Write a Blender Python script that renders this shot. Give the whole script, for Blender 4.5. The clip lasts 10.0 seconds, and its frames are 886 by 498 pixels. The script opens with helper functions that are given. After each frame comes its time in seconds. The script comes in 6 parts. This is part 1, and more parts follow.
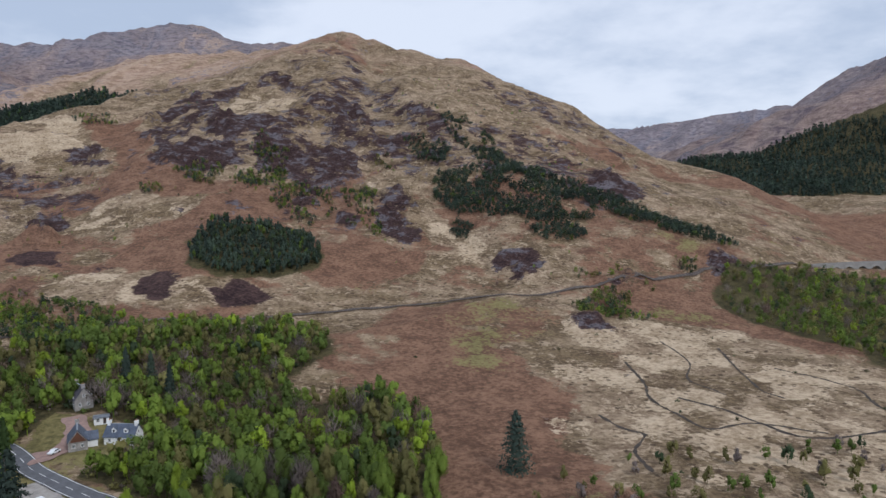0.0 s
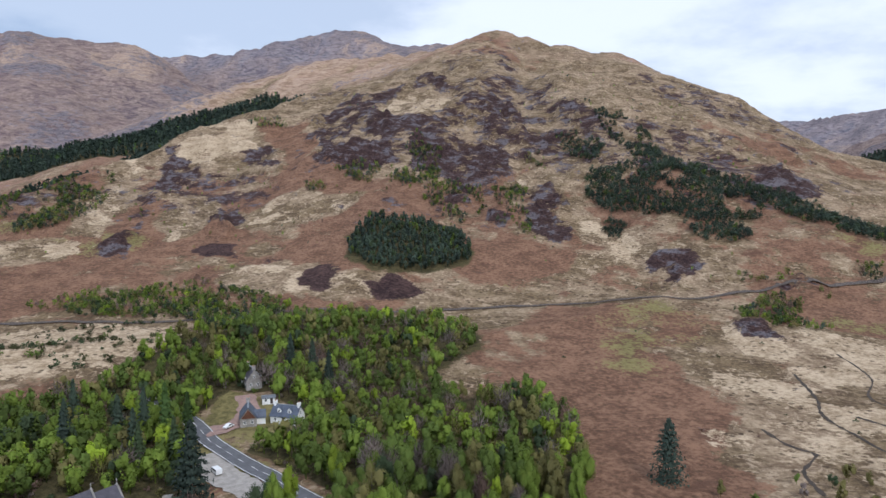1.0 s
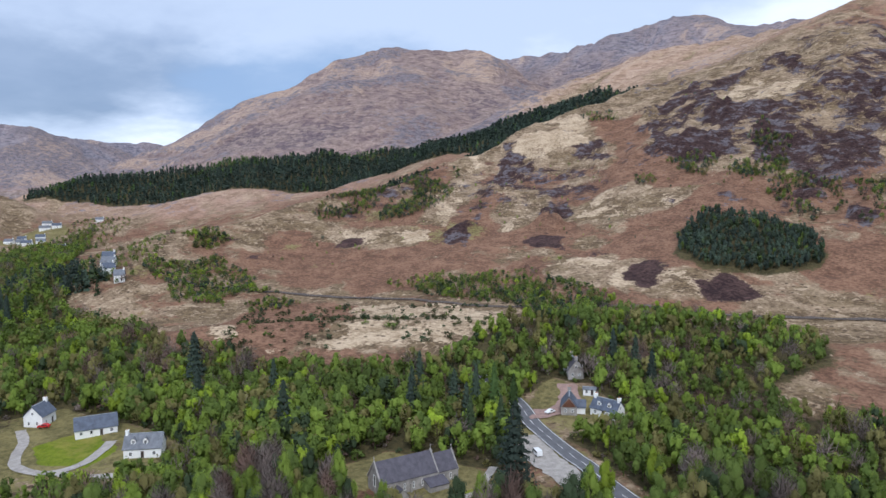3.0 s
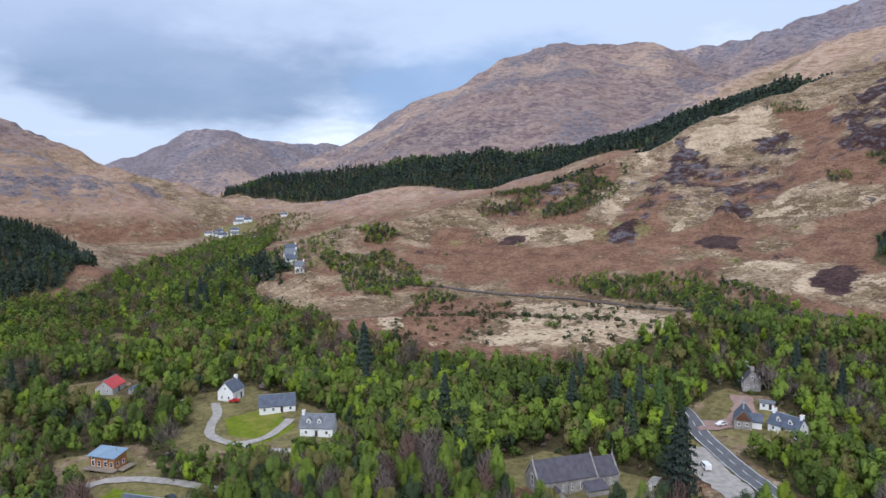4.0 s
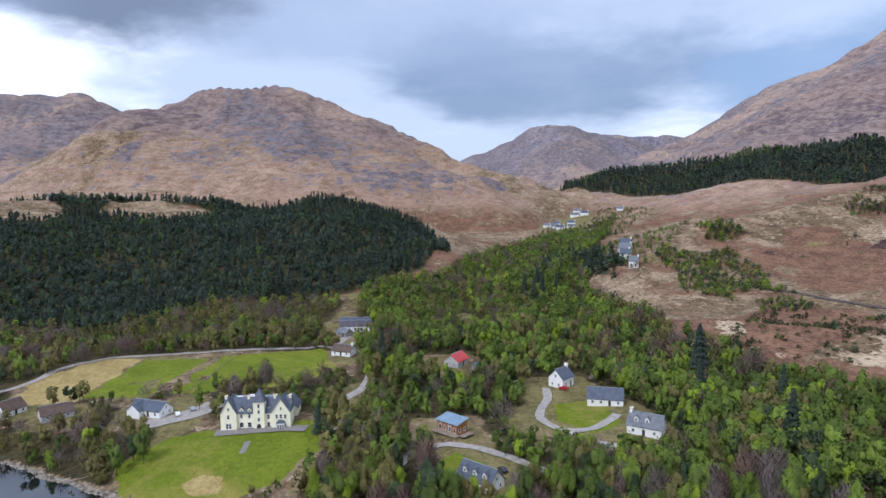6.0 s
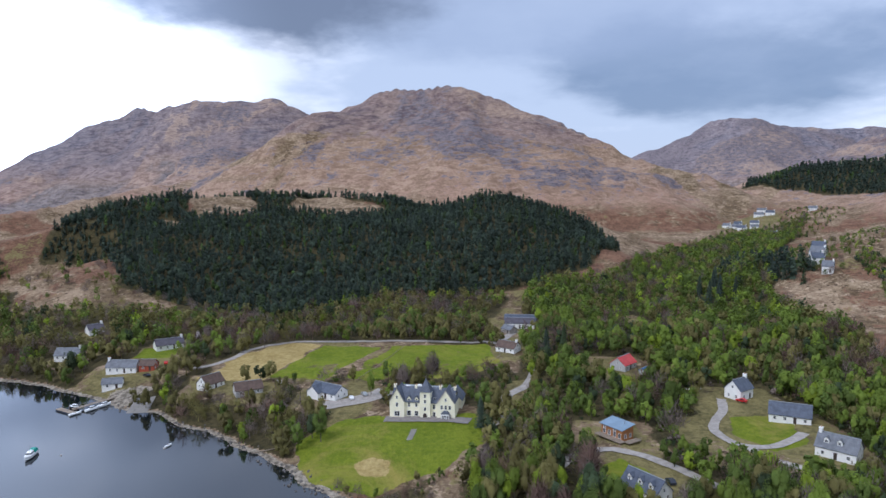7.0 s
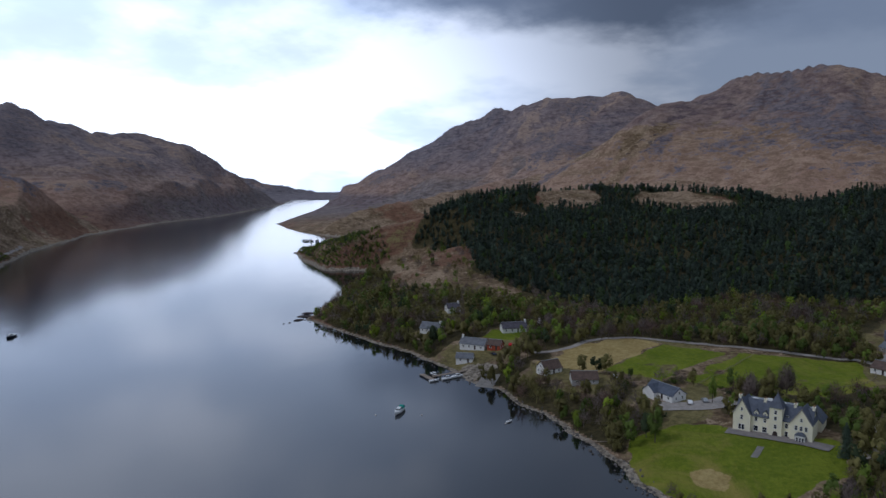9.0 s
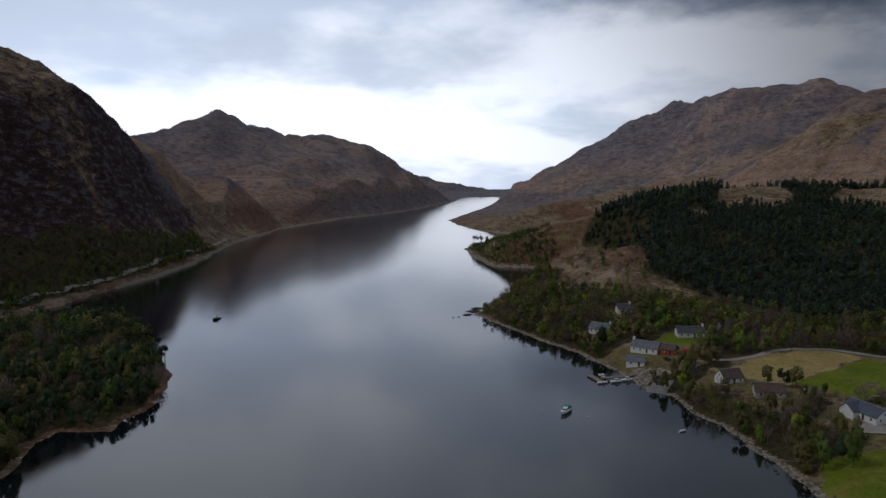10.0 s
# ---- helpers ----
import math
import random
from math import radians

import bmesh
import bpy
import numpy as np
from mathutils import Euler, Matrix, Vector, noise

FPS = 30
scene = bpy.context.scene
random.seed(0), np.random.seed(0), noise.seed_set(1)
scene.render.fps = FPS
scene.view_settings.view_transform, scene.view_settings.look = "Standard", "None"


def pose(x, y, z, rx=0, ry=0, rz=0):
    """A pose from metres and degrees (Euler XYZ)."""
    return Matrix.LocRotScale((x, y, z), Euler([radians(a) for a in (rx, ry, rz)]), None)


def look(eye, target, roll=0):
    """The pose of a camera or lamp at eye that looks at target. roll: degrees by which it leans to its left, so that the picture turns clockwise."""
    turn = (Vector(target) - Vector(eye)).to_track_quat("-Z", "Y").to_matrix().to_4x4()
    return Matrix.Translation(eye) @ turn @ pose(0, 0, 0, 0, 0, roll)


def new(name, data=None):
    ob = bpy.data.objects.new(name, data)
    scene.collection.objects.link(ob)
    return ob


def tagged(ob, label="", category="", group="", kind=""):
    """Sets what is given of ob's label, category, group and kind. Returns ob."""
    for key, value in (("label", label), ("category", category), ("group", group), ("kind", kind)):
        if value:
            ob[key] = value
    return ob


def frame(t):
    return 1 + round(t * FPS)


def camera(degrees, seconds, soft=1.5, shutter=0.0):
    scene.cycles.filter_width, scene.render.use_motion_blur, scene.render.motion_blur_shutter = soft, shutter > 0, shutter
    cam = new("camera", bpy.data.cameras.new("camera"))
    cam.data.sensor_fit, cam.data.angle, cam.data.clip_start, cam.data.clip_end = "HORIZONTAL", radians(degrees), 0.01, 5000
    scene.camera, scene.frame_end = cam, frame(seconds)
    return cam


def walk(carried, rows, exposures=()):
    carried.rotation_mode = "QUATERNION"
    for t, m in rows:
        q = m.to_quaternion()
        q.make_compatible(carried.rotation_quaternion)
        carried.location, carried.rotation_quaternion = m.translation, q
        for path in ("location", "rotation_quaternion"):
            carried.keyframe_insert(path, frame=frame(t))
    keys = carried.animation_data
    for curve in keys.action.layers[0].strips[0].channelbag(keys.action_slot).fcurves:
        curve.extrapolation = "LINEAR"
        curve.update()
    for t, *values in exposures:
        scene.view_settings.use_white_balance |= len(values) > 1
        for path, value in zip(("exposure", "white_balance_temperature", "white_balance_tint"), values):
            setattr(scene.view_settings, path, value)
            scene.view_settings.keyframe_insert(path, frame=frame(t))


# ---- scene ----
import itertools

# ---- camera: hovers over the head of the loch and turns to its left ----
EYE = (0.0, 0.0, 100.0)
cam = camera(65.3, 10.0)
TURN = [
    (0.0, 85.61, 0.63, -0.03), (0.5, 85.60, 0.57, 6.09), (1.0, 85.55, 0.52, 12.36), (1.5, 85.46, 0.52, 18.81),
    (2.0, 85.36, 0.53, 25.35), (2.5, 85.29, 0.47, 32.19), (4.0, 85.13, 0.34, 52.47), (4.5, 85.02, 0.37, 59.19),
    (5.0, 84.90, 0.40, 65.96), (5.5, 84.83, 0.34, 72.87), (7.0, 84.63, 0.30, 93.54), (7.5, 84.55, 0.37, 100.44),
    (8.0, 84.45, 0.42, 107.37), (8.5, 84.39, 0.45, 114.42), (9.0, 84.30, 0.51, 121.38), (9.5, 84.24, 0.65, 128.27),
    (10.0, 84.23, 0.81, 135.36),
]
EXPOSE = [(0.0, -0.02, 5850, 12), (0.7, 0.17, 5850, 12), (1.5, 0.36, 5800, 12), (2.5, 0.4, 5750, 12), (5.5, 0.4, 5700, 15), (7.0, 0.2, 5600, 15), (8.0, -0.35, 5550, 15), (8.5, -0.8, 5520, 15), (9.0, -1.15, 5550, 14), (10.0, -1.65, 6100, 13)]
walk(cam, [(t, pose(*EYE, a, b, c)) for t, a, b, c in TURN], EXPOSE)

# ---- daylight: broken overcast, brightest over the loch to the south-west ----
SUN_AZ, SUN_EL = 226.0, 48.0
GLARE_AZ = 151.0
world = bpy.data.worlds.new("world")
scene.world = world
world.use_nodes = True


def wire(tree, kind, inputs=None, **props):
    """A node with its settings and inputs; an input may be a value or another node's output."""
    node = tree.nodes.new(kind)
    for key, value in props.items():
        setattr(node, key, value)
    for key, value in (inputs or {}).items():
        if isinstance(value, bpy.types.NodeSocket):
            tree.links.new(value, node.inputs[key])
        else:
            node.inputs[key].default_value = value
    return node


def calc(tree, op, a, b=0.0, c=0.0, clamp=False):
    return wire(tree, "ShaderNodeMath", {0: a, 1: b, 2: c}, operation=op, use_clamp=clamp).outputs[0]


def ramp(tree, fac, lo, hi):
    return wire(tree, "ShaderNodeMapRange", {"Value": fac, "From Min": lo, "From Max": hi}, clamp=True, interpolation_type="SMOOTHSTEP").outputs[0]


def blend(tree, fac, a, b):
    node = wire(tree, "ShaderNodeMix", data_type="RGBA")
    for key, value in ((0, fac), (6, a), (7, b)):
        if isinstance(value, bpy.types.NodeSocket):
            tree.links.new(value, node.inputs[key])
        else:
            node.inputs[key].default_value = (*value, 1) if key and len(value) == 3 else value
    return node.outputs[2]


def make_sky():
    t = world.node_tree
    t.nodes.clear()
    out = t.nodes.new("ShaderNodeOutputWorld")
    way = wire(t, "ShaderNodeTexCoord").outputs["Generated"]
    axes = wire(t, "ShaderNodeSeparateXYZ", {0: way})
    up = calc(t, "ADD", calc(t, "MAXIMUM", axes.outputs[2], 0.0), 0.24)
    deck = wire(t, "ShaderNodeCombineXYZ", {0: calc(t, "DIVIDE", axes.outputs[0], up), 1: calc(t, "DIVIDE", axes.outputs[1], up), 2: 3.7})
    big = wire(t, "ShaderNodeTexNoise", {"Vector": deck.outputs[0], "Scale": 0.55, "Detail": 7.0, "Roughness": 0.52, "Distortion": 0.3}).outputs["Fac"]
    small = wire(t, "ShaderNodeTexNoise", {"Vector": deck.outputs[0], "Scale": 2.1, "Detail": 6.0, "Roughness": 0.55}).outputs["Fac"]
    a = radians(GLARE_AZ)
    sunward = calc(t, "ADD", calc(t, "MULTIPLY", axes.outputs[0], -math.sin(a)), calc(t, "MULTIPLY", axes.outputs[1], math.cos(a)))
    az = calc(t, "MULTIPLY", calc(t, "ARCTAN2", calc(t, "MULTIPLY", axes.outputs[0], -1.0), axes.outputs[1]), 180 / math.pi)
    el = calc(t, "MULTIPLY", calc(t, "ARCSINE", axes.outputs[2]), 180 / math.pi)
    ragged = calc(t, "ADD", calc(t, "MULTIPLY", calc(t, "SUBTRACT", big, 0.5), 2.0), calc(t, "MULTIPLY", calc(t, "SUBTRACT", small, 0.5), 1.3))

    def bank(mid_az, mid_el, wide, tall):
        """A cloud bank with torn edges: 1 in its heart, 0 outside."""
        u = calc(t, "DIVIDE", calc(t, "SUBTRACT", az, mid_az), wide)
        v = calc(t, "DIVIDE", calc(t, "SUBTRACT", el, mid_el), tall)
        off = calc(t, "SQRT", calc(t, "ADD", calc(t, "MULTIPLY", u, u), calc(t, "MULTIPLY", v, v)))
        return ramp(t, calc(t, "ADD", calc(t, "SUBTRACT", 1.0, off), ragged), -0.15, 0.5)

    thick = calc(t, "ADD", big, calc(t, "MULTIPLY", calc(t, "SUBTRACT", small, 0.5), 0.5))
    thick = calc(t, "ADD", thick, calc(t, "MULTIPLY", calc(t, "MULTIPLY", ramp(t, az, 22.0, 52.0), ramp(t, az, 112.0, 92.0)), 0.2))
    thick = calc(t, "SUBTRACT", thick, calc(t, "MULTIPLY", ramp(t, sunward, 0.6, 1.0), 0.05))
    cloud = blend(t, ramp(t, thick, 0.42, 0.62), (0.9, 0.93, 0.97), (0.56, 0.63, 0.73))
    for mid_az, mid_el, wide, tall, much, tone in ((70, 8.5, 15, 4.8, 0.9, (0.25, 0.32, 0.43)), (88, 13.0, 34, 3.4, 0.6, (0.37, 0.44, 0.56)), (109, 14.5, 15, 5.2, 0.98, (0.2, 0.235, 0.3)),
                                                   (50, 5.0, 13, 7.0, 0.85, (0.29, 0.4, 0.56)), (140, 9.5, 15, 2.4, 0.35, (0.46, 0.49, 0.54))):
        cloud = blend(t, calc(t, "MULTIPLY", bank(mid_az, mid_el, wide, tall), calc(t, "ADD", much - 0.45, calc(t, "MULTIPLY", small, 0.9)), clamp=True), cloud, tone)
    sky = wire(t, "ShaderNodeTexSky", sky_type="NISHITA", sun_disc=False, sun_elevation=radians(SUN_EL), sun_rotation=radians(-SUN_AZ)).outputs[0]
    blue = wire(t, "ShaderNodeMix", {0: 1.0}, data_type="RGBA", blend_type="MULTIPLY")
    t.links.new(sky, blue.inputs[6])
    blue.inputs[7].default_value = (0.09, 0.09, 0.09, 1)
    mixed = blend(t, 0.88, blue.outputs[2], cloud)
    # brightest low over the loch, where the cloud thins
    low = calc(t, "ADD", 1.9, calc(t, "MULTIPLY", ramp(t, el, 22.0, 3.0), 1.3))
    glare = calc(t, "ADD", 0.95, calc(t, "MULTIPLY", ramp(t, sunward, 0.68, 1.0), low))
    back = wire(t, "ShaderNodeBackground", {"Color": mixed, "Strength": glare})
    t.links.new(back.outputs[0], out.inputs[0])


make_sky()
lamp = bpy.data.lights.new("sun", "SUN")
lamp.energy, lamp.angle, lamp.color = 1.4, radians(14), (1.0, 0.95, 0.86)
sun = new("sun", lamp)
sun.matrix_world = look((-math.sin(radians(SUN_AZ)) * math.cos(radians(SUN_EL)) * 900, math.cos(radians(SUN_AZ)) * math.cos(radians(SUN_EL)) * 900,
                         math.sin(radians(SUN_EL)) * 900), (0, 0, 0))

# ---- the lie of the land (heights in metres over the loch) ----
LOCH = [(-207, -43), (-218, -59), (-235, -74), (-258, -100), (-273, -130), (-290, -148), (-303, -179), (-324, -227),
        (-342, -278), (-366, -330), (-372, -346), (-411, -361), (-469, -391), (-500, -388), (-560, -342), (-603, -385), (-608, -432), (-605, -477), (-589, -517),
        (-618, -563), (-681, -639), (-716, -683), (-738, -676), (-752, -625), (-830, -612), (-935, -745), (-985, -900), (-1064, -1028), (-1199, -1197), (-2293, -1951), (-2900, -2500), (-2760, -2640), (-2202, -2156), (-1374, -1599),
        (-1074, -1477), (-787, -1285), (-541, -1039), (-368, -809), (-269, -711), (-170, -633), (-119, -587),
        (-30, -570), (60, -480), (130, -300), (140, -80), (80, 10), (-60, 20), (-150, -8)]
ISLE = [(-168, -418), (-142, -348), (-118, -308), (-94, -288), (-78, -305), (-66, -296), (-51, -268), (0, -262), (90, -300),
        (110, -460), (20, -500), (-60, -500), (-110, -505), (-148, -500), (-176, -470)]
# each ridge: its steepness and the points of its crest
RIDGES = {
    "main": (0.47, [(-419, 919, 235), (-364, 963, 253), (-308, 1035, 280), (-235, 1105, 314), (-189, 1165, 364), (-144, 1181, 384),
                    (-50, 1179, 352), (39, 1129, 276), (102, 1075, 213), (200, 980, 141), (244, 866, 106), (308, 760, 76),
                    (328, 685, 60), (335, 637, 42)]),
    "tan": (0.42, [(-1030, 1597, 329), (-935, 1654, 390), (-747, 1693, 438), (-499, 1677, 461), (-319, 1568, 436)]),
    "grey": (0.6, [(-1738, 2567, 661), (-1510, 2592, 688), (-1269, 2607, 687), (-1188, 2645, 731), (-1000, 2722, 777),
                   (-855, 2719, 757), (-809, 2681, 695), (-560, 2641, 665)]),
    "west": (0.5, [(-2717, 1493, 262), (-2513, 1545, 298), (-2286, 1617, 400), (-2047, 1761, 532), (-1900, 1848, 609),
                   (-1753, 1920, 634), (-1640, 2018, 619), (-1570, 2135, 612), (-1506, 2241, 572), (-1372, 2209, 455)]),
    "centre": (0.5, [(-3885, 935, 150), (-3859, 1070, 325), (-3806, 1230, 433), (-3719, 1330, 440), (-3653, 1503, 385),
                     (-3803, 1782, 387), (-3681, 2023, 387)]),
    "brown": (0.58, [(-1721, -529, 180), (-1696, -432, 261), (-1660, -366, 290), (-1627, -277, 314), (-1588, -192, 317),
                     (-1568, -76, 315), (-1560, -15, 300), (-1547, 93, 253), (-1488, 191, 199), (-1454, 274, 155), (-1387, 422, 110),
                     (-1428, 460, 100), (-1386, 575, 75)]),
    "peaks": (0.55, [(-2694, -2388, 10), (-2698, -2230, 72), (-2663, -1948, 168), (-2586, -1709, 198), (-2497, -1475, 291),
                     (-2472, -1316, 361), (-2496, -1269, 390), (-2478, -1192, 369), (-2480, -1067, 398), (-2488, -914, 401),
                     (-2477, -790, 410), (-2522, -631, 349)]),
    "south": (0.62, [(-40, -900, 262), (-125, -900, 264), (-215, -950, 264), (-262, -1000, 250), (-300, -1023, 230), (-361, -1065, 196),
                     (-405, -1050, 190), (-440, -1058, 178), (-478, -1078, 124), (-520, -1100, 92), (-570, -1130, 58), (-640, -1180, 26)]),
    "south_spur": (0.45, [(-540, -1350, 128), (-590, -1325, 118), (-627, -1308, 112), (-658, -1292, 95), (-690, -1278, 70), (-740, -1262, 36)]),
    "south_far": (0.5, [(-665, -1886, 225), (-781, -1949, 243), (-901, -2007, 280), (-1004, -2014, 328), (-1092, -2024, 303),
                        (-1233, -2059, 281), (-1349, -2105, 259), (-1516, -2174, 273), (-1694, -2166, 226), (-1828, -2121, 142),
                        (-1962, -2067, 53)]),
    "end": (0.5, [(-2845, -3356, 166), (-3099, -3263, 121), (-3352, -3150, 58), (-3501, -2984, 18)]),
    "east": (0.5, [(869, 2075, 225), (899, 2019, 263), (939, 1933, 312), (958, 1886, 340), (991, 1791, 374), (1006, 1736, 400), (1029, 1631, 416), (1080, 1450, 425)]),
    "east_wood": (0.28, [(440, 1382, 132), (505, 1359, 147), (561, 1337, 162), (641, 1301, 165), (706, 1267, 182), (778, 1223, 186), (850, 1180, 188)]),
    "blue": (0.5, [(599, 4157, 453), (794, 4124, 507), (1047, 4068, 489), (1257, 3903, 486), (1416, 3741, 512), (1545, 3690, 535),
                   (1763, 3590, 540)]),
    "knoll": (0.3, [(-525, -330, 42), (-626, -313, 52), (-706, -281, 52), (-736, -189, 48), (-754, -97, 54), (-730, 0, 62),
                    (-676, 74, 48), (-630, 112, 37)]),
    "knoll_back": (0.3, [(-640, -400, 50), (-700, -385, 70), (-760, -375, 83), (-803, -350, 88), (-820, -310, 86), (-845, -230, 85), (-860, -180, 83),
                         (-868, -140, 82), (-874, -86, 69), (-866, -50, 71), (-830, 0, 82), (-818, 25, 82), (-812, 50, 72), (-795, 78, 57), (-780, 110, 44)]),
    "spur": (0.4, [(-424, 917, 220), (-497, 786, 174), (-533, 662, 138), (-540, 590, 122), (-548, 467, 88), (-546, 371, 72),
                   (-539, 307, 64)]),
    "strip": (0.3, [(-528, 1133, 262), (-678, 1116, 235), (-851, 1074, 198), (-911, 1052, 184), (-1053, 989, 172), (-1213, 894, 167),
                    (-1307, 823, 154), (-1368, 771, 142), (-1462, 676, 124), (-1540, 560, 98)]),
    "flank": (0.45, [(-1625, -500, 148), (-1488, -714, 104), (-1272, -794, 68), (-1066, -829, 36), (-900, -800, 18)]),
    "mound": (0.35, [(482, 989, 62), (520, 969, 73), (556, 949, 67), (563, 886, 52)]),
    "bracken": (0.22, [(-60, 330, 21), (10, 390, 29), (60, 440, 33)]),
    "gorse": (0.3, [(-120, 350, 28), (-200, 310, 30), (-260, 270, 30), (-330, 215, 28)]),
}


def hash01(ix, iy, seed):
    h = (ix.astype(np.int64) * 374761393 + iy.astype(np.int64) * 668265263 + seed * 1442695041) & 0xFFFFFFFF
    h = ((h ^ (h >> 13)) * 1274126177) & 0xFFFFFFFF
    return ((h ^ (h >> 16)) & 0xFFFF) / 65535.0


def value_noise(x, y, size, seed=0):
    """Smooth noise from -1 to 1 with features of about that many metres."""
    u, v = x / size, y / size
    iu, iv = np.floor(u), np.floor(v)
    fu, fv = u - iu, v - iv
    fu, fv = fu ** 3 * (fu * (fu * 6 - 15) + 10), fv ** 3 * (fv * (fv * 6 - 15) + 10)
    a, b = hash01(iu, iv, seed), hash01(iu + 1, iv, seed)
    c, d = hash01(iu, iv + 1, seed), hash01(iu + 1, iv + 1, seed)
    return 2 * (a + (b - a) * fu + (c - a) * fv + (a - b - c + d) * fu * fv) - 1


def fbm(x, y, size, octaves, seed=0, gain=0.5):
    total, amp = 0.0, 1.0
    for k in range(octaves):
        ca, sa = math.cos(0.7 * k), math.sin(0.7 * k)
        total = total + amp * value_noise(ca * x - sa * y, sa * x + ca * y, size / 2.03 ** k, seed + 17 * k)
        amp *= gain
    return total


def inside(x, y, poly):
    hit = np.zeros(np.shape(x), bool)
    for (ax, ay), (bx, by) in zip(poly, poly[1:] + poly[:1]):
        if ay != by:
            hit ^= ((ay > y) != (by > y)) & (x < (bx - ax) * (y - ay) / (by - ay) + ax)
    return hit


def edge_distance(x, y, poly, closed=True):
    best = np.full(np.shape(x), 1e9)
    for (ax, ay), (bx, by) in zip(poly, poly[1:] + (poly[:1] if closed else [])):
        dx, dy = bx - ax, by - ay
        k = np.clip(((x - ax) * dx + (y - ay) * dy) / (dx * dx + dy * dy + 1e-9), 0, 1)
        best = np.minimum(best, np.hypot(x - ax - k * dx, y - ay - k * dy))
    return best


def shore_distance(x, y):
    """Metres to the water's edge: above nought on land, below it in the loch."""
    wx, wy = x + 3.5 * fbm(x, y, 35, 3, 3), y + 3.5 * fbm(x, y, 35, 3, 4)
    loch = edge_distance(wx, wy, LOCH) * np.where(inside(wx, wy, LOCH), -1, 1)
    isle = edge_distance(wx, wy, ISLE) * np.where(inside(wx, wy, ISLE), 1, -1)
    return np.maximum(loch, isle)


def crest(x, y, steep, points):
    """Height of the slopes under a crest, and how far along the crest each place lies."""
    best, along, run = np.zeros(np.shape(x)), np.zeros(np.shape(x)), 0.0
    for (ax, ay, az), (bx, by, bz) in zip(points, points[1:]):
        dx, dy = bx - ax, by - ay
        size = math.hypot(dx, dy)
        k = ((x - ax) * dx + (y - ay) * dy) / (size * size)
        c = np.clip(k, 0, 1)
        z = az + (bz - az) * c
        u = 1 - np.hypot(x - ax - c * dx, y - ay - c * dy) * steep / z
        z = z * np.logaddexp(0, 13 * u) / 13
        up = z > best
        best = np.where(up, z, best)
        along = np.where(up, run + np.clip(k, -0.4, 1.4) * size, along)
        run += size
    return best, along


def hills(x, y):
    """All ridges added softly, and a noise drawn out down their slopes (gullies and spurs)."""
    far = np.clip((np.hypot(x, y) - 300) / 900, 0, 1)
    wx = x + (12 + 34 * far) * fbm(x, y, 210, 3, 11)
    wy = y + (12 + 34 * far) * fbm(x, y, 210, 3, 12)
    total, top, gully = np.zeros(np.shape(x)), np.zeros(np.shape(x)), np.zeros(np.shape(x))
    for i, (steep, points) in enumerate(RIDGES.values()):
        z, along = crest(wx, wy, steep, points)
        total = total + np.exp(z / 9) - 1
        up = z > np.maximum(top, 12)
        if up.any():
            v, u = along[up] + 900 * i, z[up]
            g = 0.6 * value_noise(v, u * 0.35, 95, 91) + 0.45 * value_noise(v, u * 0.5, 41, 92) + 0.3 * value_noise(v, u, 19, 93)
            gully[up] = g
        top = np.maximum(top, z)
    return total, gully


def patch(x, y, polys, soft):
    """How deep each place lies in the nearest of some outlines: 0 outside, 1 well inside."""
    out = np.zeros(np.shape(x))
    for poly in polys:
        p = np.array(poly, float)
        (x0, y0), (x1, y1) = p.min(0) - 2.5 * soft, p.max(0) + 2.5 * soft
        at = np.nonzero((x > x0) & (x < x1) & (y > y0) & (y < y1))
        if at[0].size:
            px, py = x[at], y[at]
            d = edge_distance(px, py, poly) * np.where(inside(px, py, poly), 1, -1) + 0.9 * soft * fbm(px, py, 3 * soft, 3, 77)
            out[at] = np.maximum(out[at], np.clip(0.5 + d / (2 * soft), 0, 1))
    return out


# rock faces of the near hill, from west to east
CRAGS = [
    [(-368, 463), (-376, 505), (-412, 573), (-443, 650), (-476, 711), (-421, 680), (-393, 645), (-411, 594), (-369, 508), (-345, 448)],
    [(-343, 568), (-344, 602), (-303, 552), (-290, 508), (-320, 535)], [(-386, 717), (-362, 729), (-312, 663), (-347, 671)],
    [(-317, 733), (-327, 799), (-323, 880), (-279, 890), (-256, 920), (-248, 859), (-260, 773), (-259, 713), (-284, 711)],
    [(-282, 666), (-275, 704), (-235, 682), (-208, 691), (-187, 661), (-199, 642), (-233, 641), (-270, 653)],
]
CRAGS += [
    [(-260, 773), (-242, 782), (-200, 728), (-216, 697), (-249, 731)], [(-228, 757), (-202, 756), (-172, 741), (-182, 727), (-206, 714)],
    [(-191, 693), (-186, 718), (-169, 723), (-155, 706), (-150, 665), (-173, 649)], [(-245, 903), (-233, 929), (-209, 887), (-229, 885)],
    [(-224, 940), (-189, 898), (-181, 867), (-204, 885)], [(-132, 590), (-125, 622), (-111, 606), (-113, 575), (-126, 572)],
    [(-151, 692), (-147, 714), (-124, 727), (-101, 722), (-81, 693), (-94, 644), (-117, 634), (-139, 653)], [(-96, 595), (-81, 593), (-71, 570), (-87, 569)],
]
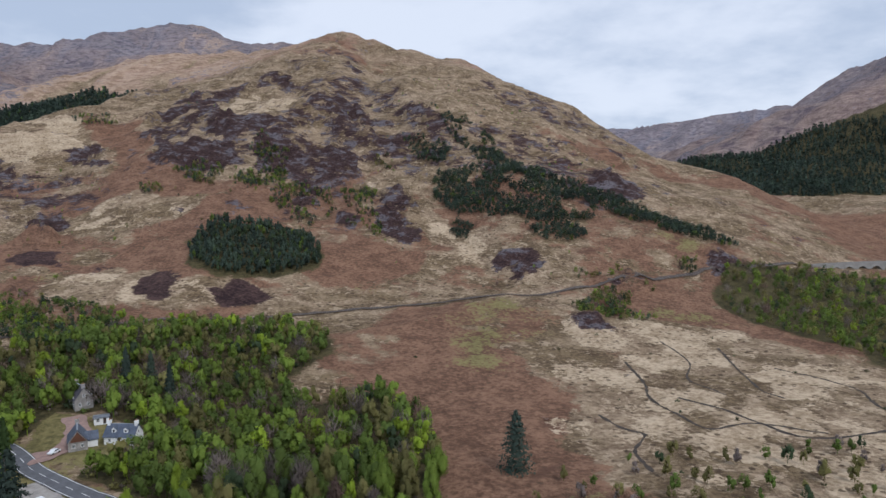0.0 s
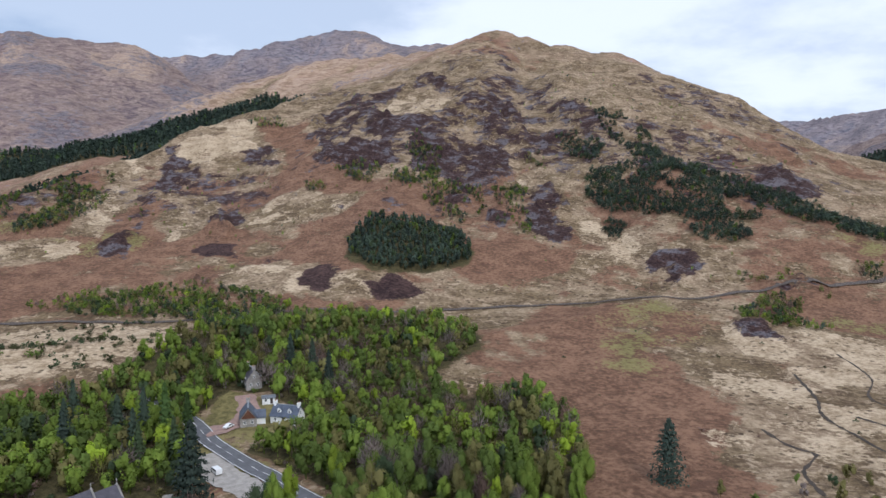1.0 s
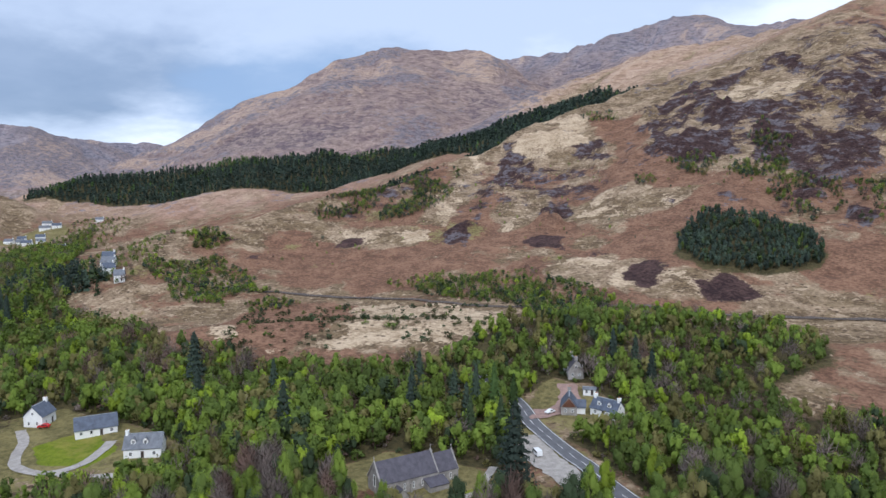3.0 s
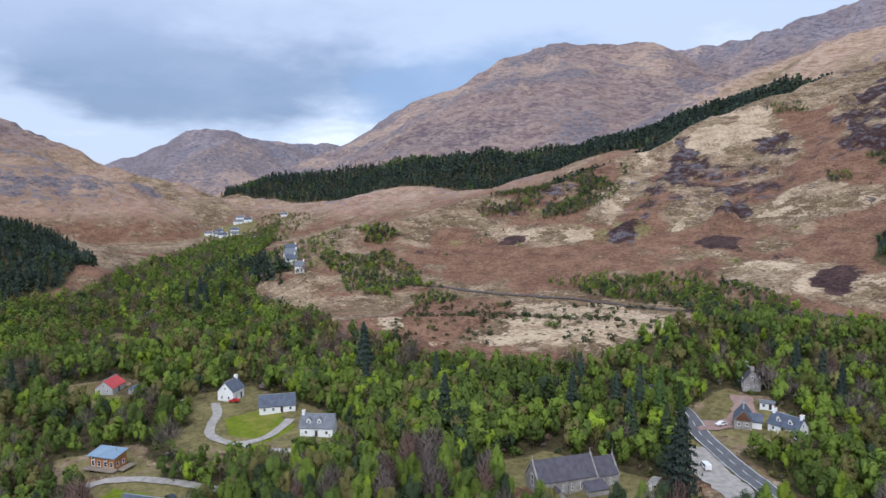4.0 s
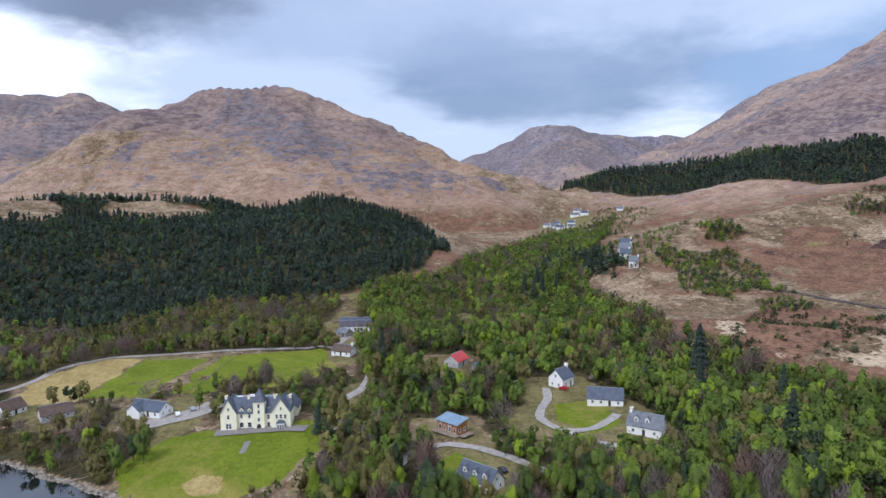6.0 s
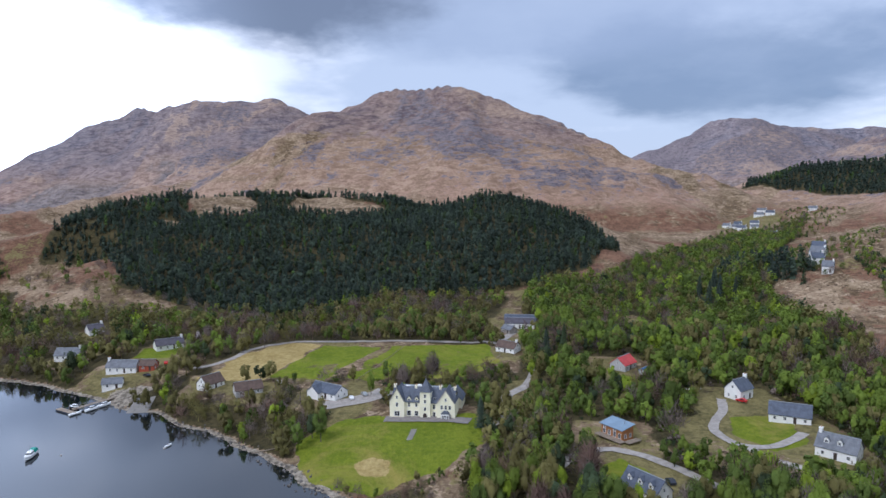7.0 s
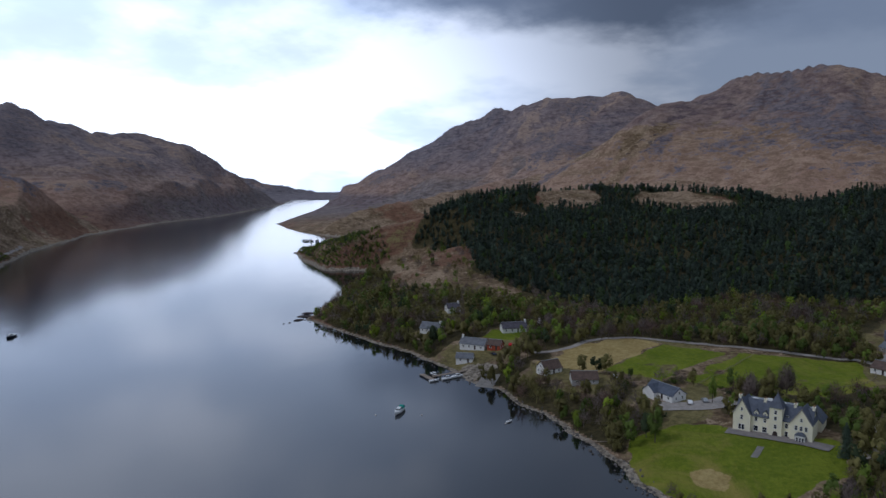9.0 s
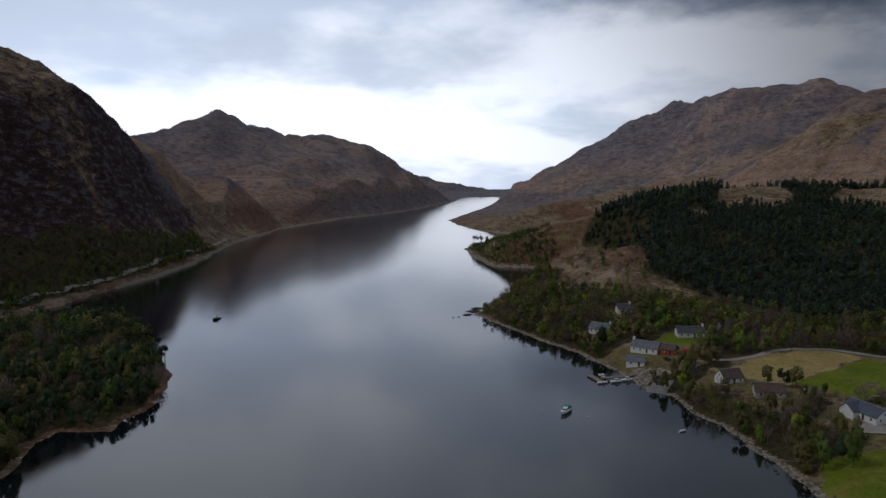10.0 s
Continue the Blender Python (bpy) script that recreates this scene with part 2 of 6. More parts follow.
CRAGS += [
    [(-159, 758), (-156, 788), (-142, 827), (-122, 843), (-96, 814), (-72, 774), (-47, 741), (-33, 716), (-50, 714), (-75, 732), (-103, 737), (-131, 736)],
    [(-64, 627), (-44, 637), (-26, 595), (-19, 546), (-35, 546), (-51, 565), (-58, 597)], [(-43, 800), (-27, 786), (10, 744), (16, 734), (-10, 738)],
    [(35, 512), (42, 529), (60, 518), (66, 502), (72, 483), (52, 481), (42, 500)], [(76, 406), (95, 419), (98, 389), (83, 394)],
]
CRAGS += [
    [(113, 483), (135, 496), (142, 478), (114, 470)], [(201, 523), (218, 545), (228, 539), (213, 511), (196, 502)],
    [(128, 649), (157, 702), (174, 686), (192, 653), (182, 636), (153, 639)], [(189, 848), (207, 842), (231, 808), (203, 799)],
]


def height(x, y, with_gully=False):
    x, y = np.atleast_1d(np.asarray(x, float)), np.atleast_1d(np.asarray(y, float))
    d = shore_distance(x, y)
    far = np.clip((np.hypot(x, y) - 300) / 900, 0, 1)
    base = 8.5 * (1 - np.exp(-np.maximum(d, 0) / 30)) + 0.012 * np.maximum(d, 0) + 0.4 + 0.8 * fbm(x, y, 60, 3, 5)
    slopes, gully = hills(x, y)
    z = 9 * np.log(np.exp(np.clip(base, -5, 60) / 9) + slopes)
    rise = np.clip((z - 40) / 120, 0, 1)
    # broken steps of rock across the slopes, boldest on the near hill; gullies down the far ones
    bold = 0.4 - 0.2 * np.clip((np.hypot(x, y) - 1100) / 500, 0, 1) + 0.5 * np.clip(1 - np.hypot((x + 120) / 560, (y - 720) / 560), 0, 1)
    rough = fbm(x, y, 90, 5, 21, 0.55)
    step = np.abs(fbm(x + 40 * rough, y, 70, 4, 31))
    z = z + rise * bold * (6 * rough + 9 * (0.45 - step)) + 0.5 * far * fbm(x, y, 18, 3, 41) + 1.5 * rise * bold * fbm(x, y, 16, 3, 43)
    z = z + rise * (2.5 + 8 * np.clip((np.hypot(x, y) - 900) / 700, 0, 1)) * gully
    # rock faces stand proud in ledges
    crag = patch(x, y, CRAGS, 9)
    z = z + crag * (4.5 + 4.5 * np.tanh(2.5 * fbm(x, y, 34, 4, 47, 0.6)) + 2.5 * np.tanh(4 * fbm(x, y, 13, 3, 48)))
    z = z + (0.25 + 0.9 * far) * fbm(x, y, 9, 2, 51)
    land = 0.25 + (z - 0.25) * (1 - np.exp(-np.maximum(d, 0) / 9))
    land = np.minimum(land, 2.5 + 0.25 * np.maximum(d, 0) + 0.012 * np.maximum(d, 0) ** 2)
    z = np.where(d > 0, np.maximum(land, 0.12 * np.minimum(d, 4)), -0.15 * np.minimum(-d, 60))
    return (z, gully, d) if with_gully else z

# ---- materials ----
def material(name, rough=0.8, metal=0.0, spec=0.3):
    m = bpy.data.materials.new(name)
    m.use_nodes = True
    t = m.node_tree
    shader = t.nodes["Principled BSDF"]
    shader.inputs["Roughness"].default_value = rough
    shader.inputs["Metallic"].default_value = metal
    shader.inputs["Specular IOR Level"].default_value = spec
    return m, t, shader


def noise_fac(t, scale, detail=4.0, rough=0.55, vec=None, distort=0.0):
    vec = vec or wire(t, "ShaderNodeTexCoord").outputs["Object"]
    return wire(t, "ShaderNodeTexNoise", {"Vector": vec, "Scale": scale, "Detail": detail, "Roughness": rough, "Distortion": distort}).outputs["Fac"]


def bump(t, shader, fac, strength, distance):
    b = wire(t, "ShaderNodeBump", {"Height": fac, "Strength": strength, "Distance": distance})
    t.links.new(b.outputs[0], shader.inputs["Normal"])


def plain(name, colour, rough=0.8, vary=0.18, scale=1.5, metal=0.0, bumps=0.15, depth=0.02):
    """A painted or natural surface with mottling at two scales and fine relief."""
    m, t, s = material(name, rough, metal)
    coarse, fine = noise_fac(t, scale * 0.25, 3), noise_fac(t, scale * 5, 4)
    mixed = calc(t, "ADD", calc(t, "MULTIPLY", coarse, 0.6), calc(t, "MULTIPLY", fine, 0.4))
    lo = [c * (1 - vary) for c in colour]
    hi = [min(1, c * (1 + vary)) for c in colour]
    t.links.new(blend(t, ramp(t, mixed, 0.35, 0.65), lo, hi), s.inputs["Base Color"])
    bump(t, s, fine, bumps, depth)
    return m


def make_ground():
    m, t, s = material("hillside", 0.95, 0, 0.1)
    pos = wire(t, "ShaderNodeTexCoord").outputs["Object"]
    band = wire(t, "ShaderNodeVectorMath", {0: pos, 1: (1.0, 1.0, 2.4)}, operation="MULTIPLY").outputs[0]
    a = wire(t, "ShaderNodeVertexColor", layer_name="cover")
    b = wire(t, "ShaderNodeVertexColor", layer_name="use")
    ca, cb = wire(t, "ShaderNodeSeparateColor", {0: a.outputs[0]}), wire(t, "ShaderNodeSeparateColor", {0: b.outputs[0]})
    upland = a.outputs[1]
    n2, n3 = noise_fac(t, 0.07, 6, 0.68, band), noise_fac(t, 0.45, 5, 0.68, band)
    n4, n5 = noise_fac(t, 0.022, 8, 0.68, band, 0.8), noise_fac(t, 0.04, 10, 0.72, band, 0.4)
    fine = calc(t, "ADD", calc(t, "MULTIPLY", n2, 0.45), calc(t, "MULTIPLY", n3, 0.55))
    tan = blend(t, ramp(t, fine, 0.38, 0.62), (0.18, 0.122, 0.077), (0.4, 0.3, 0.198))
    dull = blend(t, ramp(t, fine, 0.38, 0.62), (0.09, 0.06, 0.036), (0.23, 0.165, 0.095))
    tan = blend(t, ramp(t, n4, 0.42, 0.56), tan, dull)
    fern = blend(t, ramp(t, fine, 0.38, 0.62), (0.112, 0.06, 0.039), (0.275, 0.158, 0.1))
    fern = blend(t, ramp(t, n5, 0.55, 0.7), fern, (0.125, 0.068, 0.046))
    green = blend(t, ramp(t, fine, 0.38, 0.62), (0.115, 0.1, 0.042), (0.25, 0.21, 0.09))
    rock = blend(t, ramp(t, fine, 0.42, 0.6), (0.024, 0.02, 0.026), (0.15, 0.132, 0.142))
    heath = blend(t, ramp(t, fine, 0.4, 0.62), (0.028, 0.017, 0.018), (0.1, 0.06, 0.052))
    rock = blend(t, ramp(t, n2, 0.5, 0.6), heath, rock)
    # high moor colour, its purple-grey cast partly distance haze painted in
    hazy_alp = blend(t, ramp(t, fine, 0.38, 0.62), (0.125, 0.094, 0.093), (0.34, 0.262, 0.225))
    hazy_alp = blend(t, ramp(t, n4, 0.44, 0.58), hazy_alp, blend(t, ramp(t, fine, 0.4, 0.6), (0.07, 0.052, 0.062), (0.19, 0.145, 0.15)))

    def edge(mask, grain=fine, much=1.5):
        return ramp(t, calc(t, "ADD", mask, calc(t, "MULTIPLY", calc(t, "SUBTRACT", grain, 0.5), much)), 0.45, 0.55)

    mid = calc(t, "ADD", calc(t, "MULTIPLY", n5, 0.6), calc(t, "MULTIPLY", fine, 0.4))
    tuft = wire(t, "ShaderNodeTexVoronoi", {"Vector": band, "Scale": 0.2, "Randomness": 1.0}, feature="F1").outputs["Distance"]
    speck = calc(t, "MULTIPLY", ramp(t, calc(t, "ADD", tuft, calc(t, "MULTIPLY", n3, 0.5)), 0.52, 0.42), ramp(t, n5, 0.42, 0.5))
    heather = blend(t, n4, (0.045, 0.03, 0.022), (0.11, 0.075, 0.045))
    pale = noise_fac(t, 0.16, 7, 0.75, band, 0.6)
    tan = blend(t, calc(t, "MULTIPLY", ramp(t, pale, 0.54, 0.6), 0.65), tan, (0.5, 0.385, 0.265))
    tan = blend(t, calc(t, "MULTIPLY", speck, 0.9), tan, heather)
    fern = blend(t, calc(t, "MULTIPLY", speck, 0.35), fern, heather)
    c = blend(t, edge(ca.outputs[0], mid, 2.2), tan, fern)
    c = blend(t, edge(upland, mid, 1.2), c, hazy_alp)
    # distance haze painted into the colour: blue-grey over the farthest hills
    far_haze = blend(t, ramp(t, mid, 0.42, 0.58), (0.085, 0.085, 0.115), (0.26, 0.245, 0.275))
    c = blend(t, calc(t, "MULTIPLY", b.outputs[1], 0.8), c, far_haze)
    c = blend(t, edge(ca.outputs[1]), c, green)
    till = wire(t, "ShaderNodeVertexColor", layer_name="tilth")
    ct = wire(t, "ShaderNodeSeparateColor", {0: till.outputs[0]})
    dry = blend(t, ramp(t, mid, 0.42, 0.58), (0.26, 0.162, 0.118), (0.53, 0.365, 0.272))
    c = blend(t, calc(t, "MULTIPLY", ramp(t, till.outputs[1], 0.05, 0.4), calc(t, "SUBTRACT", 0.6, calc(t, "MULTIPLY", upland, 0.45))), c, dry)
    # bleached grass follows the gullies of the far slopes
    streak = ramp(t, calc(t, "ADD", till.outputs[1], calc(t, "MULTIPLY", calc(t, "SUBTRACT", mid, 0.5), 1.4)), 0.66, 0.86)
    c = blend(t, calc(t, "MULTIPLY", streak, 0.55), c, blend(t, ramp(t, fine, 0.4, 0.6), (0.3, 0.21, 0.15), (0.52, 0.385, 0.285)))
    straw = blend(t, ramp(t, fine, 0.4, 0.6), (0.29, 0.21, 0.13), (0.56, 0.435, 0.3))
    c = blend(t, edge(ct.outputs[1], mid, 2.6), c, straw)
    c = blend(t, calc(t, "MULTIPLY", calc(t, "MULTIPLY", speck, ramp(t, ct.outputs[1], 0.2, 0.5)), 0.75), c, heather)
    c = blend(t, edge(ct.outputs[2], mid, 3.2), c, heath)
    # crag rock again for the far slopes, paler and bluer with haze painted in
    hazed_rock = blend(t, ramp(t, fine, 0.4, 0.6), (0.075, 0.066, 0.085), (0.24, 0.205, 0.21))
    c = blend(t, edge(ca.outputs[2], mid, 3.4), c, blend(t, ramp(t, till.outputs[1], 0.05, 0.3), rock, hazed_rock))
    lawn = blend(t, ramp(t, fine, 0.38, 0.62), (0.115, 0.155, 0.012), (0.185, 0.222, 0.02))
    lawn = blend(t, ramp(t, n4, 0.5, 0.7), lawn, (0.3, 0.25, 0.065))
    c = blend(t, edge(cb.outputs[0], fine, 0.7), c, lawn)
    hay = blend(t, ramp(t, fine, 0.38, 0.62), (0.3, 0.22, 0.08), (0.45, 0.35, 0.15))
    c = blend(t, edge(ct.outputs[0], fine, 0.7), c, hay)
    shingle = blend(t, ramp(t, n3, 0.35, 0.65), (0.13, 0.11, 0.085), (0.4, 0.35, 0.28))
    c = blend(t, edge(cb.outputs[1]), c, shingle)
    litter = blend(t, ramp(t, fine, 0.36, 0.64), (0.038, 0.034, 0.017), (0.11, 0.09, 0.042))
    c = blend(t, edge(cb.outputs[2]), c, litter)
    t.links.new(c, s.inputs["Base Color"])
    bump(t, s, calc(t, "ADD", fine, n2), 0.9, 2.2)
    return m


def make_water():
    m, t, s = material("loch_water", 0.035, 0, 0.5)
    s.inputs["Base Color"].default_value = (0.006, 0.009, 0.012, 1)
    s.inputs["IOR"].default_value = 1.85
    pos = wire(t, "ShaderNodeTexCoord").outputs["Object"]
    swell, ripple = noise_fac(t, 0.03, 3, 0.5, pos), noise_fac(t, 0.6, 4, 0.65, pos)
    # the open loch is ruffled by wind; its sheltered head lies calmer
    south = calc(t, "MULTIPLY", wire(t, "ShaderNodeSeparateXYZ", {0: pos}).outputs[1], -1.0)
    open_loch = ramp(t, calc(t, "ADD", south, calc(t, "MULTIPLY", noise_fac(t, 0.004, 4, 0.6, pos), 400.0)), 450.0, 1150.0)
    calm = calc(t, "ADD", ramp(t, noise_fac(t, 0.0045, 4, 0.55, pos), 0.4, 0.6), calc(t, "MULTIPLY", open_loch, 2.2))
    rough = calc(t, "ADD", calc(t, "ADD", 0.02, calc(t, "MULTIPLY", calm, 0.015)), calc(t, "MULTIPLY", open_loch, 0.04))
    t.links.new(rough, s.inputs["Roughness"])
    waves = calc(t, "MULTIPLY", ripple, calc(t, "ADD", calc(t, "ADD", 0.15, calc(t, "MULTIPLY", calm, 0.08)), calc(t, "MULTIPLY", open_loch, 0.3)))
    bump(t, s, calc(t, "ADD", calc(t, "MULTIPLY", swell, 0.5), waves), 0.16, 0.5)
    return m


GROUND, WATER = make_ground(), make_water()


# ---- what grows where ----
def poly_mask(x, y, poly, soft=8.0):
    d = edge_distance(x, y, poly) * np.where(inside(x, y, poly), 1, -1) + 0.6 * soft * fbm(x, y, 3 * soft, 2, 77)
    return np.clip(0.5 + d / (2 * soft), 0, 1)

# ---- outlines of woods, fields and clearings ----
WOOD = {
    "front": [(-327, 175), (-261, 197), (-224, 219), (-200, 245), (-204, 262), (-198, 300), (-188, 340), (-165, 372), (-125, 376),
              (-93, 393), (-61, 365), (-56, 334), (-72, 298), (-58, 274), (-25, 285), (-6, 254), (-1, 215), (-4, 170), (-50, 150),
              (-99, 123), (-187, 73), (-267, 87)],
    "valley": [(-532, 32), (-562, 65), (-584, 111), (-755, 203), (-1006, 342), (-1109, 500), (-800, 330), (-640, 240), (-469, 195), (-379, 195),
               (-309, 172), (-282, 190), (-221, 205), (-129, 127), (-183, -4), (-228, 2), (-278, 18), (-383, 19)],
    "shore": [(-365, -325), (-429, -312), (-453, -242), (-437, -184), (-401, -104), (-433, -3), (-371, 16), (-372, -2), (-385, -43),
              (-386, -105), (-340, -150), (-322, -100), (-290, -86), (-268, -62), (-240, -70), (-239, -93), (-259, -125), (-290, -195), (-321, -255)],
    "park": [(-250, -72), (-300, -105), (-330, -60), (-325, -30), (-345, 5), (-270, 30), (-200, 20), (-196, -12), (-225, -5), (-246, 2), (-275, -2), (-280, -60)],
    "isle": [(-168, -418), (-142, -348), (-118, -308), (-94, -288), (-78, -305), (-66, -296), (-51, -268), (-15, -264), (-15, -500), (-110, -505), (-148, -500), (-176, -470)],
    "right": [(184, 450), (198, 496), (239, 534), (288, 551), (358, 556), (420, 560), (330, 440), (218, 322), (214, 374), (202, 398), (187, 415)],
    "south": [(-60, -600), (-123, -600), (-184, -650), (-242, -705), (-310, -762), (-470, -945), (-440, -960), (-380, -890), (-300, -810), (-230, -750), (-150, -690), (-60, -640)],
    "bay": [(-430, -310), (-470, -385), (-500, -385), (-555, -335), (-520, -289), (-488, -267), (-473, -218), (-450, -240)],
    "point": [(-368, -326), (-376, -343), (-411, -354), (-469, -384), (-495, -381), (-470, -340), (-430, -312)],
    "mouth": [(-640, 240), (-610, 300), (-565, 335), (-535, 300), (-505, 262), (-480, 240), (-505, 212), (-560, 212)],
    "bank": [(-223, -60), (-210, -36), (-224, -13), (-200, -16), (-199, -38), (-213, -60)],
    "crofts": [(-900, 250), (-1150, 400), (-1260, 560), (-1100, 560), (-900, 380), (-700, 240), (-790, 235)],
    "belt": [(-345, 352), (-325, 385), (-260, 418), (-195, 392), (-165, 372), (-185, 360), (-225, 362), (-288, 358)],
    "head": [(-602, -470), (-587, -515), (-618, -560), (-681, -635), (-716, -678), (-737, -668), (-722, -610), (-690, -560), (-655, -490), (-625, -450)],
    "lane": [(-473, -218), (-462, -158), (-449, -140), (-525, -81), (-523, -4), (-520, 15), (-440, -2), (-392, -8), (-391, -50), (-393, -105), (-405, -160), (-440, -225)],
}
CONIFER = {
    "knoll": [(-646, -432), (-630, -383), (-520, -289), (-488, -267), (-473, -218), (-462, -158), (-449, -140), (-525, -81), (-523, -4), (-548, 36),
              (-594, 88), (-690, 135), (-783, 112), (-830, 70), (-900, 30), (-930, -60), (-930, -200), (-890, -320), (-820, -410), (-720, -440)],
    "ridge": [(-415, 935), (-500, 790), (-540, 660), (-560, 590), (-620, 610), (-610, 700), (-570, 830), (-480, 960)],
    "strip": [(-440, 930), (-450, 1080), (-535, 1156), (-690, 1135), (-865, 1092), (-925, 1070), (-1070, 1005), (-1230, 908), (-1325, 836), (-1390, 783),
              (-1485, 688), (-1560, 575), (-1470, 530), (-1350, 600), (-1100, 700), (-800, 800), (-600, 850)],
    "grove": [(-169, 461), (-147, 449), (-124, 461), (-99, 479), (-87, 488), (-91, 509), (-106, 540), (-129, 540), (-156, 528), (-176, 530), (-182, 509), (-180, 485)],
    "copse": [(-620, 205), (-543, 180), (-507, 202), (-474, 216), (-500, 231), (-560, 232), (-640, 238)],
    "east": [(400, 1060), (440, 1420), (561, 1365), (641, 1325), (706, 1295), (778, 1250), (860, 1200), (790, 990), (700, 965), (600, 965), (540, 1000), (490, 1030)],
}
THICKETS = [  # green scrub on the hill foot
    [(-303, 331), (-317, 367), (-298, 385), (-270, 399), (-251, 414), (-227, 404), (-187, 392), (-164, 345), (-192, 340), (-186, 294), (-193, 285), (-223, 342), (-266, 355), (-287, 343)],
    [(-487, 259), (-501, 299), (-479, 324), (-414, 310), (-369, 304), (-371, 251), (-412, 246), (-459, 249)],
    [(-498, 255), (-550, 310), (-545, 355), (-521, 352), (-501, 299), (-477, 259)], [(74, 416), (107, 441), (141, 443), (127, 410), (91, 403)], [(162, 498), (200, 522), (211, 508), (186, 486)],
]
BRAE = [(-40, -610), (-130, -640), (-200, -700), (-300, -790), (-380, -890), (-440, -960), (-500, -1060), (-410, -1050), (-300, -1010), (-200, -930), (-40, -890)]
PINES = [  # loose pinewood on the eastern crags
    [(-12, 792), (10, 787), (28, 771), (51, 757), (63, 690), (101, 654), (132, 660), (142, 634), (126, 580), (82, 559), (48, 569), (12, 598), (-10, 641), (-5, 668), (19, 674), (41, 676), (20, 715), (3, 739)],
    [(-45, 745), (-21, 737), (9, 711), (3, 687), (-26, 708), (-38, 730)], [(138, 639), (157, 636), (183, 608), (224, 595), (246, 568), (228, 559), (202, 559), (166, 567), (140, 601)],
    [(64, 553), (110, 567), (114, 543), (78, 531)], [(7, 584), (28, 573), (20, 554), (7, 558)],
]
BARE = {  # open ground among the woods
    "knoll_top": [(-715, -318), (-768, -336), (-822, -338), (-822, -290), (-800, -262), (-752, -260)],
    "knoll_top_b": [(-803, -238), (-852, -236), (-874, -195), (-852, -138), (-833, -118), (-796, -165)],
    "knoll_ledge": [(-675, -331), (-702, -336), (-703, -312), (-674, -305)],
    "village": [(-1085, 385), (-1180, 378), (-1245, 465), (-1245, 505), (-1195, 500), (-1085, 430)],
    "church": [(-165, 128), (-160, 165), (-118, 178), (-100, 160), (-112, 128)],
    "houses": [(-148, 240), (-152, 262), (-134, 262), (-104, 246), (-102, 228), (-122, 216), (-144, 226)],
    "road": [(-152, 238), (-146, 234), (-125, 218), (-72, 186), (-68, 166), (-92, 176), (-118, 184), (-140, 208)],
    "verge": [(-128, 200), (-92, 178), (-80, 154), (-102, 160), (-118, 178)],
    "drive_mouth": [(-262, 84), (-240, 78), (-226, 82), (-212, 96), (-206, 90), (-220, 72), (-244, 66), (-262, 74)],
    "upper_green": [(-272, 122), (-296, 118), (-300, 92), (-278, 84), (-246, 72), (-226, 82), (-208, 98), (-206, 122), (-236, 126)],
    "cabin": [(-258, 34), (-256, 58), (-230, 64), (-222, 52), (-236, 30)],
    "lower_green": [(-236, 34), (-232, 52), (-212, 62), (-186, 64), (-182, 44), (-208, 34)],
    "yard": [(-262, 2), (-312, 12), (-310, 24), (-262, 14)],
    "red_house": [(-350, 50), (-350, 76), (-318, 80), (-296, 62), (-318, 48)],
    "workshop": [(-447, 4), (-447, 33), (-412, 33), (-412, 4)],
    "brown_bungalow": [(-376, 3), (-376, 20), (-354, 20), (-354, 3)],
    "ruddy_ride": [(-455, 86), (-462, 98), (-395, 106), (-388, 94)],
    "pier": [(-300, -205), (-345, -205), (-360, -168), (-330, -150), (-295, -165)],
    "villa": [(-352, -245), (-372, -232), (-366, -212), (-340, -222)],
    "bungalow": [(-360, -190), (-390, -190), (-392, -165), (-352, -165)],
    "far_villa": [(-395, -252), (-416, -246), (-410, -226), (-388, -232)],
    "shed_a": [(-298, -142), (-322, -142), (-326, -118), (-296, -114)],
    "shed_b": [(-286, -120), (-312, -120), (-312, -96), (-286, -92)],
    "lodge": [(-278, -86), (-306, -84), (-314, -56), (-300, -40), (-272, -52)],
}
LAWN = {
    "hotel": [(-250, -72), (-268, -56), (-268, -4), (-240, 0), (-222, -14), (-209, -36), (-222, -60)],
    "field_a": [(-319, -106), (-344, -98), (-377, -90), (-374, -55), (-337, -68), (-314, -76)],
    "field_b": [(-315, -70), (-337, -63), (-376, -50), (-382, 1), (-343, 7), (-317, -9)],
    "upper": [(-262, 112), (-262, 92), (-244, 88), (-228, 96), (-236, 110)],
    "lower": [(-226, 44), (-206, 54), (-200, 50), (-214, 36)],
    "red": [(-318, 76), (-318, 62), (-300, 62), (-302, 76)],
    "church": [(-118, 170), (-104, 164), (-110, 140), (-122, 146)],
    "bungalow": [(-352, -190), (-372, -192), (-372, -170), (-352, -168)],
}
GLEN = [(-150, 120), (-330, 150), (-560, 120), (-540, -20), (-440, -110), (-470, -260), (-380, -320), (-290, -160), (-200, -30)]
HAY = [(-321, -139), (-354, -130), (-380, -115), (-378, -92), (-339, -100), (-316, -107)]
SCUFF = [(-229, -47), (-233, -39), (-230, -33), (-223, -34), (-222, -42)]
GORSE = [(-319, 202), (-376, 262), (-335, 315), (-249, 352), (-194, 300), (-198, 270), (-228, 246), (-261, 212), (-287, 195)]
FERN = [(-73, 325), (-55, 354), (-31, 425), (13, 442), (53, 388), (30, 340), (12, 318), (51, 288), (26, 257), (18, 200), (-2, 190), (-2, 264), (-38, 307)]
